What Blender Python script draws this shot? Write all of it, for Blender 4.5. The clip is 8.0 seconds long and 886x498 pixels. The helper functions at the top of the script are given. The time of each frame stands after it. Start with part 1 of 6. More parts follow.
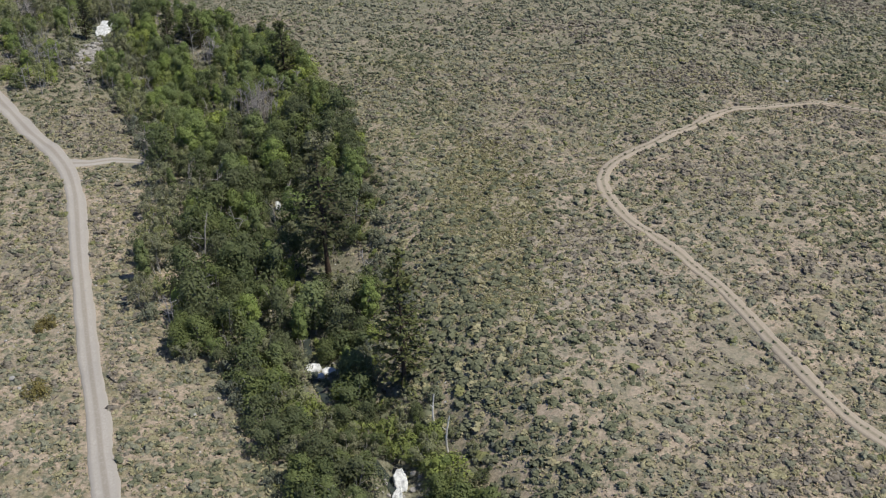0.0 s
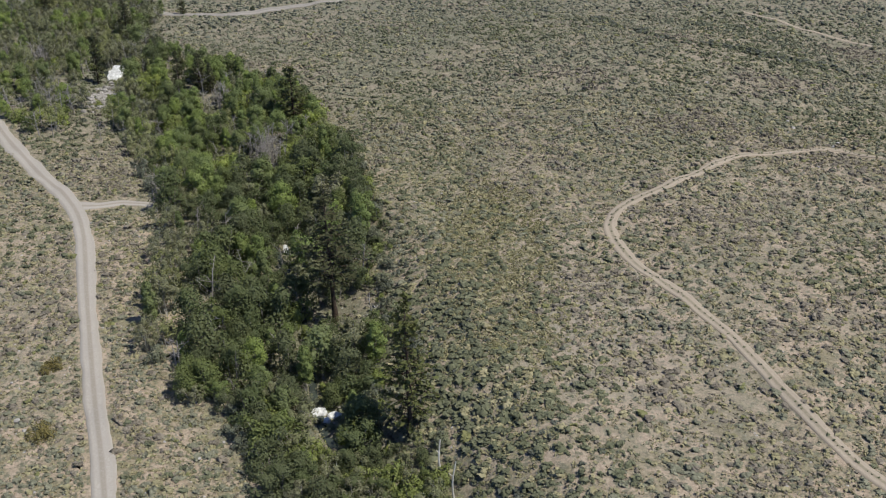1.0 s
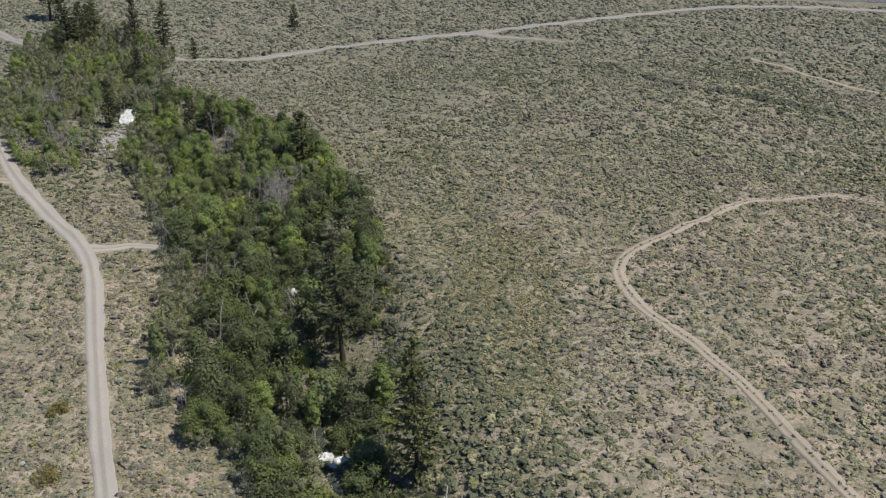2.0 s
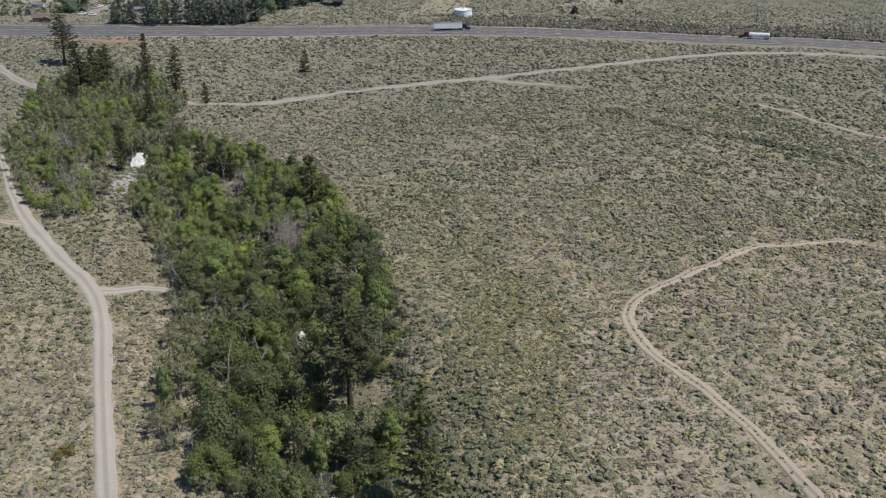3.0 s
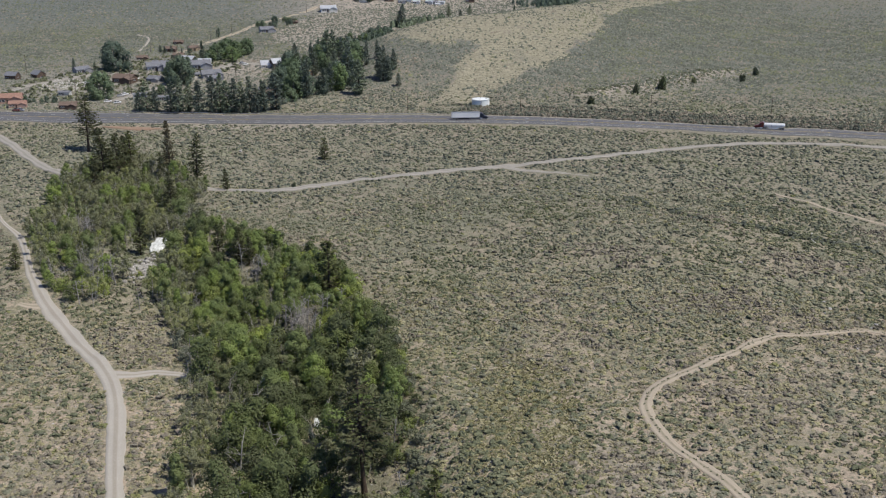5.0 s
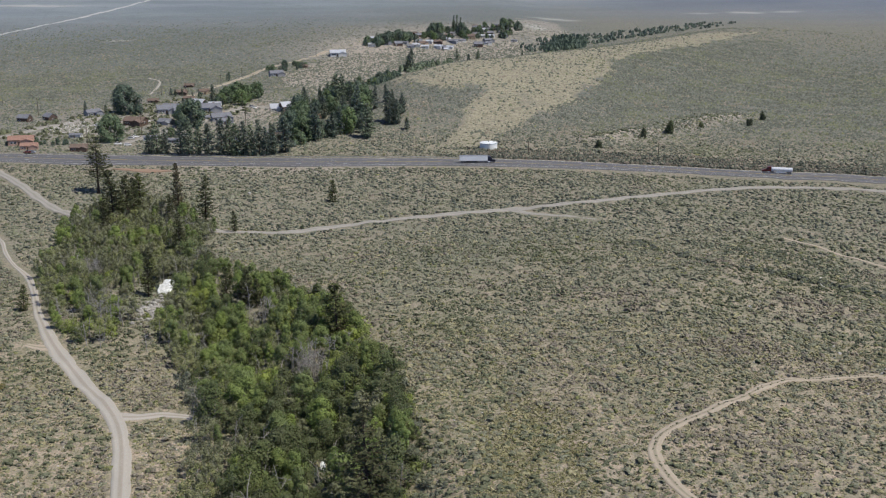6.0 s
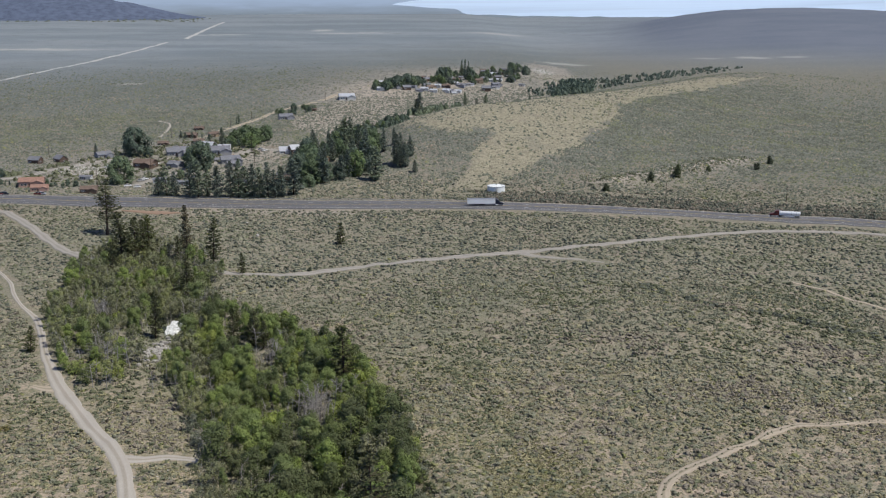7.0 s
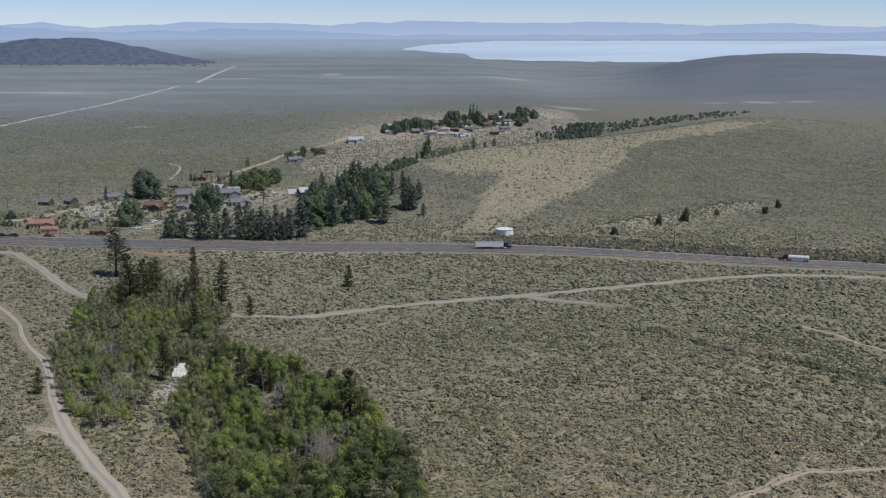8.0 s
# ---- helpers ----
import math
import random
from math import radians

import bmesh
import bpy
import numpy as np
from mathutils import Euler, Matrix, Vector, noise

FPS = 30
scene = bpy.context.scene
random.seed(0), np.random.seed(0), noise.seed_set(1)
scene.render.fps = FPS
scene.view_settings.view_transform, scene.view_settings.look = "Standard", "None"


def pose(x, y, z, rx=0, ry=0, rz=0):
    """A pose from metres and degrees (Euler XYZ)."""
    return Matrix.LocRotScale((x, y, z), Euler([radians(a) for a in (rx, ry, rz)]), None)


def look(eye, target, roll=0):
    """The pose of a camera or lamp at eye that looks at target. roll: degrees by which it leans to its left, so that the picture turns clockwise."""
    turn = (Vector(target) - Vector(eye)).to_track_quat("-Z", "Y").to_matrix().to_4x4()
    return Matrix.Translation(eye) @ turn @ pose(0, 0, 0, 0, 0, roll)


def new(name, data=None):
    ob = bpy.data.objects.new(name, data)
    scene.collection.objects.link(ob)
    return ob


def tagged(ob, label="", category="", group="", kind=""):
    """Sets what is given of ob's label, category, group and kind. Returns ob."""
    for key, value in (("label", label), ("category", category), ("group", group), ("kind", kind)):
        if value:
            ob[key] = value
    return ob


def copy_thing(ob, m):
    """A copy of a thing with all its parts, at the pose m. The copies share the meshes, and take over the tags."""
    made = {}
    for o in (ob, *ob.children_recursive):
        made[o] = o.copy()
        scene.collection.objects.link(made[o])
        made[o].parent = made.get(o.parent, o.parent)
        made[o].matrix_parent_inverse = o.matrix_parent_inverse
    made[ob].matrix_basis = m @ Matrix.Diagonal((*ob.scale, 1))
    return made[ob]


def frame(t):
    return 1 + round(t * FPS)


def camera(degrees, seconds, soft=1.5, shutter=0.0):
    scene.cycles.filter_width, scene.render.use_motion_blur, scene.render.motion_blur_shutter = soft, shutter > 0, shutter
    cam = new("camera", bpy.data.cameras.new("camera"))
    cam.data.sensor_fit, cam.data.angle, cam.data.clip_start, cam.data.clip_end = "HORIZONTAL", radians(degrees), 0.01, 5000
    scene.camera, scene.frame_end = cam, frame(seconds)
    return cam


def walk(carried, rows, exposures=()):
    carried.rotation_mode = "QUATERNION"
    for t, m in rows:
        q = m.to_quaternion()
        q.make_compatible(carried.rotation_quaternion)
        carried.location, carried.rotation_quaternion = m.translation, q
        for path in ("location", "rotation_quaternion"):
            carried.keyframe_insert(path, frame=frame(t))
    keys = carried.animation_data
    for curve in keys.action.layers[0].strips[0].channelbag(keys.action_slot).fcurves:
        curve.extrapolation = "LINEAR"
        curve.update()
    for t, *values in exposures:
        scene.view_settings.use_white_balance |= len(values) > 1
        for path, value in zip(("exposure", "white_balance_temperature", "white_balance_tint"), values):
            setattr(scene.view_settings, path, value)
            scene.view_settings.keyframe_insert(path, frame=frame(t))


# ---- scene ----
# ---- camera: it hangs in one place and tilts up, turning slightly ----
cam = camera(45.94, 8.0, soft=1.2)
EYE = (0.0, 0.0, 120.0)
# seconds, degrees down, degrees to the right, lean
PATH = [
    (0.0, 30.532, 3.660, -0.595),
    (0.5, 29.317, 3.458, -0.525),
    (1.0, 28.101, 3.233, -0.478),
    (1.5, 26.888, 2.992, -0.447),
    (2.0, 25.677, 2.743, -0.426),
    (2.5, 24.471, 2.491, -0.410),
    (3.0, 23.270, 2.239, -0.395),
    (3.5, 22.074, 1.993, -0.377),
    (4.0, 20.885, 1.753, -0.354),
    (4.5, 19.701, 1.521, -0.325),
    (5.0, 18.522, 1.297, -0.289),
    (5.5, 17.347, 1.080, -0.246),
    (6.0, 16.176, 0.868, -0.198),
    (6.5, 15.006, 0.659, -0.146),
    (7.0, 13.836, 0.447, -0.094),
    (7.5, 12.663, 0.228, -0.046),
    (8.0, 11.486, -0.005, -0.006),
]


def aim(down, right, lean):
    a, b = radians(down), radians(right)
    way = Vector((math.sin(b) * math.cos(a), math.cos(b) * math.cos(a), -math.sin(a)))
    return look(EYE, Vector(EYE) + way, lean)


walk(cam, [(t, aim(d, r, l)) for t, d, r, l in PATH], [(0.0, -0.06), (3.0, -0.04), (6.0, -0.04), (6.5, -0.03), (7.0, -0.10), (7.5, -0.20), (8.0, -0.38)])

# ---- daylight: high sun from the right, clear hazy sky ----
SUN_UP, SUN_TURN = radians(60), radians(114)
world = bpy.data.worlds.new("sky")
scene.world = world
world.use_nodes = True
sky = world.node_tree.nodes.new("ShaderNodeTexSky")
sky.sky_type, sky.sun_disc = "NISHITA", False
sky.sun_elevation, sky.sun_rotation = SUN_UP, SUN_TURN
sky.altitude, sky.air_density, sky.dust_density, sky.ozone_density = 2800, 0.85, 0.2, 1.5
world.node_tree.nodes["Background"].inputs["Strength"].default_value = 0.115
cool = world.node_tree.nodes.new("ShaderNodeMix")
cool.data_type, cool.blend_type = "RGBA", "MULTIPLY"
cool.inputs[0].default_value, cool.inputs[7].default_value = 1.0, (0.94, 0.955, 1.13, 1)
world.node_tree.links.new(sky.outputs["Color"], cool.inputs[6])
world.node_tree.links.new(cool.outputs[2], world.node_tree.nodes["Background"].inputs["Color"])
sun = new("sun", bpy.data.lights.new("sun", "SUN"))
sun.data.energy, sun.data.angle, sun.data.color = 4.3, radians(0.5), (1.0, 0.955, 0.86)
to_sun = Vector((math.cos(SUN_UP) * math.sin(SUN_TURN), math.cos(SUN_UP) * math.cos(SUN_TURN), math.sin(SUN_UP)))
sun.matrix_world = look((0, 0, 300), Vector((0, 0, 300)) - to_sun)

# ---- lie of the land (metres; the camera hangs over x = 0, y = 0) ----
CREEK = np.array([(14, 60), (6, 105), (1, 128), (-14, 160), (-19, 193), (-26, 225), (-46, 272), (-72, 322), (-95, 361),
                  (-112, 405), (-126, 450), (-150, 505), (-165, 545)], float)
RIDGE = np.array([(-10, 830), (60, 900), (160, 1010), (260, 1160), (420, 1400)], float)

BANK = np.array([(112, 662), (150, 690), (190, 722), (224, 748)], float)


def off_line(x, y, line):
    """Distance of points from a polyline."""
    best = np.full(np.shape(x), 1e9)
    for a, b in zip(line[:-1], line[1:]):
        d = b - a
        s = np.clip(((x - a[0]) * d[0] + (y - a[1]) * d[1]) / (d @ d), 0, 1)
        best = np.minimum(best, np.hypot(x - a[0] - s * d[0], y - a[1] - s * d[1]))
    return best


def step(a, b, v):
    s = np.clip((v - a) / (b - a), 0, 1)
    return s * s * (3 - 2 * s)


def waves(x, y, size, seed):
    """Soft noise, about -1 to 1, from a few crossed sines."""
    r = np.random.RandomState(seed)
    v = 0
    for k in range(7):
        a, s, p = r.uniform(0, 6.28), size * r.uniform(0.5, 1.8), r.uniform(0, 6.28)
        v = v + np.sin((x * np.cos(a) + y * np.sin(a)) * 6.283 / s + p + 1.3 * np.sin((x * np.sin(a) - y * np.cos(a)) * 4.1 / s))
    return v / 3.2


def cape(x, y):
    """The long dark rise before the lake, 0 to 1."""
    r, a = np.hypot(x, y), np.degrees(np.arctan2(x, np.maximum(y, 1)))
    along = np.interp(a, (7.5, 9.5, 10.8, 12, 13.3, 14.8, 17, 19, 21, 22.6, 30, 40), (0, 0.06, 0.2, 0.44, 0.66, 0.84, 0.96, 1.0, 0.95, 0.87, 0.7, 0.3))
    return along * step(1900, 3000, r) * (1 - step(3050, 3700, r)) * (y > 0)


def height(x, y):
    x, y = np.asarray(x, float), np.asarray(y, float)
    z = -4.0 * np.exp(-(off_line(x, y, CREEK) / 15.0) ** 2) * (1 - step(470, 555, y))
    bank = x - np.interp(y, CREEK[:, 1], CREEK[:, 0])
    z = z + 7.0 * step(5, 36, bank) * step(70, 110, y) * (1 - step(190, 330, y))
    z = z + 7.0 * np.exp(-((x - 80) / 72) ** 2 - ((y - 345) / 100) ** 2)
    rough = np.clip((y - 90) / 60, 0, 1) * (1 - 0.8 * np.exp(-((y - 580) / 45.0) ** 2))
    z = z + rough * (0.35 * waves(x, y, 26, 3) + 0.5 * waves(x, y, 90, 4))
    # the tan ridge past the highway: long near slope, short far slope
    d = off_line(x, y, RIDGE)
    behind = step(-60, 60, (y - 830) - 1.25 * (x + 10))
    near_w, far_w = 120.0, 70.0
    crest = np.interp(x, (-60, -10, 20, 60, 160, 260, 366, 420), (22, 28, 27, 26, 23, 19.5, 16, 14.5))
    z = z + crest * np.exp(-(d / (near_w + (far_w - near_w) * behind)) ** 2) * step(-150, 40, x) * step(640, 760, y)
    # cut bank with pale soil on the rise beside the highway
    z = z + 3.0 * np.exp(-(off_line(x, y, BANK) / 14) ** 2)
    # bench on which the far end of the village stands
    z = z + 11.0 * step(1230, 1330, y - 0.5 * x) * (1 - step(90, 260, x))
    r = np.hypot(x, y)
    z = z + 27.0 * step(1700, 4000, r)
    return z + 59.0 * cape(x, y)


# ---- materials ----
def nodes_of(name):
    m = bpy.data.materials.new(name)
    m.use_nodes = True
    t = m.node_tree
    return m, t.nodes, t.links, t.nodes["Principled BSDF"]


def mixed(nodes, links, fac, a, b, mode="MIX"):
    """A colour mix; fac, a and b are sockets or values."""
    n = nodes.new("ShaderNodeMix")
    n.data_type, n.blend_type = "RGBA", mode
    for socket, v in ((n.inputs[0], fac), (n.inputs[6], a), (n.inputs[7], b)):
        if isinstance(v, bpy.types.NodeSocket):
            links.new(v, socket)
        elif isinstance(v, (int, float)):
            socket.default_value = v
        else:
            socket.default_value = (*v, 1)
    return n.outputs[2]


def noise_tex(nodes, links, scale, detail=4.0, rough=0.55, stretch=None):
    c = nodes.new("ShaderNodeTexCoord")
    n = nodes.new("ShaderNodeTexNoise")
    n.inputs["Scale"].default_value, n.inputs["Detail"].default_value, n.inputs["Roughness"].default_value = scale, detail, rough
    if stretch:
        m = nodes.new("ShaderNodeMapping")
        m.inputs["Scale"].default_value = stretch
        links.new(c.outputs["Object"], m.inputs["Vector"])
        links.new(m.outputs["Vector"], n.inputs["Vector"])
    else:
        links.new(c.outputs["Object"], n.inputs["Vector"])
    return n.outputs["Fac"]


def ramp(nodes, links, fac, lo, hi):
    n = nodes.new("ShaderNodeMapRange")
    n.inputs["From Min"].default_value, n.inputs["From Max"].default_value = lo, hi
    n.interpolation_type = "SMOOTHSTEP"
    links.new(fac, n.inputs["Value"])
    return n.outputs["Result"]


def calc(nodes, links, op, a, b):
    n = nodes.new("ShaderNodeMath")
    n.operation = op
    for socket, v in zip(n.inputs, (a, b)):
        if isinstance(v, bpy.types.NodeSocket):
            links.new(v, socket)
        else:
            socket.default_value = v
    return n.outputs[0]


def bump(nodes, links, bsdf, fac, strength, distance):
    n = nodes.new("ShaderNodeBump")
    n.inputs["Strength"].default_value, n.inputs["Distance"].default_value = strength, distance
    links.new(fac, n.inputs["Height"])
    links.new(n.outputs["Normal"], bsdf.inputs["Normal"])


def plain(name, colour, rough=0.7, metal=0.0, vary=0.15, scale=1.5, relief=0.0, spec=0.3):
    """A painted, wooden or stone surface with stains at two scales and object to object variation."""
    m, n, l, b = nodes_of(name)
    dark = tuple(c * (1 - 2 * vary) for c in colour)
    light = tuple(min(1, c * (1 + vary)) for c in colour)
    one = mixed(n, l, ramp(n, l, noise_tex(n, l, scale), 0.3, 0.7), dark, light)
    two = mixed(n, l, ramp(n, l, noise_tex(n, l, scale * 9), 0.35, 0.75), one, colour)
    l.new(two, b.inputs["Base Color"])
    b.inputs["Roughness"].default_value, b.inputs["Metallic"].default_value = rough, metal
    b.inputs["Specular IOR Level"].default_value = spec
    if relief:
        bump(n, l, b, noise_tex(n, l, scale * 6), 0.6, relief)
    return m


def foliage(name, colours, glow=0.25, patch=0.12):
    """Leaves: colour differs leaf by leaf, plant by plant and in soft patches; light passes through them."""
    m, n, l, b = nodes_of(name)
    g = n.new("ShaderNodeNewGeometry")
    o = n.new("ShaderNodeObjectInfo")
    a = mixed(n, l, ramp(n, l, g.outputs["Random Per Island"], -0.35, 1.35), colours[0], colours[1])
    c = mixed(n, l, calc(n, l, "MULTIPLY", ramp(n, l, noise_tex(n, l, patch, 3), 0.42, 0.6), 0.7), a, colours[2])
    c = mixed(n, l, calc(n, l, "MULTIPLY", o.outputs["Random"], 0.6), c, colours[3])
    spread = calc(n, l, "FRACT", calc(n, l, "MULTIPLY", o.outputs["Random"], 7.31), 0)
    bright = tuple(v * k for v, k in zip(colours[1], (1.12, 1.14, 0.85)))
    c = mixed(n, l, calc(n, l, "MULTIPLY", ramp(n, l, spread, 0.55, 0.95), 0.7), c, bright)
    l.new(c, b.inputs["Base Color"])
    b.inputs["Roughness"].default_value, b.inputs["Specular IOR Level"].default_value = 0.6, 0.18
    t = n.new("ShaderNodeBsdfTranslucent")
    l.new(c, t.inputs["Color"])
    s = n.new("ShaderNodeMixShader")
    s.inputs["Fac"].default_value = glow
    l.new(b.outputs[0], s.inputs[1])
    l.new(t.outputs[0], s.inputs[2])
    l.new(s.outputs[0], n["Material Output"].inputs["Surface"])
    return m


def shrub(name, colours):
    """Low mounded scrub: twigs and leaves as fine mottling and relief, colour bush by bush and in patches."""
    m, n, l, b = nodes_of(name)
    g = n.new("ShaderNodeNewGeometry")
    a = mixed(n, l, g.outputs["Random Per Island"], colours[0], colours[1])
    c = mixed(n, l, calc(n, l, "MULTIPLY", ramp(n, l, noise_tex(n, l, 0.05, 3), 0.42, 0.6), 0.5), a, colours[2])
    fine = noise_tex(n, l, 3.8, 6, 0.8)
    c = mixed(n, l, calc(n, l, "MULTIPLY", calc(n, l, "SUBTRACT", 1.0, ramp(n, l, fine, 0.36, 0.48)), 0.4), c, tuple(v * 0.55 for v in colours[0]))
    c = mixed(n, l, calc(n, l, "MULTIPLY", ramp(n, l, fine, 0.53, 0.68), 0.45), c, tuple(min(1, v * 1.55) for v in colours[3]))
    l.new(c, b.inputs["Base Color"])
    b.inputs["Roughness"].default_value, b.inputs["Specular IOR Level"].default_value = 0.9, 0.05
    bump(n, l, b, fine, 0.45, 0.08)
    return m


def ground_material():
    """Sandy soil with dry grass and low green growth; attributes on the mesh say what grows where and where haze tints
    the colour.
    """
    m, n, l, b = nodes_of("soil_and_scrub")

    def attr(name):
        a = n.new("ShaderNodeAttribute")
        a.attribute_name = name
        return a.outputs["Fac"]

    big, mid, fine = noise_tex(n, l, 0.035, 5), noise_tex(n, l, 0.22, 5), noise_tex(n, l, 1.7, 4, 0.65)
    soil = mixed(n, l, ramp(n, l, fine, 0.3, 0.7), (0.312, 0.248, 0.186), (0.490, 0.400, 0.306))
    grass = mixed(n, l, ramp(n, l, fine, 0.35, 0.7), (0.185, 0.166, 0.102), (0.315, 0.278, 0.178))
    green = mixed(n, l, ramp(n, l, fine, 0.35, 0.7), (0.166, 0.168, 0.112), (0.280, 0.272, 0.196))
    low = noise_tex(n, l, 0.75, 6, 0.72)
    cover = mixed(n, l, ramp(n, l, fine, 0.3, 0.7), (0.115, 0.12, 0.078), (0.205, 0.202, 0.140))
    c = mixed(n, l, ramp(n, l, mid, 0.40, 0.64), soil, grass)
    c = mixed(n, l, ramp(n, l, low, 0.50, 0.60), c, cover)
    c = mixed(n, l, calc(n, l, "MULTIPLY", ramp(n, l, big, 0.48, 0.68), 0.4), c, green)
    c = mixed(n, l, attr("lush"), c, green)
    # scrub too far off to tell one bush from the next, haze in its blue-grey
    v = n.new("ShaderNodeTexVoronoi")
    v.inputs["Scale"].default_value, v.inputs["Randomness"].default_value = 0.5, 1.0
    co = n.new("ShaderNodeTexCoord")
    l.new(co.outputs["Object"], v.inputs["Vector"])
    spots = calc(n, l, "SUBTRACT", 1.0, ramp(n, l, v.outputs["Distance"], 0.55, 1.0))
    scrub = mixed(n, l, ramp(n, l, mid, 0.35, 0.65), (0.104, 0.116, 0.108), (0.158, 0.171, 0.158))
    c = mixed(n, l, calc(n, l, "MULTIPLY", spots, calc(n, l, "MULTIPLY", attr("scrub"), ramp(n, l, mid, 0.1, 0.45))), c, scrub)
    gold = mixed(n, l, ramp(n, l, noise_tex(n, l, 0.5, 5, 0.7), 0.35, 0.68), (0.196, 0.183, 0.130), (0.370, 0.336, 0.248))
    c = mixed(n, l, calc(n, l, "MULTIPLY", attr("gold"), ramp(n, l, noise_tex(n, l, 0.06, 6, 0.65), 0.25, 0.5)), c, gold)
    bare = mixed(n, l, ramp(n, l, noise_tex(n, l, 0.3, 6, 0.7), 0.3, 0.7), (0.275, 0.238, 0.198), (0.43, 0.385, 0.325))
    c = mixed(n, l, calc(n, l, "MULTIPLY", attr("bare"), ramp(n, l, mid, 0.3, 0.55)), c, bare)
    # sage plain of the valley floor, in long bands, distance haze put into its blue
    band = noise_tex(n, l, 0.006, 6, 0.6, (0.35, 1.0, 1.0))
    hazed_plain = mixed(n, l, ramp(n, l, band, 0.35, 0.65), (0.182, 0.214, 0.238), (0.246, 0.273, 0.292))
    hazed_plain = mixed(n, l, ramp(n, l, noise_tex(n, l, 0.03, 6, 0.7), 0.5, 0.75), hazed_plain, (0.172, 0.200, 0.208))
    c = mixed(n, l, calc(n, l, "MULTIPLY", attr("valley"), 0.9), c, hazed_plain)
    # rise before the lake: its purple-blue is haze put into the colour
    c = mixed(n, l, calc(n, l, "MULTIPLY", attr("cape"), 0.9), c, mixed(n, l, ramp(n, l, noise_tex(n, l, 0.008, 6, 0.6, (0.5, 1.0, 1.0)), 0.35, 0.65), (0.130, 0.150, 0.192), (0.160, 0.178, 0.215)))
    c = mixed(n, l, attr("salt"), c, (0.46, 0.45, 0.41))
    l.new(c, b.inputs["Base Color"])
    b.inputs["Roughness"].default_value, b.inputs["Specular IOR Level"].default_value = 0.95, 0.05
    heaps = calc(n, l, "MULTIPLY", spots, calc(n, l, "MULTIPLY", attr("scrub"), 2.2))
    bump(n, l, b, calc(n, l, "ADD", heaps, calc(n, l, "ADD", low, calc(n, l, "MULTIPLY", fine, 0.4))), 0.8, 0.3)
    return m


def track_material(name, light, dark, middle, middle_amount):
    """Dirt road: u runs across it from 0 to 1, v along it in metres."""
    m, n, l, b = nodes_of(name)
    uv = n.new("ShaderNodeUVMap")
    s = n.new("ShaderNodeSeparateXYZ")
    l.new(uv.outputs["UV"], s.inputs[0])
    off = calc(n, l, "ABSOLUTE", calc(n, l, "SUBTRACT", s.outputs["X"], 0.5), 0)
    rut = calc(n, l, "ABSOLUTE", calc(n, l, "SUBTRACT", off, 0.23), 0)
    fine, mid = noise_tex(n, l, 2.2, 5, 0.65), noise_tex(n, l, 0.25, 4)
    c = mixed(n, l, ramp(n, l, fine, 0.25, 0.75), dark, light)
    c = mixed(n, l, ramp(n, l, mid, 0.35, 0.75), c, tuple(v * 0.86 for v in light))
    loose = calc(n, l, "MULTIPLY", ramp(n, l, rut, 0.04, 0.16), 0.55)
    c = mixed(n, l, loose, c, tuple(v * 0.78 for v in light))
    mid_strip = calc(n, l, "MULTIPLY", calc(n, l, "SUBTRACT", 1.0, ramp(n, l, off, 0.05, 0.15)), calc(n, l, "MULTIPLY", ramp(n, l, fine, 0.3, 0.55), middle_amount))
    c = mixed(n, l, mid_strip, c, middle)
    l.new(c, b.inputs["Base Color"])
    b.inputs["Roughness"].default_value, b.inputs["Specular IOR Level"].default_value = 0.95, 0.05
    bump(n, l, b, fine, 0.5, 0.06)
    return m


def asphalt_material():
    m, n, l, b = nodes_of("worn_asphalt")
    uv = n.new("ShaderNodeUVMap")
    s = n.new("ShaderNodeSeparateXYZ")
    l.new(uv.outputs["UV"], s.inputs[0])
    streak = n.new("ShaderNodeTexNoise")
    streak.inputs["Scale"].default_value, streak.inputs["Detail"].default_value = 1.0, 5
    mp = n.new("ShaderNodeMapping")
    mp.inputs["Scale"].default_value = (16, 0.02, 1)
    l.new(uv.outputs["UV"], mp.inputs["Vector"])
    l.new(mp.outputs["Vector"], streak.inputs["Vector"])
    c = mixed(n, l, ramp(n, l, streak.outputs["Fac"], 0.35, 0.65), (0.092, 0.092, 0.098), (0.145, 0.143, 0.145))
    c = mixed(n, l, ramp(n, l, noise_tex(n, l, 0.08, 5), 0.5, 0.8), c, (0.12, 0.118, 0.118))
    l.new(c, b.inputs["Base Color"])
    b.inputs["Roughness"].default_value = 0.85
    bump(n, l, b, noise_tex(n, l, 6, 4), 0.3, 0.02)
    return m


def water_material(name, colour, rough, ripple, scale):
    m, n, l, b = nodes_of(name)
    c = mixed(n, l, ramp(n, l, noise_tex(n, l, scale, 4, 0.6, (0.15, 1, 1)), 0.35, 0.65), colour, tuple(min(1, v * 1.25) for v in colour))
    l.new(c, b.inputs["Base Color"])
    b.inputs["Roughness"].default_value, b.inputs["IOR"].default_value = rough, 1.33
    bump(n, l, b, noise_tex(n, l, scale * 20, 3), 0.3, ripple)
    return m


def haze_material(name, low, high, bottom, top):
    """A far backdrop of mountains or plain: its haze is painted as a glowing colour that changes with height."""
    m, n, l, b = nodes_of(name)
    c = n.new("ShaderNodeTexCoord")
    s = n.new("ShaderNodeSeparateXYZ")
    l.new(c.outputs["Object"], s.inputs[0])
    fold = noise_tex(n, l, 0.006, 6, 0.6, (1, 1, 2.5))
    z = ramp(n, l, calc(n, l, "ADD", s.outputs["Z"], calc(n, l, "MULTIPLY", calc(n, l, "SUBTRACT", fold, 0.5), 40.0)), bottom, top)
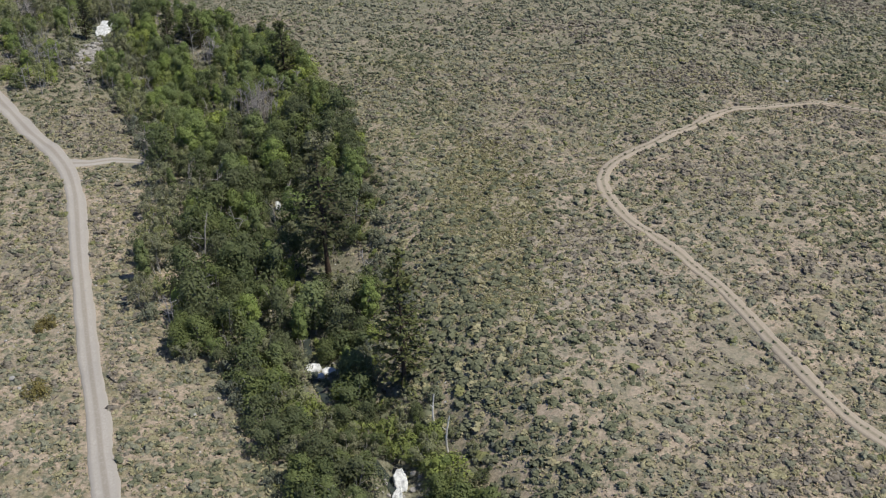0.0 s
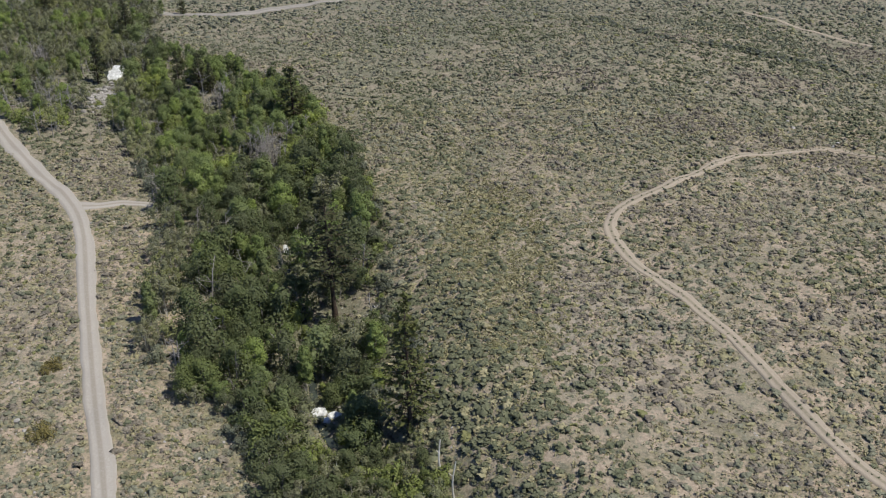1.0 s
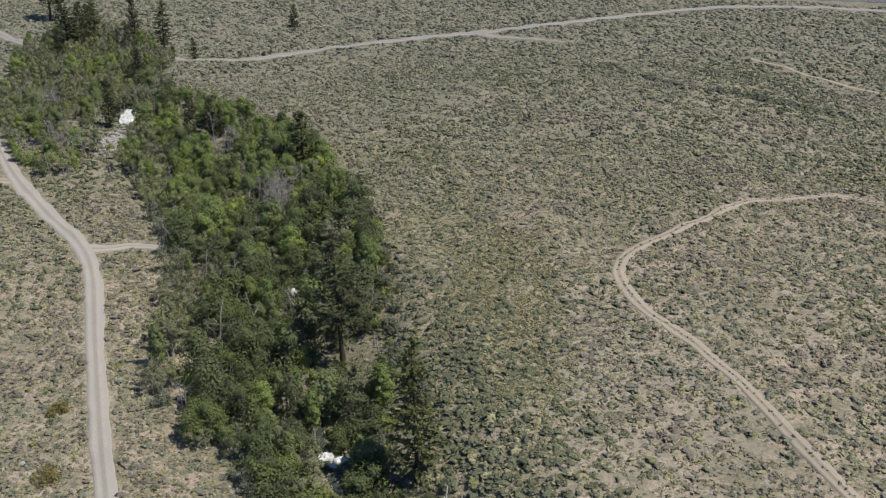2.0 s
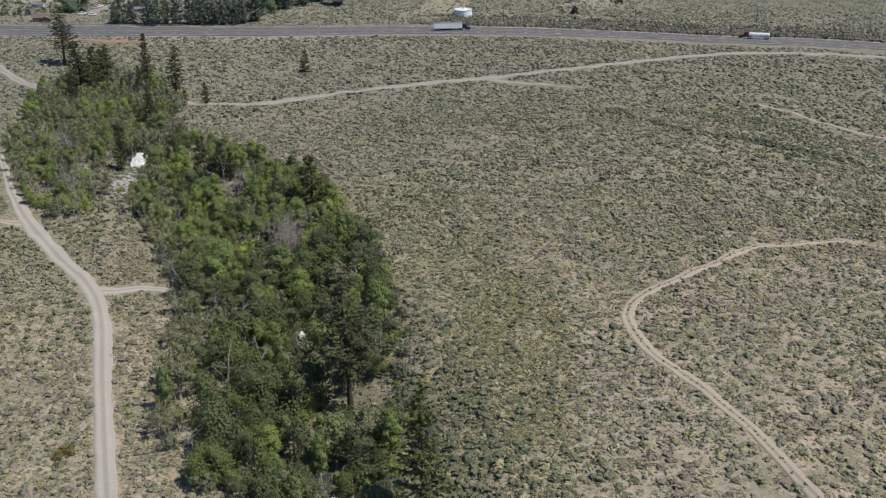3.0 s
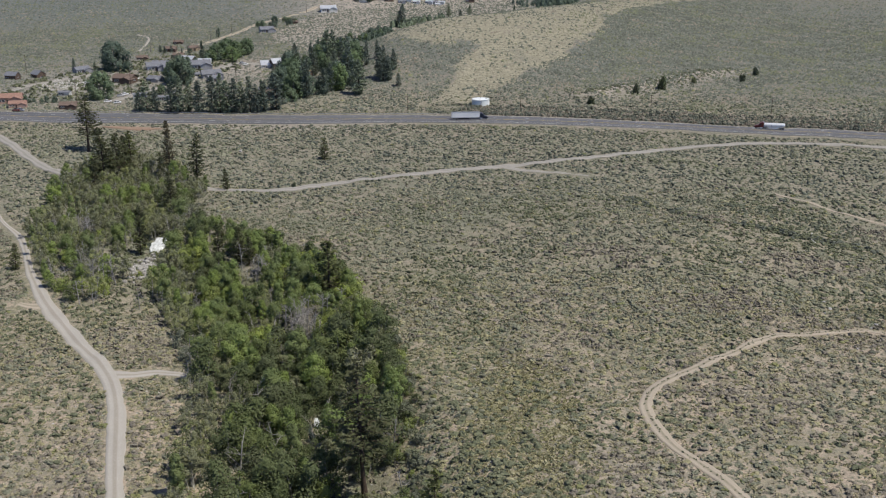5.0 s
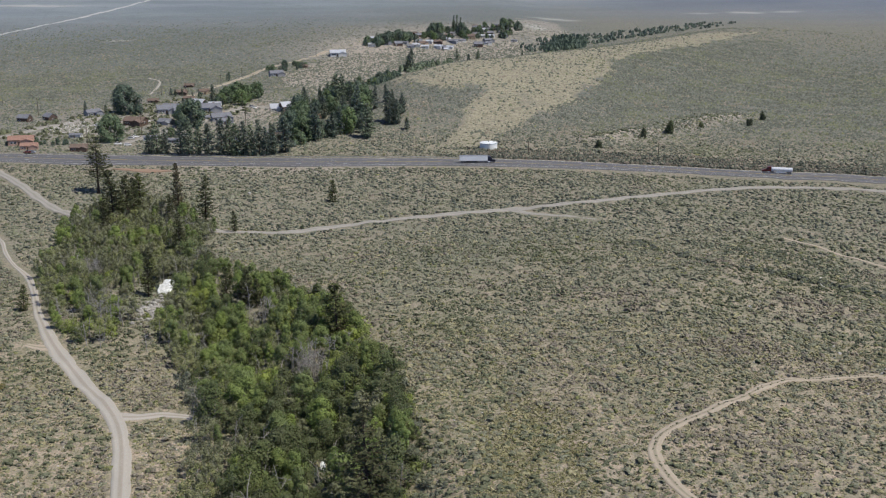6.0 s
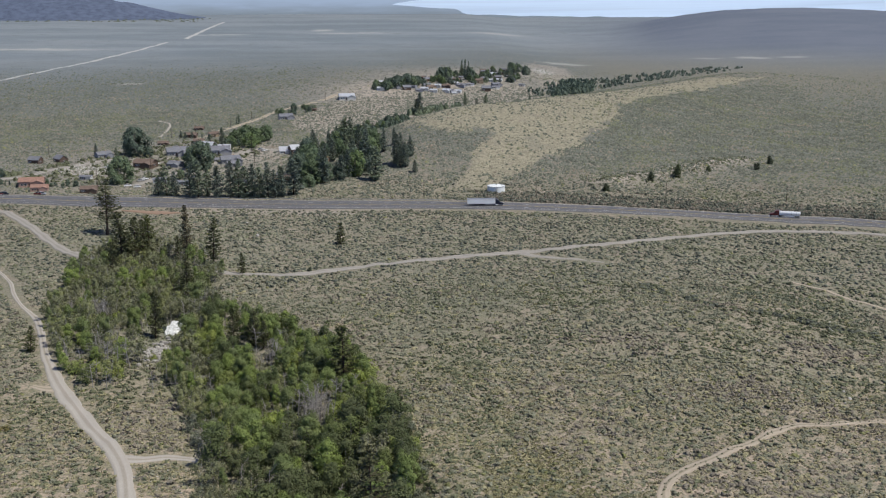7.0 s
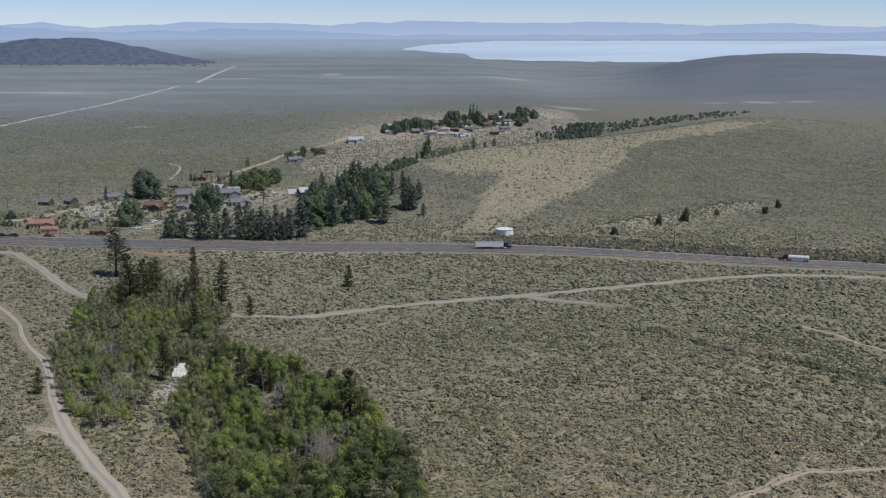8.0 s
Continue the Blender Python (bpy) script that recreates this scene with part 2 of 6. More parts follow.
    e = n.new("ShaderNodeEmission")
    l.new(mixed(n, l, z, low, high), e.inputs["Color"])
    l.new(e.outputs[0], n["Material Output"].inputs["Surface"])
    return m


GROUND = ground_material()
ROAD_DIRT = track_material("graded_dirt", (0.455, 0.42, 0.368), (0.365, 0.336, 0.292), (0.30, 0.265, 0.215), 0.8)
TRAIL_DIRT = track_material("trail_sand", (0.455, 0.39, 0.305), (0.35, 0.297, 0.232), (0.24, 0.215, 0.15), 0.8)
GRAVEL = track_material("grey_gravel", (0.38, 0.355, 0.315), (0.29, 0.27, 0.24), (0.24, 0.225, 0.19), 0.6)
PALE_GRAVEL = track_material("pale_valley_gravel", (0.50, 0.50, 0.485), (0.42, 0.42, 0.405), (0.42, 0.41, 0.39), 0.4)
RED_DIRT = track_material("reddish_dirt", (0.36, 0.25, 0.18), (0.25, 0.175, 0.13), (0.25, 0.19, 0.14), 0.4)
ASPHALT = asphalt_material()
LINE_WHITE = plain("road_paint_white", (0.62, 0.62, 0.6), 0.7, vary=0.12)
LINE_YELLOW = plain("road_paint_yellow", (0.55, 0.40, 0.10), 0.7, vary=0.12)
BARK = plain("pine_bark", (0.080, 0.058, 0.042), 0.9, vary=0.3, scale=3, relief=0.05)
BARK_PALE = plain("pale_bark", (0.42, 0.40, 0.35), 0.85, vary=0.25, scale=2.5, relief=0.03)
BLEACHED = plain("bleached_wood", (0.64, 0.62, 0.57), 0.8, vary=0.15, scale=3, relief=0.02)
BARK_GREY = plain("weathered_grey_wood", (0.36, 0.335, 0.31), 0.9, vary=0.2, scale=3, relief=0.02)
NEEDLES = foliage("pine_needles", ((0.057, 0.070, 0.034), (0.135, 0.147, 0.066), (0.085, 0.097, 0.046), (0.120, 0.118, 0.062)), 0.28, 0.5)
JUNIPER = foliage("juniper_scales", ((0.054, 0.070, 0.041), (0.102, 0.118, 0.070), (0.072, 0.086, 0.053), (0.090, 0.098, 0.058)), 0.12, 0.3)
# paler, bluer copy of the pine needles for distant conifers: haze in the colour
NEEDLES_FAR = foliage("far_needles_hazed", ((0.111, 0.145, 0.116), (0.207, 0.242, 0.195), (0.138, 0.176, 0.139), (0.180, 0.204, 0.153)), 0.25, 0.3)
# village leaves lightened and blued: airlight mixed into the green
COTTONWOOD_HAZED = foliage("hazed_cottonwood_leaves", ((0.088, 0.127, 0.090), (0.176, 0.224, 0.162), (0.116, 0.159, 0.116), (0.149, 0.183, 0.145)), 0.35, 0.2)
GARDEN_LEAVES = foliage("garden_tree_leaves", ((0.090, 0.135, 0.070), (0.175, 0.232, 0.122), (0.120, 0.168, 0.088), (0.145, 0.180, 0.105)), 0.3, 0.2)
NEEDLES_DRY = foliage("thin_pine_needles", ((0.115, 0.100, 0.062), (0.170, 0.145, 0.090), (0.105, 0.105, 0.058), (0.160, 0.125, 0.080)), 0.2, 0.5)
LEAVES = foliage("aspen_leaves", ((0.150, 0.204, 0.061), (0.242, 0.301, 0.102), (0.191, 0.243, 0.077), (0.191, 0.213, 0.109)), 0.24, 0.25)
LEAVES_DARK = foliage("alder_leaves", ((0.086, 0.112, 0.046), (0.141, 0.168, 0.070), (0.111, 0.136, 0.056), (0.123, 0.130, 0.072)), 0.2, 0.25)
LEAVES_LIME = foliage("willow_leaves", ((0.209, 0.251, 0.067), (0.293, 0.339, 0.108), (0.233, 0.282, 0.078), (0.209, 0.232, 0.094)), 0.26, 0.2)
LEAVES_OCHRE = foliage("ochre_leaves", ((0.175, 0.150, 0.058), (0.290, 0.245, 0.095), (0.210, 0.185, 0.070), (0.220, 0.190, 0.080)), 0.3, 0.2)
LEAVES_SILVER = foliage("silver_leaves", ((0.134, 0.150, 0.107), (0.233, 0.248, 0.180), (0.163, 0.178, 0.124), (0.157, 0.168, 0.103)), 0.22, 0.2)
LEAVES_OLIVE = foliage("thin_olive_leaves", ((0.174, 0.190, 0.097), (0.274, 0.287, 0.149), (0.204, 0.221, 0.113), (0.237, 0.223, 0.149)), 0.22, 0.2)
SAGE = shrub("sagebrush_leaves", ((0.136, 0.141, 0.099), (0.291, 0.286, 0.204), (0.199, 0.204, 0.141), (0.242, 0.235, 0.171)))
# darker, greyer copy of the sage: shade and haze put into its colour
SAGE_SHADED = shrub("shaded_sage_twigs", ((0.073, 0.083, 0.065), (0.165, 0.175, 0.139), (0.106, 0.116, 0.092), (0.156, 0.157, 0.123)))
BITTER = shrub("bitterbrush_leaves", ((0.101, 0.109, 0.067), (0.204, 0.212, 0.134), (0.145, 0.154, 0.092), (0.182, 0.180, 0.117)))
TWIGGY = shrub("dry_twigs", ((0.150, 0.132, 0.104), (0.290, 0.258, 0.204), (0.210, 0.188, 0.148), (0.254, 0.228, 0.178)))
RABBIT = shrub("rabbitbrush_leaves", ((0.160, 0.168, 0.075), (0.250, 0.248, 0.115), (0.190, 0.198, 0.088), (0.200, 0.200, 0.100)))
YELLOW_GRASS = shrub("yellow_green_grass", ((0.235, 0.222, 0.118), (0.365, 0.338, 0.190), (0.270, 0.262, 0.132), (0.320, 0.292, 0.170)))
STRAW = shrub("dry_grass_clumps", ((0.257, 0.235, 0.138), (0.387, 0.355, 0.219), (0.297, 0.280, 0.155), (0.342, 0.310, 0.195)))
ROCK = plain("pale_granite", (0.42, 0.40, 0.37), 0.85, vary=0.2, scale=1.2, relief=0.08)
ROCK_GREY = plain("grey_rubble", (0.38, 0.36, 0.33), 0.9, vary=0.25, scale=1.0, relief=0.1)
FOAM = plain("white_water", (0.72, 0.73, 0.71), 0.4, vary=0.22, scale=1.3, relief=0.2)
CREEK_WATER = water_material("creek_water", (0.05, 0.06, 0.05), 0.12, 0.05, 0.5)
# the sky's pale reflection on the lake is put into this base colour
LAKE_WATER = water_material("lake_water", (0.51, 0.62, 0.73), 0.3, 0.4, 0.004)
# far hill: distance haze is mixed into this dark blue
HILL = plain("dark_hazed_hill", (0.108, 0.132, 0.190), 0.95, vary=0.17, scale=0.05, spec=0.05)
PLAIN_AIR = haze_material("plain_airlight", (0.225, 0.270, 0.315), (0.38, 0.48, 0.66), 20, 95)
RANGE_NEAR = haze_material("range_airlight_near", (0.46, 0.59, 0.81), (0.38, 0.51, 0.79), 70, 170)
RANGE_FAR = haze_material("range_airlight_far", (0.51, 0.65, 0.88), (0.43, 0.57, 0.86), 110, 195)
WALL_TAN = plain("tan_siding", (0.42, 0.33, 0.23), 0.8, scale=0.6)
WALL_WHITE = plain("white_siding", (0.66, 0.65, 0.61), 0.75, vary=0.08, scale=0.6)
WALL_BROWN = plain("brown_timber", (0.125, 0.088, 0.068), 0.8, vary=0.2, scale=0.8)
WALL_GREY = plain("grey_siding", (0.31, 0.315, 0.33), 0.8, vary=0.1, scale=0.6)
WALL_ROSE = plain("rose_stucco", (0.44, 0.29, 0.23), 0.85, vary=0.1, scale=0.6)
ROOF_TILE = plain("terracotta_roof", (0.31, 0.185, 0.14), 0.8, vary=0.15, scale=1.0, relief=0.05)
ROOF_GREY = plain("grey_shingles", (0.19, 0.195, 0.215), 0.8, vary=0.15, scale=1.0, relief=0.04)
ROOF_METAL = plain("pale_metal_roof", (0.66, 0.67, 0.68), 0.35, 0.4, vary=0.06, scale=0.5)
ROOF_BROWN = plain("brown_shingles", (0.17, 0.125, 0.10), 0.85, vary=0.15, scale=1.0, relief=0.04)
GLASS = plain("dark_glass", (0.03, 0.04, 0.05), 0.08, vary=0.1, spec=0.6)
PAINT_WHITE = plain("white_paint", (0.80, 0.80, 0.79), 0.4, vary=0.04, scale=0.4)
PAINT_TANK = plain("tank_paint", (0.78, 0.80, 0.78), 0.5, vary=0.05, scale=0.3)
PAINT_NAVY = plain("dark_blue_paint", (0.02, 0.025, 0.045), 0.3, vary=0.1)
PAINT_RED = plain("dark_red_paint", (0.13, 0.032, 0.028), 0.35, vary=0.1)
PAINT_SILVER = plain("silver_paint", (0.42, 0.43, 0.45), 0.3, 0.5, vary=0.05)
PAINT_BLACK = plain("black_paint", (0.02, 0.02, 0.022), 0.35, vary=0.1)
STEEL = plain("polished_tank_steel", (0.82, 0.82, 0.82), 0.35, 0.25, vary=0.04)
GALV = plain("galvanised_steel", (0.36, 0.37, 0.38), 0.5, 0.6, vary=0.1)
RUBBER = plain("black_rubber", (0.022, 0.022, 0.022), 0.85, vary=0.1)
POLE_WOOD = plain("tarred_pole", (0.085, 0.065, 0.05), 0.9, vary=0.2, scale=2)


# ---- building helpers ----
def mesh_of(name, verts, faces, material, uvs=None):
    """A mesh from arrays; all faces have the same number of corners, or faces is a list of lists."""
    me = bpy.data.meshes.new(name)
    verts = np.asarray(verts, np.float32)
    if isinstance(faces, np.ndarray):
        k = faces.shape[1]
        me.vertices.add(len(verts))
        me.vertices.foreach_set("co", verts.ravel())
        me.loops.add(faces.size)
        me.loops.foreach_set("vertex_index", faces.astype(np.int32).ravel())
        me.polygons.add(len(faces))
        me.polygons.foreach_set("loop_start", np.arange(0, faces.size, k, dtype=np.int32))
        me.update(calc_edges=True)
    else:
        me.from_pydata([tuple(v) for v in verts], [], faces)
    if uvs is not None:
        layer = me.uv_layers.new(name="UVMap")
        loop = np.empty(len(me.loops), np.int32)
        me.loops.foreach_get("vertex_index", loop)
        layer.data.foreach_set("uv", np.asarray(uvs, np.float32)[loop].ravel())
    me.materials.append(material)
    return me


def smooth(me):
    me.polygons.foreach_set("use_smooth", np.ones(len(me.polygons), bool))
    return me


def piece(name, me, parent=None, label=""):
    """Links a mesh as one object, under a thing or a part."""
    ob = new(name, me)
    if parent:
        ob.parent = parent
    if label:
        ob["label"] = label
    return ob


def part(name, bm, material, parent=None, label=""):
    me = bpy.data.meshes.new(name)
    bm.to_mesh(me)
    bm.free()
    me.materials.append(material)
    return piece(name, me, parent, label)


def box(sx, sy, sz, at=(0, 0, 0), edge=0.0, bm=None):
    """A box that stands on at (its base's centre), with bevelled edges."""
    bm = bm or bmesh.new()
    made = bmesh.ops.create_cube(bm, size=1, matrix=Matrix.Translation((at[0], at[1], at[2] + sz / 2)) @ Matrix.Diagonal((sx, sy, sz, 1)))
    if edge:
        edges = list({e for v in made["verts"] for e in v.link_edges})
        bmesh.ops.bevel(bm, geom=edges, offset=edge, segments=2, affect="EDGES")
    return bm


def drum(r, length, m, sides=20, r2=None, bm=None, edge=0.0):
    """A cylinder or cone of that length along z, centred, moved by m."""
    bm = bm or bmesh.new()
    made = bmesh.ops.create_cone(bm, cap_ends=True, segments=sides, radius1=r, radius2=r if r2 is None else r2, depth=length, matrix=m)
    if edge:
        edges = list({e for v in made["verts"] for e in v.link_edges if len(e.link_faces) == 2 and e.calc_face_angle(0) > 0.9})
        bmesh.ops.bevel(bm, geom=edges, offset=edge, segments=2, affect="EDGES")
    return bm


def tube(points, radii, sides=6):
    """Vertices and triangles of a tapering tube along points."""
    P = np.asarray(points, float)
    n = len(P)
    d = np.gradient(P, axis=0)
    d /= np.linalg.norm(d, axis=1)[:, None] + 1e-9
    ref = np.where(np.abs(d[:, 2:3]) > 0.9, [[1.0, 0, 0]], [[0, 0, 1.0]])
    u = np.cross(d, ref)
    u /= np.linalg.norm(u, axis=1)[:, None] + 1e-9
    w = np.cross(d, u)
    a = np.linspace(0, 2 * np.pi, sides, endpoint=False)
    ring = np.cos(a)[None, :, None] * u[:, None] + np.sin(a)[None, :, None] * w[:, None]
    V = (P[:, None] + ring * np.asarray(radii)[:, None, None]).reshape(-1, 3)
    F = []
    for i in range(n - 1):
        for k in range(sides):
            q, r = i * sides + k, i * sides + (k + 1) % sides
            F += [(q, r, r + sides), (q, r + sides, q + sides)]
    return V, np.array(F)


class Heap:
    """Gathers triangles."""

    def __init__(self):
        self.v, self.f, self.n = [], [], 0

    def add(self, v, f):
        self.v.append(v)
        self.f.append(np.asarray(f) + self.n)
        self.n += len(v)
        return self.n - len(v)

    def join(self, ring, sides, place, first, last):
        """Grows the open end of a limb onto the nearest vertex of what it springs from."""
        near = np.concatenate(self.v)[first:last]
        k = first + int(((near - place) ** 2).sum(1).argmin())
        self.f.append(np.array([(ring + i, ring + (i + 1) % sides, k) for i in range(sides)]))

    def mesh(self, name, material):
        return mesh_of(name, np.concatenate(self.v), np.concatenate(self.f), material)


def leaves(rng, centres, size, flat=0.5, long=1.5, rise=0.0, out=None, loose=0.5):
    """Small bent leaf sprays (two triangles each) at the centres; flat: how much they lie level; out: the way their upper sides face."""
    n = len(centres)
    a = rng.normal(size=(n, 3))
    if out is not None:
        up = out + loose * rng.normal(size=(n, 3))
        a = np.cross(up, a)
    if out is None:
        a[:, 2] *= 1 - flat
        a[:, 2] = np.where(rise > 0, np.abs(a[:, 2]) + rise, a[:, 2])
        up = rng.normal(size=(n, 3)) + [0, 0, 2.0 * flat]
    a /= np.linalg.norm(a, axis=1)[:, None] + 1e-9
    b = np.cross(up, a)
    b /= np.linalg.norm(b, axis=1)[:, None] + 1e-9
    s = (np.asarray(size) * rng.uniform(0.6, 1.4, n))[:, None]
    a, b = a * s * long * 0.5, b * s * 0.5
    bend = np.cross(a, b)
    bend *= 0.35 * s / (np.linalg.norm(bend, axis=1)[:, None] + 1e-9)
    V = np.stack([centres - a, centres + b * 0.9 + bend * rng.uniform(-1, 1, (n, 1)), centres + a, centres - b], 1).reshape(-1, 3)
    i = np.arange(n)[:, None] * 4
    F = np.concatenate([i + [[0, 1, 2]], i + [[0, 2, 3]]])
    return V, F


def spline(points, gap):
    """A smooth line through points, one place every gap metres."""
    P = np.array(points, float)
    P = np.vstack([2 * P[0] - P[1], P, 2 * P[-1] - P[-2]])
    out = []
    for i in range(1, len(P) - 2):
        t = np.linspace(0, 1, 24, endpoint=False)[:, None]
        a, b, c, d = P[i - 1:i + 3]
        out.append(0.5 * (2 * b + (c - a) * t + (2 * a - 5 * b + 4 * c - d) * t * t + (3 * b - a - 3 * c + d) * t ** 3))
    L = np.vstack(out + [P[-2:-1]])
    s = np.r_[0, np.cumsum(np.hypot(*np.diff(L, axis=0).T))]
    q = np.arange(0, s[-1], gap)
    return np.c_[np.interp(q, s, L[:, 0]), np.interp(q, s, L[:, 1])], q


def inside(x, y, poly):
    """Which points lie in a polygon."""
    x, y = np.asarray(x, float), np.asarray(y, float)
    c = np.zeros(x.shape, bool)
    for (x0, y0), (x1, y1) in zip(poly, np.roll(poly, -1, axis=0)):
        cross = ((y0 > y) != (y1 > y)) & (x < (x1 - x0) * (y - y0) / (y1 - y0 + 1e-12) + x0)
        c ^= cross
    return c


ROADS = []


def share_of(points, n, width):
    """Widths given at the points, spread over n even steps along the line."""
    s = np.r_[0, np.cumsum([math.dist(a, b) for a, b in zip(points[:-1], points[1:])])]
    return np.interp(np.linspace(0, 1, n), s / s[-1], width)


def ribbon(name, points, width, material, label, lift=0.27, ragged=0.25, gap=1.0, profile=None, clear=True, seed=1):
    """A strip draped on the land. width: metres, one value or one for each point."""
    line, q = spline(points, gap)
    n = len(line)
    if clear:
        ROADS.append((line[::2], np.max(width) / 2))
    d = np.gradient(line, axis=0)
    d /= np.hypot(*d.T)[:, None]
    side = np.c_[d[:, 1], -d[:, 0]]
    wide = np.full(n, float(width)) if np.isscalar(width) else share_of(points, n, width)
    across = np.array([0, 0.06, 0.2, 0.35, 0.5, 0.65, 0.8, 0.94, 1.0])
    drop = np.array(profile or [-0.30, -0.02, -0.05, 0.0, 0.03, 0.0, -0.05, -0.02, -0.30])
    left = 1 + ragged * waves(q * 1.0, q * 0.37, 8, seed) * 0.25 + ragged * waves(q, q, 27, seed + 1) * 0.4
    right = 1 + ragged * waves(q * 1.0, q * 0.37, 8, seed + 2) * 0.25 + ragged * waves(q, q, 27, seed + 3) * 0.4
    s = (across - 0.5)[None] * wide[:, None]
    s = np.where(s < 0, s * left[:, None], s * right[:, None])
    X, Y = line[:, :1] + side[:, :1] * s, line[:, 1:] + side[:, 1:] * s
    Z = height(X, Y) + lift + drop[None]
    k = len(across)
    V = np.stack([X, Y, Z], 2).reshape(-1, 3)
    i, j = np.meshgrid(np.arange(n - 1), np.arange(k - 1), indexing="ij")
    a = (i * k + j).ravel()
    F = np.c_[a, a + 1, a + k + 1, a + k]
    uv = np.stack([np.broadcast_to(across[None], (n, k)), np.broadcast_to(q[:, None], (n, k))], 2).reshape(-1, 2)
    ob = piece(name, smooth(mesh_of(name, V, F, material, uv)))
    return tagged(ob, label, "road", "", "structure"), line


# ---- the ground: one sheet out to the horizon ----
def land():
    fov = np.radians(np.arange(-37, 37.01, 0.22))
    rest = np.radians(np.arange(41, 319.1, 6.0))
    ang = np.r_[fov, rest]
    rad = np.r_[0.0, np.linspace(12, 90, 10), np.geomspace(96, 4985, 330)]
    A, R = np.meshgrid(ang, rad, indexing="ij")
    X, Y = R * np.sin(A), R * np.cos(A)
    X[:, 0] += 0.3
    Z = height(X, Y)
    n, k = A.shape
    i, j = np.meshgrid(np.arange(n), np.arange(k - 1), indexing="ij")
    a, b = (i * k + j).ravel(), (((i + 1) % n) * k + j).ravel()
    F = np.c_[a, b, b + 1, a + 1]
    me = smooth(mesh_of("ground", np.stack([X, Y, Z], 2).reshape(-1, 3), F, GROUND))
    x, y, r = X.ravel(), Y.ravel(), R.ravel()
    wob = waves(x, y, 70, 11)
    fields = {}
    # tan grass on the ridge, with a grey scrub island cut into it
    gold = inside(x + 5 * wob, y + 9 * waves(x, y, 60, 13), GOLD).astype(float)
    fields["gold"] = np.clip(gold + 0.55 * np.exp(-((y - 642 + 0.1 * x) / 16) ** 2) * step(-110, -70, x) * (1 - step(20, 60, x)), 0, 1)
    fields["bare"] = np.clip(
        0.6 * np.exp(-((x + 215) / 95) ** 2 - ((y - 745) / 95) ** 2) + 0.75 * np.exp(-((x + 120) / 60) ** 2 - ((y - 800) / 70) ** 2)
        + 0.95 * np.exp(-((x - 40) / 150) ** 2 - ((y - 1440) / 120) ** 2) + 1.3 * np.exp(-((x + 20) / 110) ** 2 - ((y - 1230) / 120) ** 2)
        + np.exp(-(off_line(x, y, BANK) / 15) ** 2) + 0.7 * np.exp(-((y - 14 - np.interp(x, (-420, 5, 133, 238, 420), (640, 604, 578, 548, 470))) / 13) ** 2) * step(10, 60, x)
        + 0.8 * np.exp(-((y + 36 - np.interp(x, (-420, 5, 133), (640, 604, 578))) / 9) ** 2) * step(-160, -120, x) * (1 - step(-40, 0, x))
        + 0.8 * np.exp(-((x + 165) / 45) ** 2 - ((y - 583) / 13) ** 2) * step(10, 60, x)
        + 0.6 * np.exp(-((x - 42) / 22) ** 2 - ((y - 175) / 40) ** 2) + 0.35 * np.exp(-((x - 95) / 40) ** 2 - ((y - 210) / 60) ** 2) + 0.3 * np.exp(-((x + 85) / 22) ** 2 - ((y - 190) / 60) ** 2), 0, 1)
    fields["bare"] = np.maximum(fields["bare"], 0.95 * inside(x + 8 * wob, y + 6 * waves(x, y, 40, 14), BLUFF))
    fields["bare"] = np.maximum(fields["bare"], 0.8 * inside(x + 10 * wob, y + 15 * waves(x, y, 40, 15), np.array([(112, 1420), (146, 1330), (196, 1420), (205, 1680), (150, 1700)], float)))
    fields["lush"] = np.clip(0.8 * np.exp(-(off_line(x, y, CREEK) / 14) ** 2) * (1 - step(500, 560, y))
                             + 0.30 * np.exp(-((x - 20) / 40) ** 2 - ((y - 270) / 70) ** 2) * (0.6 + 0.4 * wob)
                             + 0.45 * np.exp(-((x - 20) / 60) ** 2 - ((y - 400) / 50) ** 2) * (0.6 + 0.4 * wob)
                             + 0.42 * step(215, 300, y) * (1 - step(520, 600, y)) * (0.75 + 0.25 * wob), 0, 1)
    fields["scrub"] = (0.32 * step(230, 520, r) + 0.55 * step(600, 780, r) + 0.2 * step(1050, 1250, r)) * (1 - 0.35 * fields["gold"]) * (1 - 0.3 * step(1000, 1400, r) * step(150, 300, x))
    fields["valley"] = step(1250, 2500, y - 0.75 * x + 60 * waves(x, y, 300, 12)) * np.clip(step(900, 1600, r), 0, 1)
    # hazed colour takes over with distance from the camera
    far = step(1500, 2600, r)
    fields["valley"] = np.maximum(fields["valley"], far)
    # pale dry flats far out on the plain
    salt = np.zeros_like(x)
    for cx, cy, sx, sy in SALT:
        salt = np.maximum(salt, np.exp(-(((x - cx) / sx) ** 2 + ((y - cy) / sy) ** 2) ** 2))
    fields["salt"] = salt * 0.6
    # where the haze tint of the rise and the right-hand plain lies
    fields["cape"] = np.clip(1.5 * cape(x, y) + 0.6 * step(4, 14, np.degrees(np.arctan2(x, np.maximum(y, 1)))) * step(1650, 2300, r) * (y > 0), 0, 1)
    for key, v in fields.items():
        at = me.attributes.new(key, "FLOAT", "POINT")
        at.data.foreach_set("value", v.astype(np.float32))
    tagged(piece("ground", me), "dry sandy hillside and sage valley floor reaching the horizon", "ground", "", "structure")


BLUFF = np.array([(-142.6, 995.0), (-114.5, 1149.7), (-69.2, 1231.4), (-16.5, 1263.6), (119.5, 1336.9), (137.4, 1267.2), (92.3, 1170.3), (34.0, 1125.0), (-13.4, 1026.2), (-54.3, 959.3), (-90.8, 859.0)])
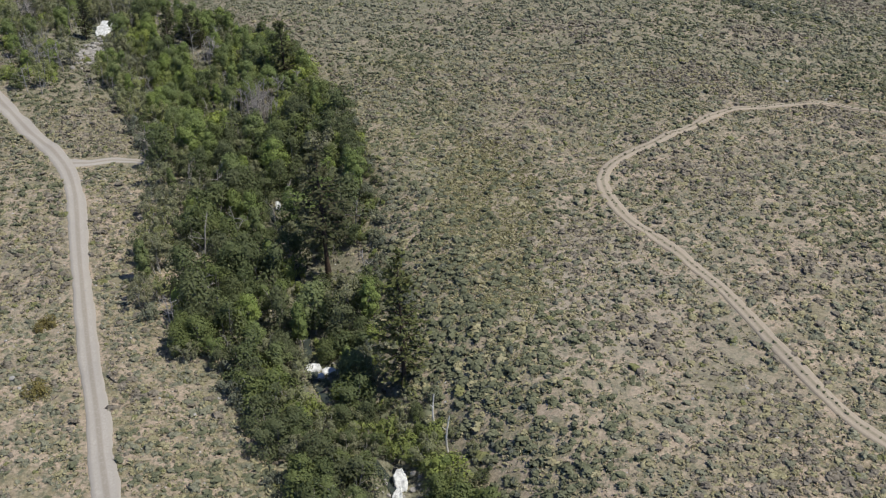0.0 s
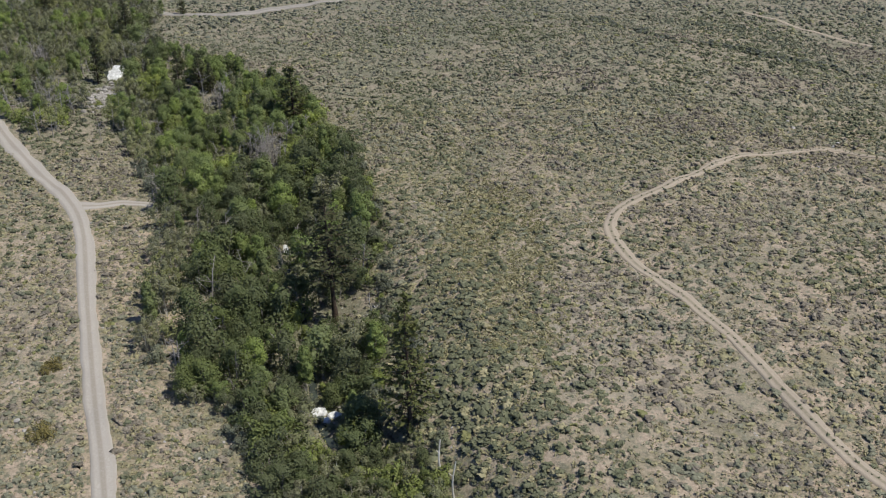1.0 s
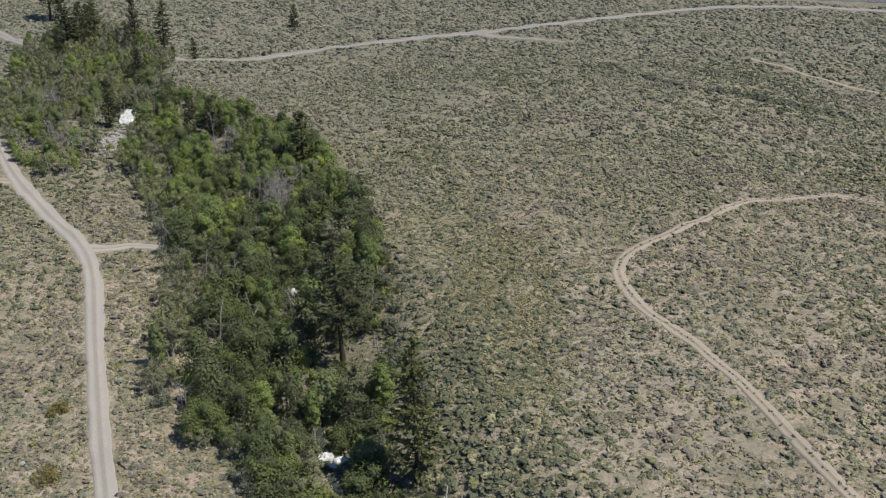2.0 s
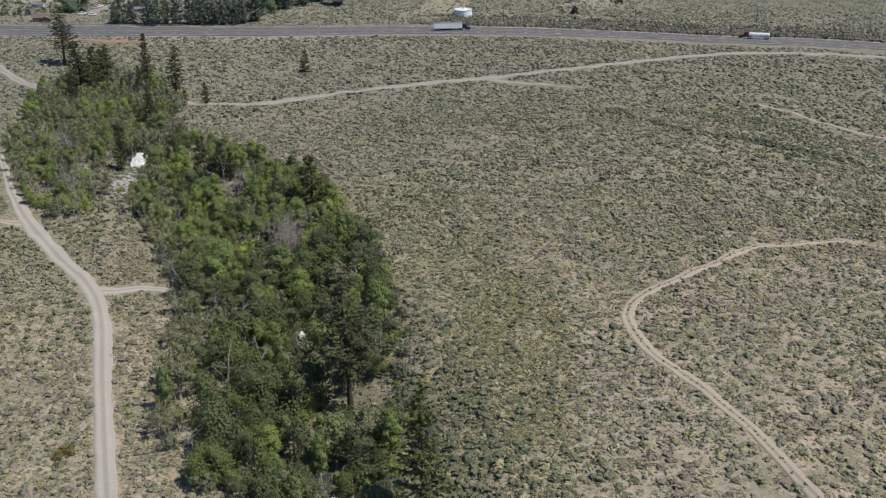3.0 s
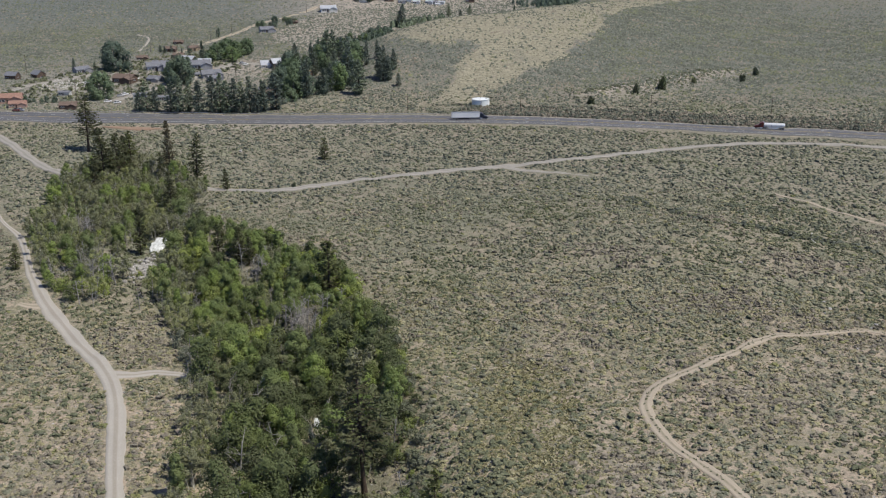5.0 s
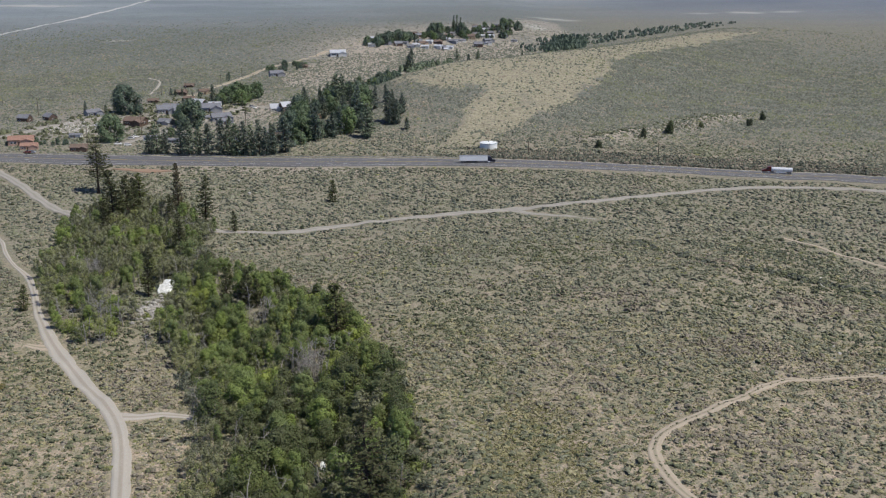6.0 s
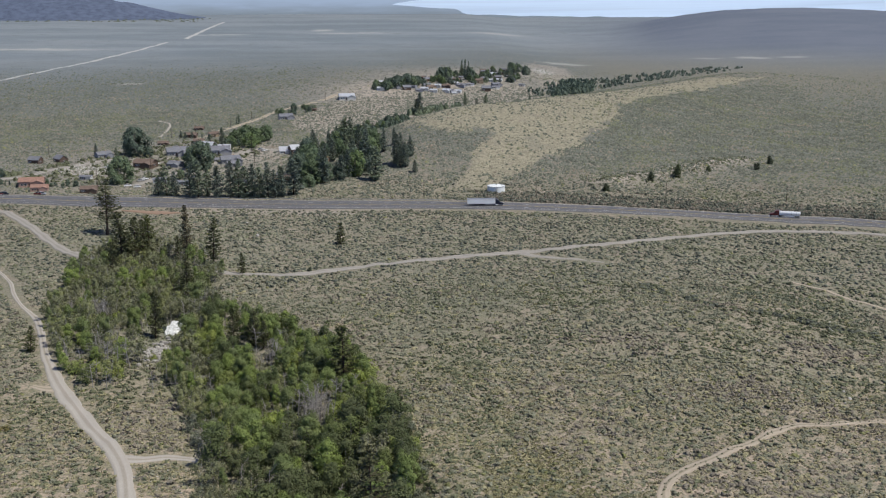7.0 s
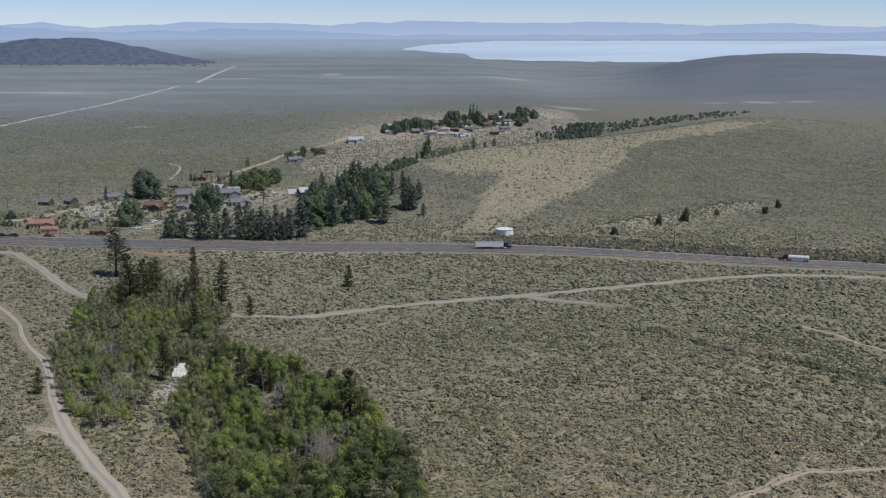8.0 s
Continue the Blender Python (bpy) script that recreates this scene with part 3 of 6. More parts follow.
GOLD = np.array([(30.4, 643.1), (57.5, 695.2), (88.3, 749.5), (102.5, 764.6), (120.7, 803.3), (137.7, 842.0), (153.0, 893.2), (166.7, 939.0), (192.5, 1000.9), (224.5, 1049.7), (279.6, 1111.8),
                 (337.7, 1214.2), (406.0, 1320.6), (420.0, 1340.0), (350.0, 1300.0), (260.0, 1180.0), (170.0, 1050.0), (100.0, 970.0), (50.0, 915.0), (0.0, 870.0), (-30.0, 850.0), (-21.5, 803.7),
                 (6.7, 782.4), (32.3, 782.1), (47.3, 770.4), (34.1, 746.0), (25.9, 721.0), (20.3, 687.4), (5.6, 637.4)])
SALT = [(-288.4, 2756.6, 26, 55), (-195.4, 2631.2, 95, 20), (149.8, 2650.1, 90, 22), (-765.5, 2030.8, 130, 26), (-510.6, 2556.1, 90, 16),
        (-371.3, 1290.3, 16, 18), (581.9, 1917.2, 110, 9), (157.0, 1529.5, 14, 60), (213.8, 1763.3, 40, 22)]
land()

# ---- roads ----
ribbon("road_dirt", [(-36, 95), (-47.0, 130.1), (-53.5, 152.6), (-59.7, 174.0), (-68.9, 207.7), (-77.5, 240.1), (-85.7, 258.8), (-97.6, 276.4), (-108.6, 293.8),
                     (-119.1, 311.1), (-125.2, 322.2), (-132.9, 338.0), (-141.3, 358.2), (-150.7, 378.3), (-158.3, 389.3), (-165.1, 399.0), (-173.5, 414.5), (-180.1, 428.3), (-188.4, 441.0), (-199.5, 455.9), (-235, 500), (-290, 545)],
       [4.6, 4.6, 4.3, 4.0, 4.2, 4.6, 5.0, 5.0, 5.6, 5.2, 3.8, 2.8, 2.6, 2.8, 2.0, 1.8, 1.7, 1.7, 1.7, 1.7, 1.7, 1.7], ROAD_DIRT, "pale graded dirt road between sagebrush", seed=5)
ribbon("road_spur", [(-82.8, 255.0), (-76.9, 255.6), (-70.6, 257.5), (-61.8, 255.0)], [6.5, 3.6, 3.2, 2.6], ROAD_DIRT, "short dirt spur to the creek trees", lift=0.10, seed=9)
ribbon("road_pullout", [(-117.4, 308.2), (-120.8, 307.0), (-126.5, 308.1)], [8, 5, 2], TRAIL_DIRT, "reddish dirt pullout beside the road", lift=0.10, seed=12)
TRAIL = ribbon("road_trail", [(90, 112), (79.0, 124.2), (73.4, 137.8), (68.9, 157.3), (63.8, 176.8), (58.9, 189.9), (54.0, 199.6), (52.1, 211.3), (52.9, 221.7),
                      (59.6, 232.0), (69.8, 239.0), (83.1, 249.8), (95.6, 260.2), (109.0, 262.3), (125.7, 265.7), (133.2, 258.7), (145.8, 254.6)],
       [3.0, 3.0, 2.9, 2.9, 2.8, 3.2, 3.0, 3.6, 3.4, 3.0, 3.0, 3.0, 2.6, 2.2, 1.8, 1.2, 0.8], TRAIL_DIRT, "sandy two-rut jeep trail with grass down its middle", seed=15)[1]
ribbon("road_gravel", [(-330, 600), (-251.4, 580.8), (-231.5, 564.4), (-199.5, 518.3), (-177.6, 488.0), (-157.9, 468.9), (-120, 452), (-69.1, 442.7), (-46.2, 449.0), (-21.5, 458.6), (4.1, 467.5),
                       (41.6, 479.0), (86.5, 492.6), (132.4, 512.4), (178.3, 522.1), (223.4, 515.1), (300, 490)],
       [5, 5, 5, 5, 5, 5, 4, 4, 4.2, 4.4, 4.6, 5, 4.6, 4.6, 4.6, 4.6, 4.6], GRAVEL, "grey gravel road across the sage slope", lift=0.4, seed=21)
ribbon("road_gravel_spur", [(40.0, 476.8), (52.1, 465.5), (64.2, 458.8), (75.7, 451.1)], [7, 3.5, 3, 1.2], GRAVEL, "short grey gravel spur off the road", lift=0.10, seed=24)
ribbon("road_faint_track", [(149.1, 420.7), (157.6, 411.2), (164.0, 397.6), (173.2, 384.1), (182.7, 369.6)], 2.0, TRAIL_DIRT, "faint sandy track in the scrub", seed=27)

ribbon("ground_bank", [(-176.7, 579.7), (-165.1, 576.0), (-153.2, 572.8), (-140.9, 571.9)], [1.5, 6, 7, 2], RED_DIRT, "reddish bare dirt bank below the highway", lift=0.5, ragged=0.6, gap=2, seed=29)

HWY_FAR = [(-420, 640), (-270.5, 627.0), (-200.1, 622.4), (-129.8, 613.7), (-61.6, 607.5), (5.3, 604.1), (70.9, 595.7), (132.6, 577.7), (190.4, 559.2), (237.0, 547.9), (420, 470)]
HWY_NEAR = [(-410, 616), (-261.8, 605.8), (-190.7, 592.0), (-124.5, 587.4), (-59.2, 582.3), (5.1, 583.0), (68.5, 574.3), (128.9, 560.8), (184.8, 542.1), (230.7, 532.6), (414, 455)]
HWY_MID = [((a[0] + b[0]) / 2, (a[1] + b[1]) / 2) for a, b in zip(HWY_FAR, HWY_NEAR)]
HWY_WIDE = [math.dist(a, b) for a, b in zip(HWY_FAR, HWY_NEAR)]
HWY_LINE = ribbon("road_highway", HWY_MID, HWY_WIDE, ASPHALT, "wide grey asphalt highway with worn lanes", lift=0.35, ragged=0.02, gap=4,
                  profile=[-0.6, -0.05, 0, 0.03, 0.06, 0.03, 0, -0.05, -0.6], seed=31)[1]
HWY_AT = share_of(HWY_MID, len(HWY_LINE), HWY_WIDE)


def lane_line(name, share, material, label, dash=0.0, wide=0.28):
    """A painted line at a share of the highway's width; dash: metres on and twice that off."""
    d = np.gradient(HWY_LINE, axis=0)
    d /= np.hypot(*d.T)[:, None]
    at = HWY_LINE + np.c_[d[:, 1], -d[:, 0]] * ((share - 0.5) * HWY_AT)[:, None]
    line, q = spline(at[::4], 1.5)
    d = np.gradient(line, axis=0)
    d /= np.hypot(*d.T)[:, None]
    side = np.c_[d[:, 1], -d[:, 0]] * wide / 2
    Z = height(line[:, 0], line[:, 1]) + 0.45
    V = np.stack([np.c_[line - side, Z], np.c_[line + side, Z]], 1).reshape(-1, 3)
    i = np.arange(len(line) - 1)
    if dash:
        i = i[(q[:-1] % (3 * dash)) < dash]
    a = i * 2
    ob = piece(name, mesh_of(name, V, np.c_[a, a + 1, a + 3, a + 2], material))
    tagged(ob, label, "road marking", "", "structure")


lane_line("road_line_edge", 0.10, LINE_WHITE, "white painted edge line on the highway")
lane_line("road_line_edge", 0.90, LINE_WHITE, "white painted edge line on the highway")
lane_line("road_line_centre", 0.52, LINE_YELLOW, "yellow painted centre line on the highway", 0, 0.4)
lane_line("road_line_lane", 0.72, LINE_WHITE, "dashed white lane line on the highway", 3)
lane_line("road_line_lane", 0.31, LINE_WHITE, "dashed white lane line on the highway", 3)

ribbon("road_village_street", [(-300.6, 664.0), (-292.2, 679.0), (-276.3, 695.7), (-261.2, 729.4), (-244.4, 752.1), (-230.7, 768.6)], 6.0, GRAVEL, "pale village street along the slope", gap=3, seed=41)
ribbon("road_village_street", [(-192.9, 657.3), (-184.5, 680.7), (-177.0, 711.2)], 7.0, GRAVEL, "paved drive between village houses", gap=3, seed=43)
ribbon("road_village_street", [(-161.5, 739.6), (-151.5, 783.2), (-139.8, 815.5), (-123.6, 811.4), (-103.2, 790.4)], 6.0, GRAVEL, "paved village lane beside houses", gap=3, seed=45)
ribbon("road_plain_track", [(-234.3, 889.2), (-238.6, 929.7), (-247.9, 979.4), (-263.6, 1003.4)], 2.0, ROAD_DIRT, "pale track looping on the plain", gap=4, seed=47)
ribbon("road_valley", [(-548.5, 1204.5), (-552.3, 1501.8), (-553.7, 1767.3), (-566.3, 2262.6)], [5, 6, 7, 8], PALE_GRAVEL, "long straight pale road across the valley", lift=0.6, gap=12, seed=51)
ribbon("road_valley_end", [(-554.6, 2379.7), (-596.7, 2802.9), (-627.8, 3192.9)], [10, 10, 8], PALE_GRAVEL, "far straight pale road across the valley", lift=0.8, gap=12, seed=53)
ribbon("road_village_top", [(-200.4, 867.6), (-180.9, 967.9), (-153.3, 1114.4), (-109.1, 1231.3)], 6.0, TRAIL_DIRT, "pale cleared strip along the village edge", lift=0.2, gap=6, seed=55)

# ---- trees: a few of each kind, then copies ----
def bent_trunk(rng, h, r, lean=0.03, top=0.12):
    z = np.linspace(0, 1, 8)
    off = np.cumsum(rng.normal(0, lean * h / 8, (8, 2)), axis=0)
    off[0] = 0
    pts = np.c_[off, z * h - 0.3 * (z == 0)]
    return pts, r * (1 - (1 - top) * z ** 0.8) * np.where(z == 0, 1.35, 1)


def pine(seed, h, width=0.2, low=0.18, needles=NEEDLES, dense=1.0, label="tall dark green pine among the creek trees", spray=1.0, limb=True, taper=0.72):
    """A pine: tapering trunk, whorls of drooping limbs, needle sprays along them."""
    rng = np.random.RandomState(seed)
    tree = tagged(new("pine_tree"), label, "pine tree")
    pts, rad = bent_trunk(rng, h, 0.013 * h + 0.06, 0.012, 0.08)
    limbs, cen = Heap(), []
    limbs.add(*tube(pts, rad, 8))
    f = low
    while f < 0.985:
        u = (f - low) / (1 - low)
        reach = h * width * (0.35 + 0.65 * min(1, u / 0.18)) * (1 - u) ** taper + 0.02 * h
        base = np.array([np.interp(f * h, pts[:, 2], pts[:, k]) for k in (0, 1)] + [f * h])
        a0 = rng.uniform(0, 6.28)
        for k in range(5 if u < 0.8 else 4):
            if rng.rand() < 0.16:
                continue
            a = a0 + k * 1.2566 + rng.normal(0, 0.25)
            ln = reach * rng.uniform(0.55, 1.15)
            rise = (-0.22 + 0.55 * u + rng.normal(0, 0.08)) * ln
            s = np.linspace(0, 1, 5)
            line = base + np.c_[np.cos(a) * s * ln, np.sin(a) * s * ln, rise * s + 0.18 * ln * s ** 3]
            if limb or k == 0:
                limbs.add(*tube(line[::4], np.array([0.034, 0.008]) * (0.4 + ln * 0.35) * 1.6, 3))
            n = int((5 + 7.5 * ln) * dense)
            q = rng.uniform(0.28, 1.04, n)
            c = np.c_[np.interp(q, s, line[:, 0]), np.interp(q, s, line[:, 1]), np.interp(q, s, line[:, 2])]
            cen.append(c + rng.normal(0, 1, (n, 3)) * np.array([0.20, 0.20, 0.10]) * (0.35 + 0.32 * ln * q[:, None]))
        f += rng.uniform(0.020, 0.036) * (20 / h) ** 0.5
    piece("trunk", limbs.mesh("trunk", BARK), tree)
    cen = np.concatenate(cen)
    piece("crown", mesh_of("crown", *leaves(rng, cen, 0.50 * spray * (h / 20) ** 0.5, 0.35, 1.7), needles), tree)
    return tree


def broadleaf(seed, h, spread, leaf, bark, name, label, category="tree", stems=1, low=0.25, lobes=17, count=165, size=0.275, ragged=0.3, puff=1.2):
    """A leafy tree or tall bush: stems, limbs to each clump of the crown, leaf sprays over the clumps' outer sides."""
    rng = np.random.RandomState(seed)
    tree = tagged(new(name), label, category)
    wood, cen, face = Heap(), [], []
    feet = [np.zeros(2)] if stems == 1 else [rng.normal(0, 0.13 * spread, 2) for _ in range(stems)]
    tops = []
    for foot in feet:
        hh = h * rng.uniform(0.78, 0.95)
        pts, rad = bent_trunk(rng, hh, 0.011 * h + 0.04, 0.05, 0.15)
        pts[:, :2] += foot + foot * (1.1 if stems > 1 else 0) * np.linspace(0, 1, 8)[:, None]
        at = wood.add(*tube(pts, rad, 6))
        if tops:
            wood.join(at, 6, pts[0], 0, 6)
        tops.append((pts, at, wood.n))
    for k in range(lobes):
        stem, first, last = tops[k % len(tops)]
        f = low + (0.97 - low) * ((k + rng.uniform(0.2, 0.8)) / lobes) ** 0.8
        u = min(1.0, max(0.0, (f - low) / (1 - low)))
        reach = spread * 0.5 * (0.45 + 0.55 * min(1, u / 0.3)) * (1 - u ** 2.6) ** 0.5
        a = k * 2.4 + rng.normal(0, 0.45)
        at = np.array([np.interp(f * h, stem[:, 2], stem[:, 0]), np.interp(f * h, stem[:, 2], stem[:, 1]), 0])
        r = puff * spread * rng.uniform(0.13, 0.23) * (1.15 - 0.35 * u)
        away = max(0.0, reach - 0.6 * r) * rng.uniform(0.55, 1.05)
        c = at + [math.cos(a) * away, math.sin(a) * away, f * h - 0.5 * r]
        start = np.array([np.interp(c[2] - 0.18 * h, stem[:, 2], stem[:, 0]), np.interp(c[2] - 0.18 * h, stem[:, 2], stem[:, 1]), max(0.05 * h, c[2] - 0.2 * h)])
        limb = wood.add(*tube(np.array([start, (start + c) / 2 + [0, 0, 0.02 * h], c]), np.array([0.045, 0.03, 0.012]) * (0.5 + h / 14), 3))
        wood.join(limb, 3, start, first, last)
        n = int(count * rng.uniform(0.75, 1.25))
        d = rng.normal(size=(n, 3)) + [0.55 * math.cos(a), 0.55 * math.sin(a), 0.45]
        d /= np.linalg.norm(d, axis=1)[:, None]
        shell = 1 - ragged * rng.uniform(0, 1, (n, 1)) ** 2 + 0.16 * rng.normal(size=(n, 1))
        cen.append(c + d * [r, r, r * rng.uniform(0.9, 1.35)] * shell)
        face.append(d + [0.35 * math.cos(a), 0.35 * math.sin(a), 0.3])
    piece("trunk", wood.mesh("trunk", bark), tree)
    cen, face = np.concatenate(cen), np.concatenate(face)
    cen[:, 2] = np.maximum(cen[:, 2], 0.12)
    piece("crown", mesh_of("crown", *leaves(rng, cen, size, long=1.5, out=face, loose=0.34), leaf), tree)
    return tree


def dead_tree(seed, h, label="bare grey dead tree among the creek trees"):
    """A leafless tree of forking branches."""
    rng = np.random.RandomState(seed)
    tree = tagged(new("dead_tree"), label, "dead tree")
    trunk = Heap()
    twigs = trunk

    def grow(heap, p, way, ln, r, depth):
        s = np.linspace(0, 1, 4)
        curve = rng.normal(0, 0.08 * ln, 3)
        line = p + way * (s * ln)[:, None] + curve * (s ** 2)[:, None]
        heap.add(*tube(line, r * (1 - 0.55 * s), 5 if depth == 0 else 3))
        if depth < 3:
            for k in range((8, 3, 1)[depth]):
                f = rng.uniform(0.3, 1.0)
                q = p + way * f * ln + curve * f * f
                side = rng.normal(size=3) * [1, 1, 0.35] + [0, 0, 0.45]
                side = side / np.linalg.norm(side)
                grow(twigs, q, side, ln * rng.uniform(0.28, 0.5) * (1.1 - 0.4 * f), r * 0.42, depth + 1)

    grow(trunk, np.array([0, 0, -0.2]), np.array([rng.normal(0, 0.05), rng.normal(0, 0.05), 1]), h * 0.95, 0.016 * h + 0.03, 0)
    piece("trunk", trunk.mesh("trunk", BARK_GREY), tree)
    return tree


class Stand:
    """Several built trees of one kind, each of which is set out many times."""

    def __init__(self, trees, high, group):
        self.trees, self.high, self.group = trees, high, group
        self.spots = [[] for _ in trees]

    def put(self, rng, x, y, h, which=None, wide=None):
        k = rng.randint(len(self.trees)) if which is None else which
        s = h / self.high[k]
        w = s * (wide or rng.uniform(0.85, 1.15))
        m = pose(x, y, float(height(x, y)) - 0.15, rng.normal(0, 1.5), rng.normal(0, 1.5), rng.uniform(0, 360)) @ Matrix.Diagonal((w, w, s, 1))
        self.spots[k].append(m)

    def plant(self):
        for tree, spots in zip(self.trees, self.spots):
            if not spots:
                for o in (*tree.children_recursive, tree):
                    bpy.data.objects.remove(o)
                continue
            tagged(tree, "", "", self.group)
            for m in spots[1:]:
                copy_thing(tree, m)
            tree.matrix_basis = spots[0]


BELT = np.array([(-13, 100), (-14, 118), (-17, 132), (-23, 146), (-26.5, 156), (-44, 170), (-53, 188), (-55.5, 214), (-60, 246), (-66, 262), (-76, 298), (-104, 304),
                 (-118, 318), (-128, 338), (-137, 360), (-146, 380), (-150, 400), (-154, 425), (-160, 452), (-158, 490), (-142, 500), (-118, 480), (-100, 460), (-92, 440), (-97, 425),
                 (-88, 395), (-80, 380), (-66, 372), (-50, 362), (-37, 346), (-24, 326), (-18, 295), (-10, 262), (-7, 240), (-6, 200), (-2, 180), (-3, 164), (0, 150), (5, 138), (15, 118), (19, 100)], float)

rng = np.random.RandomState(42)
BIG_PINES = Stand([pine(1, 28, 0.18, 0.30, NEEDLES, 0.5, spray=0.74), pine(2, 24, 0.20, 0.12, NEEDLES, 0.56, spray=0.78), pine(3, 22, 0.21, 0.12, NEEDLES, 0.55, spray=0.9), pine(4, 18, 0.24, 0.05, NEEDLES, 0.5, spray=0.95),
                   pine(5, 24, 0.215, 0.10, NEEDLES, 0.52, spray=0.78, taper=0.95)], [28, 24, 22, 18, 24], "pines of the creek belt")
THIN_PINES = Stand([pine(7, 24, 0.12, 0.10, NEEDLES_DRY, 0.45, "half-bare pine with thin brown needles")], [24], "")
ASPENS = Stand([broadleaf(11, 10, 6.4, LEAVES, BARK_PALE, "aspen_tree", "leafy green aspen in the creek belt", low=0.25),
                broadleaf(12, 9, 6.2, LEAVES, BARK_PALE, "aspen_tree", "leafy green aspen in the creek belt", low=0.3, stems=2),
                broadleaf(13, 11, 6.6, LEAVES, BARK_PALE, "aspen_tree", "tall leafy green aspen in the creek belt", low=0.22, lobes=20),
                broadleaf(14, 12, 4.6, LEAVES, BARK_PALE, "aspen_tree", "slim leafy green aspen in the creek belt", low=0.2)], [10, 9, 11, 12], "aspens of the creek belt")
ALDERS = Stand([broadleaf(21, 9, 6.8, LEAVES_DARK, BARK_GREY, "alder_tree", "dark green alder in the creek belt", low=0.15, stems=2),
                broadleaf(22, 10, 7.0, LEAVES_DARK, BARK_GREY, "alder_tree", "dark green alder in the creek belt", low=0.15, lobes=20),
                broadleaf(23, 8, 7.0, LEAVES_DARK, BARK_GREY, "alder_tree", "broad dark green alder in the creek belt", low=0.1, stems=3)], [9, 10, 8], "alders of the creek belt")
WILLOWS = Stand([broadleaf(31, 4.5, 5.0, LEAVES_LIME, BARK_GREY, "willow_bush", "bright green willow bush by the creek", "bush", stems=4, low=0.08, lobes=18, count=76, size=0.28),
                 broadleaf(32, 4.0, 5.4, LEAVES_LIME, BARK_GREY, "willow_bush", "bright green willow bush by the creek", "bush", stems=4, low=0.08, lobes=20, count=76, size=0.28)], [4.5, 4.0], "willows by the creek")
SILVERS = Stand([broadleaf(41, 3.2, 4.2, LEAVES_SILVER, BARK_GREY, "silver_bush", "silvery grey-green bush at the edge of the trees", "bush", stems=4, low=0.06, lobes=16, count=60, size=0.24),
                 broadleaf(42, 3.6, 3.8, LEAVES_SILVER, BARK_GREY, "silver_bush", "silvery grey-green bush at the edge of the trees", "bush", stems=3, low=0.06, lobes=15, count=60, size=0.24)], [3.2, 3.6], "silvery bushes")
OLIVES = Stand([broadleaf(51, 8, 5.6, LEAVES_OLIVE, BARK_PALE, "sparse_aspen", "thinly leaved olive aspen with pale stems", low=0.3, stems=3, lobes=15, count=80, ragged=0.5, puff=1.0),
                broadleaf(52, 7, 5.4, LEAVES_OLIVE, BARK_PALE, "sparse_aspen", "thinly leaved olive aspen with pale stems", low=0.35, stems=4, lobes=15, count=74, ragged=0.5, puff=1.0)], [8, 7], "sparse aspens")
DEAD = Stand([dead_tree(61, 8), dead_tree(62, 7), dead_tree(63, 9)], [8, 7, 9], "dead trees of the creek belt")

# pines that stand out by themselves
for (x, y, h), stand, which, wide in (
        ((-12.7, 198.1, 31.6), BIG_PINES, 0, 1.4), ((2.4, 153.7, 30.3), BIG_PINES, 4, 1.08),
        ((-168.0, 524.0, 28.5), BIG_PINES, 0, 1.65), ((-115.7, 475.2, 25.3), THIN_PINES, 0, 1.1), ((-101.1, 462.2, 22.1), BIG_PINES, 1, 1.25),
        ((-143.9, 466.9, 25.7), BIG_PINES, 2, 1.4), ((-140.8, 477.1, 23.0), BIG_PINES, 3, 1.3), ((-137.7, 490.6, 20.3), BIG_PINES, 3, 1.2), ((-140.1, 487.2, 18.8), BIG_PINES, 2, 1.1)):
    stand.put(rng, x, y, h, which, wide)
for (x, y, h), stand, which, wide in (
        ((-102.7, 416.7, 17.5), BIG_PINES, 2, 1.0), ((-102.7, 365.6, 18.2), BIG_PINES, 2, 0.9), ((-118.8, 469.1, 13.4), BIG_PINES, 3, 0.8),
        ((-46.1, 496.6, 11.3), BIG_PINES, 3, 1.15), ((-138.6, 340.5, 9.8), BIG_PINES, 3, 1.2), ((-73.4, 369.2, 9.1), BIG_PINES, 3, 0.9),
        ((-28.7, 309.2, 19.4), BIG_PINES, 3, 1.35), ((-71.0, 350.6, 14.1), BIG_PINES, 3, 0.9), ((-63.9, 348.6, 13.7), BIG_PINES, 3, 1.1), ((-59.4, 344.0, 10.7), BIG_PINES, 3, 1.1),
        ((-84.9, 445.3, 10.2), BIG_PINES, 3, 0.9), ((-142.2, 446.9, 15.3), BIG_PINES, 3, 1.0)):
    stand.put(rng, x, y, h, which, wide)

# the belt along the creek
spots = []
tries = rng.uniform((-170, 95), (25, 505), (26000, 2))
tries = tries[inside(tries[:, 0], tries[:, 1], BELT)]
road_gap = off_line(tries[:, 0], tries[:, 1], np.array([(-157, 468), (-120, 452), (-68, 441)], float))
tries = tries[road_gap > 3.5]
POOL = (-99.3, 377.0)
RUBBLE = np.array([POOL, (-94.5, 331.8)])
taken = []
for x, y in tries:
    gap = 2.6 if y < 172 else 4.1 if y < 268 else 3.7 + 0.8 * math.sin(x * 0.3 + y * 0.17)
    if any((x - a) ** 2 + (y - b) ** 2 < gap * gap for a, b in taken[-1200:]):
        continue
    taken.append((x, y))
SINGLE = np.array([m.translation[:2] for stand in (BIG_PINES, THIN_PINES) for spots in stand.spots for m in spots])
TALL = [int(np.hypot(*(SINGLE - p).T).argmin()) for p in ((-12.7, 198.1), (2.4, 153.7))]
for x, y in taken:
    near = SINGLE - (x, y)
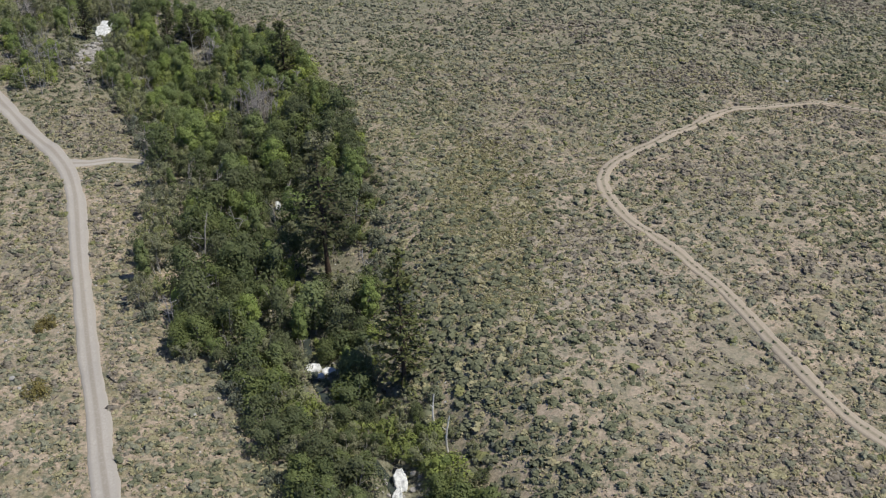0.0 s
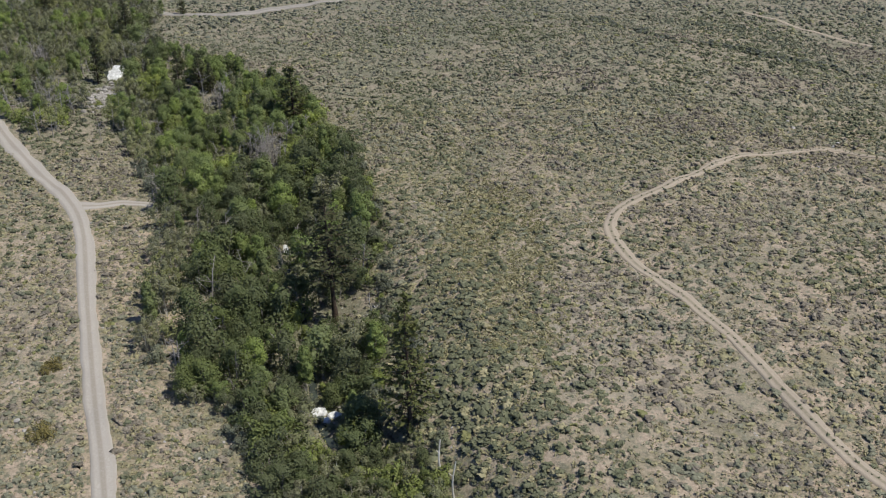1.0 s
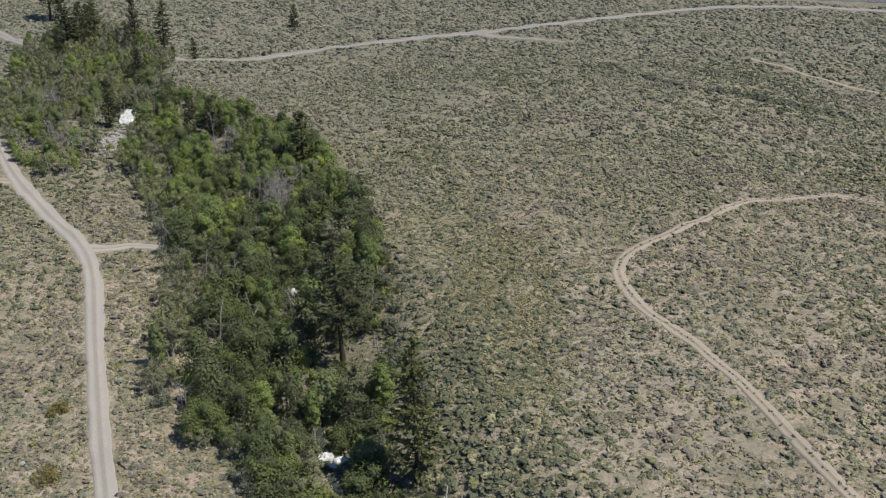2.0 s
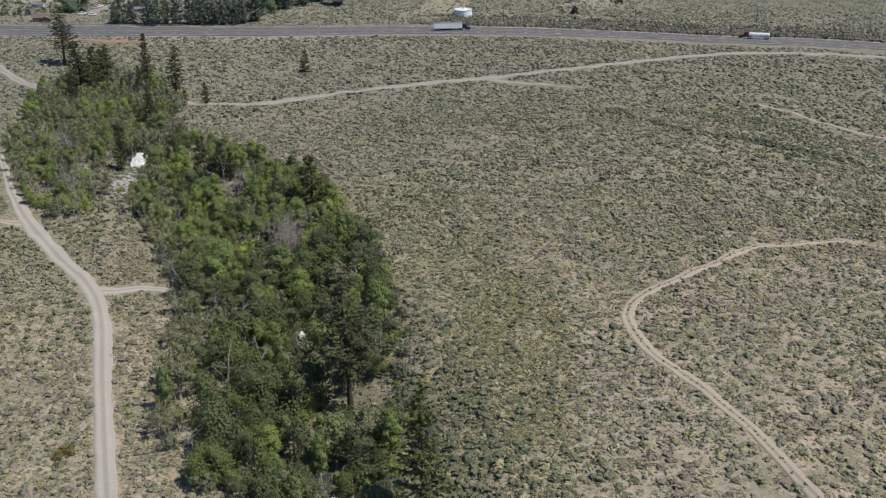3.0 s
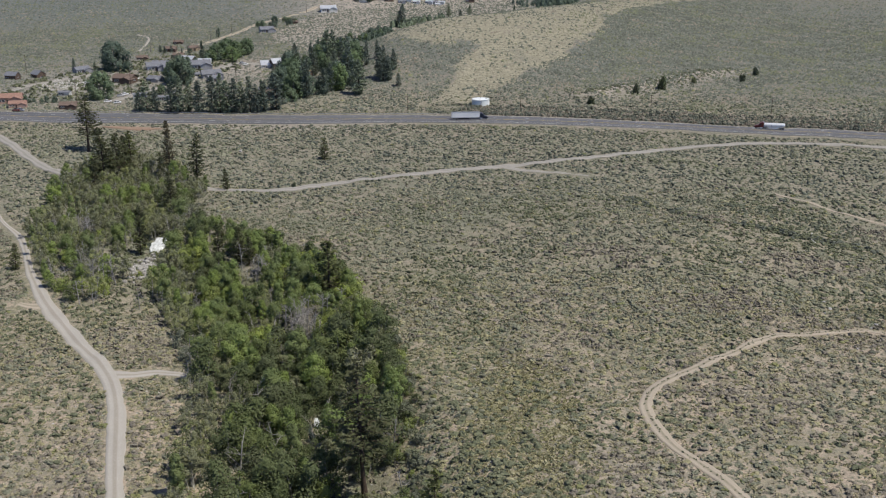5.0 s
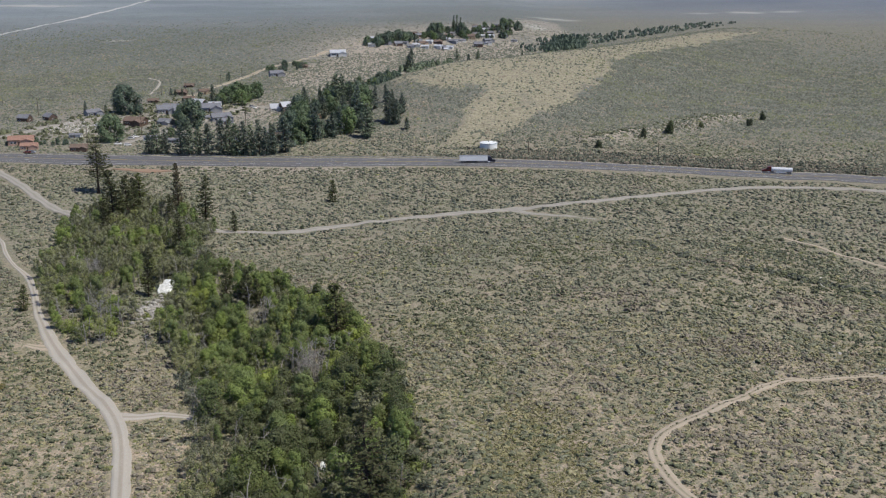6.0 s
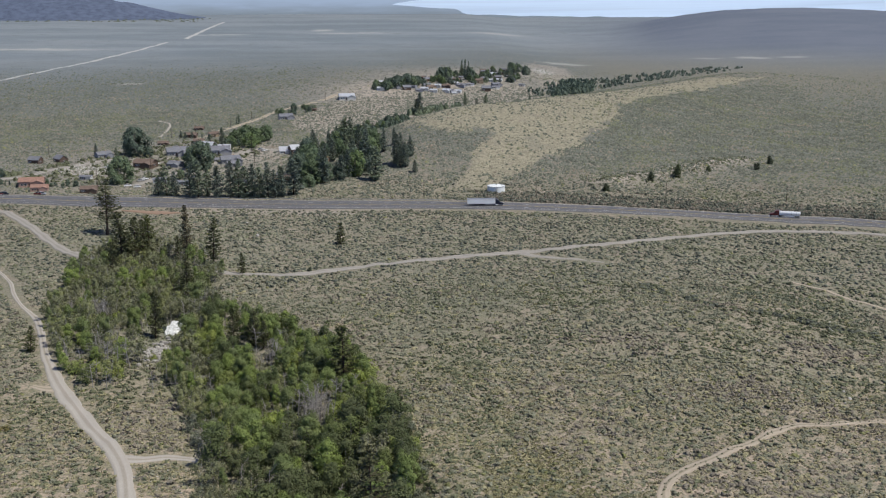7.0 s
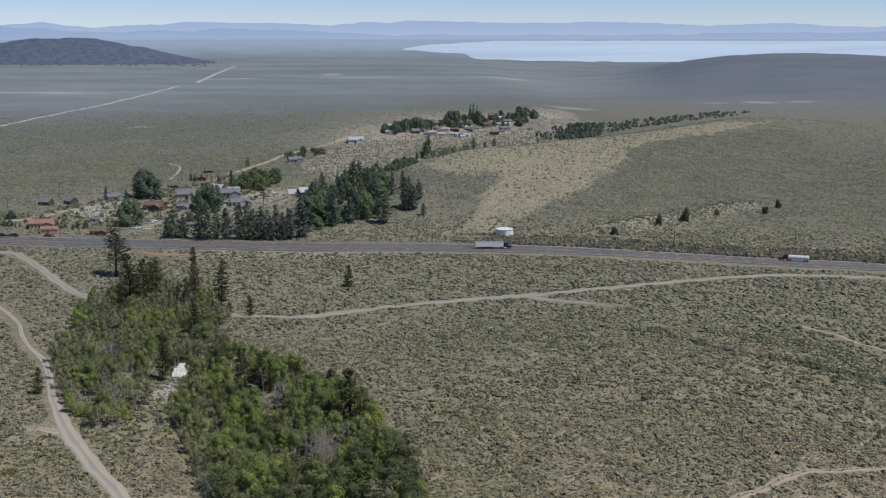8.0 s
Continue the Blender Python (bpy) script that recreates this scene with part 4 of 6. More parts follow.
    if (np.hypot(*near.T) < 4).any() or ((np.abs(near[:, 0]) < 4) & (near[:, 1] > 0) & (near[:, 1] < 11)).any():
        continue
    creek = float(off_line(x, y, CREEK))
    if ((np.abs(near[TALL, 0]) < 7.0) & (near[TALL, 1] > -4) & (near[TALL, 1] < 17)).any():
        if rng.rand() < 0.5:
            WILLOWS.put(rng, x, y, rng.uniform(1.6, 3.0))
        continue
    if abs(x - POOL[0] + 1) < 8 and -40 < y - POOL[1] < 7:
        if rng.rand() < 0.3:
            WILLOWS.put(rng, x, y, rng.uniform(1.2, 2.2))
        continue
    slope = float(off_line(x, y, RUBBLE))
    if slope < 5 or abs(x - RUBBLE[1, 0]) < 6 and -38 < y - RUBBLE[1, 1] < 0:
        if rng.rand() < 0.45:
            SILVERS.put(rng, x, y, rng.uniform(1.0, 2.4))
        continue
    u, tone = rng.rand(), float(waves(x, y, 30, 77))
    if abs(x + 36) < 6 and 270 < y < 290:
        continue
    foam = min(math.dist((x, y), c) for c in ((-14.4, 164.7), (0.7, 131.4), (-26.3, 233.0)))
    before = (abs(x - 0.4) < 5.0 and 117 < y < 136) or (abs(x + 12.8) < 4.2 and 151 < y < 166) or any(abs(x - a) < 2.6 and -9 < y - b < 2.0 for a, b in ((-13.7, 164.4), (0.8, 131.8), (-26.3, 233.0)))
    if foam < 2.6 or before and u < 0.93:
        if before and u < 0.25:
            SILVERS.put(rng, x, y, rng.uniform(0.9, 1.6))
        continue
    if y < 172:      # rounded growth at the near end
        if u < 0.40: ALDERS.put(rng, x, y, rng.uniform(5.5, 8.5), None, rng.uniform(1.0, 1.4))
        elif u < 0.56: ASPENS.put(rng, x, y, rng.uniform(5, 8), None, rng.uniform(0.9, 1.3))
        elif u < 0.66: SILVERS.put(rng, x, y, rng.uniform(2.5, 4))
        elif u < 0.82: OLIVES.put(rng, x, y, rng.uniform(4.5, 7), None, 1.2)
        elif u < 0.88: DEAD.put(rng, x, y, rng.uniform(4, 7))
        else: WILLOWS.put(rng, x, y, rng.uniform(3, 4.5))
    elif y < 268:    # the dense tall part
        edge = x - np.interp(y, (172, 268), (-44, -56))
        if edge < -3 and u < 0.36: SILVERS.put(rng, x, y, rng.uniform(3, 4.5), None, 1.15)
        elif edge < 4 and u < 0.6: OLIVES.put(rng, x, y, rng.uniform(5, 8))
        elif u < 0.50 + 0.2 * tone: ALDERS.put(rng, x, y, rng.uniform(5.5, 12))
        elif u < 0.74: ASPENS.put(rng, x, y, rng.uniform(6, 13))
        elif u < 0.78 + 0.1 * tone: WILLOWS.put(rng, x, y, rng.uniform(5, 7.5), None, rng.uniform(0.7, 0.95))
        elif u < 0.90: OLIVES.put(rng, x, y, rng.uniform(6, 10))
        else: DEAD.put(rng, x, y, rng.uniform(7, 11))
    elif x > np.interp(y, (268, 320, 365), (-58, -76, -86)):   # bright growth right of the creek
        if u < 0.42: ASPENS.put(rng, x, y, rng.uniform(7, 10))
        elif u < 0.66: WILLOWS.put(rng, x, y, rng.uniform(4, 6.5))
        elif u < 0.78: ALDERS.put(rng, x, y, rng.uniform(7, 9.5))
        elif u < 0.90: DEAD.put(rng, x, y, rng.uniform(5, 8))
        else: OLIVES.put(rng, x, y, rng.uniform(5, 7))
    else:            # open aspens with pale stems
        if u < 0.42: OLIVES.put(rng, x, y, rng.uniform(6.5, 9.5))
        elif u < 0.50: SILVERS.put(rng, x, y, rng.uniform(4, 6.5), None, 0.9)
        elif u < 0.68: ASPENS.put(rng, x, y, rng.uniform(6.5, 10))
        elif u < 0.86: DEAD.put(rng, x, y, rng.uniform(6, 9))
        elif u < 0.93: ALDERS.put(rng, x, y, rng.uniform(5, 8))
        else: WILLOWS.put(rng, x, y, rng.uniform(3, 4.5))
for (cx, cy), n in (((-35.0, 282.5), 34), ((-56.0, 330.8), 12), ((-105.9, 328.3), 9), ((-126.6, 377.9), 8)):
    for k in range(n):
        DEAD.put(rng, cx + rng.normal(0, 3.6), cy + rng.normal(0, 4.5), rng.uniform(7, 11), None, 0.9)
for x, y, h in ((-121, 322, 6.0), (-125, 330, 7.0), (-128.5, 338, 7.5), (-132.5, 347, 8.0), (-136.5, 357, 7.5), (-141, 367, 8.0), (-146, 377, 7.5)):
    (OLIVES, ASPENS)[int(x) % 2].put(rng, x, y, h)
# low growth at the foot of the tall pine, and down the open edge of the belt
for x, y, h, stand in ((-15.0, 195.5, 3.6, ALDERS), (-11.0, 194.0, 4.0, OLIVES), (-13.0, 190.5, 4.2, ALDERS), (-9.0, 190.0, 4.0, OLIVES), (-16.5, 190.0, 3.8, WILLOWS), (-11.5, 186.0, 4.4, OLIVES), (-8.0, 185.0, 4.0, WILLOWS), (-15.0, 184.0, 3.2, SILVERS)):
    stand.put(rng, x, y, h, None, 1.2)
for x, y in spline([(-16, 297), (-8, 264), (-4, 240), (-2.5, 203), (1, 185), (3, 170)], 2.2)[0]:
    (SILVERS, OLIVES, ALDERS, WILLOWS, SILVERS)[rng.randint(5)].put(rng, x + rng.normal(0, 1.4), y, rng.uniform(1.4, 3.4), None, 1.1)
for x, y, h in ((-16.6, 167.0, 2.2), (-17.8, 168.6, 2.0), (-18.6, 165.5, 1.8), (-10.0, 166.5, 1.6)):
    SILVERS.put(rng, x, y, h)
for x, y, h, stand in ((-3.5, 149.5, 4.2, ALDERS), (-6.5, 146.0, 5.0, OLIVES), (-2.0, 144.5, 4.4, WILLOWS), (1.4, 147.6, 3.4, OLIVES), (4.4, 146.2, 3.6, ALDERS), (-0.5, 150.2, 3.0, ALDERS),
                       (1.4, 142.8, 4.4, OLIVES), (4.6, 142.0, 3.6, ALDERS), (-3.2, 139.6, 5.2, ALDERS), (6.2, 140.4, 3.2, WILLOWS), (-7.5, 141.5, 5.0, ALDERS), (-5.8, 135.6, 4.4, OLIVES),
                       (2.2, 138.6, 3.6, WILLOWS), (5.2, 136.4, 3.2, WILLOWS), (8.2, 133.4, 3.8, WILLOWS), (11.0, 130.2, 4.2, WILLOWS), (13.2, 134.2, 2.6, OLIVES), (10.6, 139.0, 2.4, OLIVES),
                       (-8.5, 151.0, 2.8, OLIVES), (-6.0, 153.8, 2.4, SILVERS), (-30.5, 156, 2.6, SILVERS), (-28, 152.5, 3.2, SILVERS), (-25.5, 149, 2.8, SILVERS), (-31, 162, 3.4, SILVERS), (-27.6, 160, 3.2, SILVERS), (-24.5, 155.5, 3.0, SILVERS), (-22, 138, 2.2, SILVERS), (-19.6, 131, 2.4, SILVERS), (-25, 143.5, 2.0, SILVERS), (-34, 166.5, 3.0, SILVERS), (7.6, 149.0, 2.6, SILVERS), (9.2, 128.0, 3.4, WILLOWS), (14.5, 128.4, 2.8, ALDERS), (3.4, 150.6, 2.6, OLIVES)):
    stand.put(rng, x, y, h, None, 1.15)
for stand in (BIG_PINES, THIN_PINES, ASPENS, ALDERS, WILLOWS, SILVERS, OLIVES, DEAD):
    stand.plant()


# ---- low scrub, one heap for each kind ----
def dome(rng, rings, sides, tufts, tuft, tall=1.0):
    """A bush a metre wide: uneven mound, undercut at its foot, with sprays that face outwards."""
    V, F = [], []
    lump = rng.uniform(0.8, 1.15, sides)
    for i in range(rings):
        f = i / rings
        r, z = 0.5 * math.cos(f * 1.4) ** 0.7 * (0.86 if i == 0 and rings > 1 else 1.0), 0.46 * math.sin(f * 1.5)
        a = np.arange(sides) * 6.283 / sides + rng.uniform(0, 1) + 0.3 * i
        rr = r * lump * rng.uniform(0.78, 1.18, sides)
        V.append(np.c_[np.cos(a) * rr, np.sin(a) * rr, z * rng.uniform(0.75, 1.2, sides) * tall - (0.14 if i == 0 else 0)])
        if i:
            for k in range(sides):
                q, s = (i - 1) * sides + k, (i - 1) * sides + (k + 1) % sides
                F += [(q, s, s + sides), (q, s + sides, q + sides)]
    V.append(np.array([[rng.normal(0, 0.08), rng.normal(0, 0.08), 0.46 * tall]]))
    top = rings * sides
    F += [(top - sides + k, top - sides + (k + 1) % sides, top) for k in range(sides)]
    V, F = np.vstack(V), np.array(F)
    if tufts:
        d = rng.normal(size=(tufts, 3))
        d[:, 2] = np.abs(d[:, 2]) * 0.9 + 0.05
        d /= np.linalg.norm(d, axis=1)[:, None]
        c = d * [0.52, 0.52, 0.48 * tall] * rng.uniform(0.85, 1.15, (tufts, 1))
        v, f = leaves(rng, c, tuft, 0.35, 1.5, out=d + [0, 0, 0.2], loose=0.6)
        F = np.vstack([F, f + len(V)])
        V = np.vstack([V, v])
    return V, F


def bush(rng, lumps, sprays, size, sides=5, rings=2):
    """A bush a metre wide: a few uneven leafy lumps grown together, with twig sprays on their tops."""
    V, F, n = [], [], 0
    turn = rng.uniform(0, 6.283)
    for k in range(lumps):
        a = turn + k * 6.283 / max(1, lumps) + rng.normal(0, 0.5)
        off = rng.uniform(0.05, 0.3) if lumps > 1 else 0
        c = np.array([math.cos(a) * off, math.sin(a) * off, 0.0])
        r, h = rng.uniform(0.22, 0.36) if lumps > 1 else 0.45, rng.uniform(0.3, 0.52)
        first = n
        for i in range(rings):
            b = np.arange(sides) * 6.283 / sides + rng.uniform(0, 6)
            rr = r * (1.0, 0.78)[i] * rng.uniform(0.7, 1.25, sides)
            z = -0.1 if i == 0 else h * rng.uniform(0.45, 0.95, sides)
            V.append(c + np.c_[np.cos(b) * rr, np.sin(b) * rr, np.zeros(sides) + z])
            if i:
                F.append(np.array([t for j in range(sides) for t in ((j, (j + 1) % sides, sides + (j + 1) % sides), (j, sides + (j + 1) % sides, sides + j))]) + first)
            n += sides
        V.append((c + [rng.normal(0, 0.06), rng.normal(0, 0.06), h * 1.05])[None])
        F.append(np.array([(n - sides + j, n - sides + (j + 1) % sides, n) for j in range(sides)]))
        n += 1
        if sprays:
            d = rng.normal(size=(sides + sprays, 3))[:sprays]
            d[:, 2] = np.abs(d[:, 2]) + 0.5
            d /= np.linalg.norm(d, axis=1)[:, None]
            v, f = leaves(rng, c + d * [r, r, h] * rng.uniform(0.95, 1.2, (sprays, 1)), size, 0.35, 1.4, out=d + [0, 0, 0.5], loose=0.4)
            V.append(v)
            F.append(f + n)
            n += len(v)
    return np.vstack(V), np.vstack(F)


def tuft_only(rng, n, size):
    d = rng.normal(size=(n, 3)) * [0.28, 0.28, 0.14] + [0, 0, 0.25]
    return leaves(rng, d, size, 0.0, 1.8)


def scatter(name, label, material, spots, sizes, forms, seed, category="shrubs", lift=0.0, tall=1.0):
    """One object of many bushes: each form copied to its share of the spots."""
    rng = np.random.RandomState(seed)
    Vs, Fs, n = [], [], 0
    which = rng.randint(0, len(forms), len(spots))
    for k, (v, f) in enumerate(forms):
        p, s = spots[which == k], sizes[which == k]
        m = len(p)
        if not m:
            continue
        a = rng.uniform(0, 6.283, m)
        c, d = np.cos(a)[:, None], np.sin(a)[:, None]
        sx, sy, sz = s[:, None], (s * rng.uniform(0.65, 1.3, m))[:, None], (s * tall * rng.uniform(0.5, 0.95, m))[:, None]
        X = (v[None, :, 0] * c * sx - v[None, :, 1] * d * sy) + p[:, :1]
        Y = (v[None, :, 0] * d * sx + v[None, :, 1] * c * sy) + p[:, 1:2]
        Z = v[None, :, 2] * sz + height(p[:, 0], p[:, 1])[:, None] + lift
        Vs.append(np.stack([X, Y, Z], 2).reshape(-1, 3))
        Fs.append((f[None] + (np.arange(m) * len(v))[:, None, None] + n).reshape(-1, 3))
        n += m * len(v)
    ob = piece(name, mesh_of(name, np.concatenate(Vs), np.concatenate(Fs), material))
    tagged(ob, label, category, "", "stuff")


def free_of_roads(p, margin=0.5):
    ok = np.ones(len(p), bool)
    for line, half in ROADS:
        lo, hi = line.min(0) - half - 3, line.max(0) + half + 3
        near = np.where((p > lo).all(1) & (p < hi).all(1))[0]
        for i in range(0, len(near), 4000):
            j = near[i:i + 4000]
            d = np.sqrt(((p[j, None] - line[None]) ** 2).sum(2).min(1))
            ok[j] &= d > half * 0.93 + margin
    return ok


def sector(rng, r0, r1, density, left=-26.0, right=30.0, soft_edge=False):
    """Random places in the widening strip of land ahead, thinned in soft patches."""
    inner, outer = (r0 * 0.9, r1 * 1.1) if soft_edge else (r0, r1)
    n = int(density * radians(right - left) / 2 * (outer * outer - inner * inner))
    r = np.sqrt(rng.uniform(inner * inner, outer * outer, n))
    if soft_edge:
        r = r[rng.rand(n) < step(inner, r0 * 1.1, r) * (1 - step(r1 * 0.9, outer, r))]
        n = len(r)
    a = np.radians(rng.uniform(left, right, n))
    p = np.c_[r * np.sin(a), r * np.cos(a)]
    keep = rng.rand(n) < 0.80 + 0.35 * waves(p[:, 0], p[:, 1], 9, 91) + 0.2 * waves(p[:, 0], p[:, 1], 60, 92)
    p = p[keep]
    p = p[free_of_roads(p, max(0.05, 0.004 * (r0 - 100)))]
    return p[~inside(p[:, 0], p[:, 1], BELT) | (rng.rand(len(p)) < 0.5)]


def village_thin(p, rng):
    """Fewer bushes on the trodden ground of the village and on the tan field."""
    yard = np.exp(-((p[:, 0] + 190) / 120) ** 2 - ((p[:, 1] - 760) / 110) ** 2)
    gold = inside(p[:, 0], p[:, 1], GOLD)
    bare = inside(p[:, 0], p[:, 1], BLUFF)
    fade = step(1100, 1750, np.hypot(p[:, 0], p[:, 1]))
    bluff = np.exp(-((p[:, 0] + 10) / 120) ** 2 - ((p[:, 1] - 1230) / 120) ** 2)
    return p[rng.rand(len(p)) > np.maximum(np.maximum(0.7 * yard, np.maximum(0.9 * bluff, 0.9 * bare)), np.maximum(0.75 * gold, fade))]


FORMS_NEAR = [bush(np.random.RandomState(200 + k), 3, 4, 0.27) for k in range(12)]
FORMS_MID = [bush(np.random.RandomState(220 + k), 2, 1, 0.26, 4) for k in range(8)]
FORMS_FAR = [bush(np.random.RandomState(240 + k), 1, 0, 0.4, 5, 2) for k in range(6)]
FORMS_LAST = [dome(np.random.RandomState(260 + k), 1, 5, 0, 0.6) for k in range(6)]
TUFTS = [tuft_only(np.random.RandomState(280 + k), 4, 0.5) for k in range(6)]
KINDS = (("sagebrush", "grey-green sagebrush covering the dry slope", SAGE), ("bitterbrush", "dark green bitterbrush among the sagebrush", BITTER),
         ("dry_shrubs", "bare brownish-grey twiggy shrubs on dry soil", TWIGGY), ("rabbitbrush", "yellow-green rabbitbrush dotted over the slope", RABBIT),
         ("grass_clumps", "straw-coloured clumps of dry grass among the brush", STRAW))
rng = np.random.RandomState(7)
for forms, r0, r1, density, big, left, right in ((FORMS_NEAR, 116, 270, 0.72, 1.65, -27, 35), (FORMS_MID, 270, 430, 1.0, 1.95, -25.5, 28.5),
                                                 (FORMS_FAR, 430, 660, 0.67, 1.85, -24.5, 26.5), (FORMS_LAST, 660, 1130, 0.40, 2.3, -24.5, 25), (FORMS_LAST, 1130, 1760, 0.12, 2.3, -24.5, 25)):
    p = village_thin(sector(rng, r0, r1, density, left, right, True), rng)
    p = p[np.random.RandomState(17).rand(len(p)) > 0.32 * np.exp(-((p[:, 0] - 33) / 22) ** 2 - ((p[:, 1] - 230) / 60) ** 2)]   # open grass on the brow
    s = big * np.clip(np.exp(rng.normal(-0.32, 0.45, len(p))), 0.3, 1.5)
    dry = waves(p[:, 0], p[:, 1], 45, 93) + rng.normal(0, 0.6, len(p))
    dry = dry - 0.45 * step(270, 400, p[:, 1]) + 0.5 * step(30, 70, p[:, 0]) * (1 - step(240, 340, p[:, 1])) + 0.7 * step(45, 75, -p[:, 0]) * (1 - step(300, 420, p[:, 1]))
    bitter_odds = (-0.15 if r0 < 400 else -0.4) + 0.3 * step(260, 330, p[:, 1]) + waves(p[:, 0], p[:, 1], 70, 94) + rng.normal(0, 0.6, len(p)) + 0.8 * np.exp(-(off_line(p[:, 0], p[:, 1], CREEK) / 34) ** 2) + 0.5 * np.exp(-((p[:, 0] - 20) / 70) ** 2 - ((p[:, 1] - 390) / 70) ** 2)
    # more dark bitterbrush on the bank, standing partly for the slope's shade
    bitter_odds = bitter_odds + 2.0 * np.exp(-((p[:, 0] - 18) / 20) ** 2 - ((p[:, 1] - 150) / 60) ** 2)
    bitter_odds = bitter_odds + 0.55 * np.exp(-((p[:, 0] - 22) / 40) ** 2 - ((p[:, 1] - 270) / 80) ** 2)
    # more dark bitterbrush far right and far left, darker towards both sides
    bitter_odds = bitter_odds + 0.7 * step(75, 140, p[:, 0]) * step(190, 260, p[:, 1]) + 0.8 * step(70, 105, -p[:, 0]) * step(180, 260, p[:, 1])
    s = s * (1 + 0.3 * np.exp(-((p[:, 0] - 14) / 16) ** 2 - ((p[:, 1] - 150) / 60) ** 2))
    kind = np.where(rng.rand(len(p)) < (0.15 if r0 < 260 else 0.08 if r0 < 400 else 0.6 if r0 < 600 else 0.1), 4, np.where(rng.rand(len(p)) < (0.03 if r0 < 400 else 0.01), 3, np.where(bitter_odds > (0.75 if r0 < 200 else 1.15), 1, np.where(dry > 0.55, 2, 0))))
    for k, (name, label, material) in enumerate(KINDS):
        if (kind == k).any():
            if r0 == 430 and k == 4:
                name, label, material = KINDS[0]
            # far sage takes the copy with shade and haze in its colour
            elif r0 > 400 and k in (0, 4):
                name, label, material = "blackbrush", "low sagebrush over the far slope, shade and haze in its dark grey", SAGE_SHADED
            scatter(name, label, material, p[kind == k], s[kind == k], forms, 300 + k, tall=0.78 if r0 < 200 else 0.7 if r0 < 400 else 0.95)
# dry grass between the bushes
p = sector(rng, 108, 320, 1.1, -28, 34)
scatter("dry_grass", "straw-coloured tufts of dry grass between bushes", STRAW, p, rng.uniform(0.4, 1.0, len(p)), TUFTS, 330)
# yellow grass on the sunny brow above the creek
BROW = np.array([(36, 238), (22, 262), (13, 224), (7.6, 193.1), (10, 165), (16, 128), (24, 128), (29, 160), (33, 184.4), (36, 206.1)])
p = rng.uniform(BROW.min(0) - 5, BROW.max(0) + 5, (26000, 2))
p = p[inside(p[:, 0] + 3.5 * waves(p[:, 0], p[:, 1], 8, 96) + rng.normal(0, 2.5, len(p)), p[:, 1] + rng.normal(0, 4, len(p)), BROW)]
p = p[rng.rand(len(p)) < (0.62 + 0.4 * waves(p[:, 0], p[:, 1], 11, 97)) * (0.35 + 0.65 * step(150, 185, p[:, 1]))]
scatter("brow_grass", "yellow-green dry grass on the brow above the creek", YELLOW_GRASS, p, rng.uniform(0.45, 1.1, len(p)), [tuft_only(np.random.RandomState(270 + k), 7, 0.34) for k in range(6)], 345)
# low mats between the bushes
p = sector(rng, 108, 290, 0.55, -27, 34)
dry = rng.rand(len(p)) < 0.5
MATS = [dome(np.random.RandomState(290 + k), 1, 5, 1, 0.6) for k in range(6)]
scatter("low_sage", "low grey-green mats of young sage", SAGE, p[~dry], rng.uniform(0.35, 0.95, (~dry).sum()), MATS, 336)
scatter("low_twigs", "low mats of dry brown twigs", TWIGGY, p[dry], rng.uniform(0.35, 0.85, dry.sum()), MATS, 337)
# undergrowth beneath the creek trees
p = rng.uniform((-170, 95), (25, 505), (16000, 2))
p = p[inside(p[:, 0], p[:, 1], BELT)]
p = p[free_of_roads(p, 1.0) & (off_line(p[:, 0], p[:, 1], CREEK) > 1.5)]
for a, b in ((-13.7, 164.4), (0.8, 131.8), (-26.3, 233.0), POOL):
    p = p[(np.abs(p[:, 0] - a) > 2.8) | (p[:, 1] - b < -6) | (p[:, 1] - b > 2)]
green = rng.rand(len(p)) < 0.55
scatter("undergrowth", "low green undergrowth beneath the creek trees", BITTER, p[green], rng.uniform(0.9, 2.4, green.sum()), FORMS_MID, 338)
scatter("undergrowth_twigs", "dry grey-brown undergrowth beneath the creek trees", TWIGGY, p[~green], rng.uniform(0.8, 2.0, (~green).sum()), FORMS_MID, 339)
# tufts down the middle of the jeep trail
line = TRAIL[rng.rand(len(TRAIL)) < 0.6]
line = line + rng.normal(0, 0.2, line.shape)
scatter("trail_grass", "small grass tufts between the ruts of the trail", BITTER, line, rng.uniform(0.5, 1.05, len(line)), FORMS_MID, 331, lift=0.24)
# the darker band of tall brush along the dry gully
GULLY = np.array([(84.3, 408.6), (91.5, 388.8), (100.2, 379.0), (109.8, 366.8), (123.1, 368.4), (132.8, 359.0), (143.2, 352.9), (152.8, 345.8), (160.8, 340.5), (165.8, 335.4)])
line, q = spline(GULLY, 0.2)
line = line + rng.normal(0, 1.5, line.shape)
line = line[rng.rand(len(line)) < 0.45 + 0.5 * waves(line[:, 0], line[:, 1], 40, 95)]
scatter("gully_brush", "tall dark brush along the dry gully", SAGE_SHADED, line[::2], rng.uniform(1.4, 3.4, len(line[::2])), FORMS_NEAR, 332)
scatter("gully_twigs", "grey-green brush along the dry gully", BITTER, line[1::2], rng.uniform(1.4, 3.2, len(line[1::2])), FORMS_NEAR, 352)
line, q = spline([(105.6, 401.2), (118.6, 398.7), (130.8, 393.6), (141.1, 383.8), (150.8, 373.9), (158.0, 358.9)], 0.22)
line = line + rng.normal(0, 5.5, line.shape)
scatter("silver_brush", "silvery grey brush beside the dry gully", LEAVES_SILVER, line, rng.uniform(1.2, 2.4, len(line)), FORMS_MID, 333)
# dark scrub to the right of the tan field's edge
p = rng.uniform((90, 700), (420, 1250), (60000, 2))
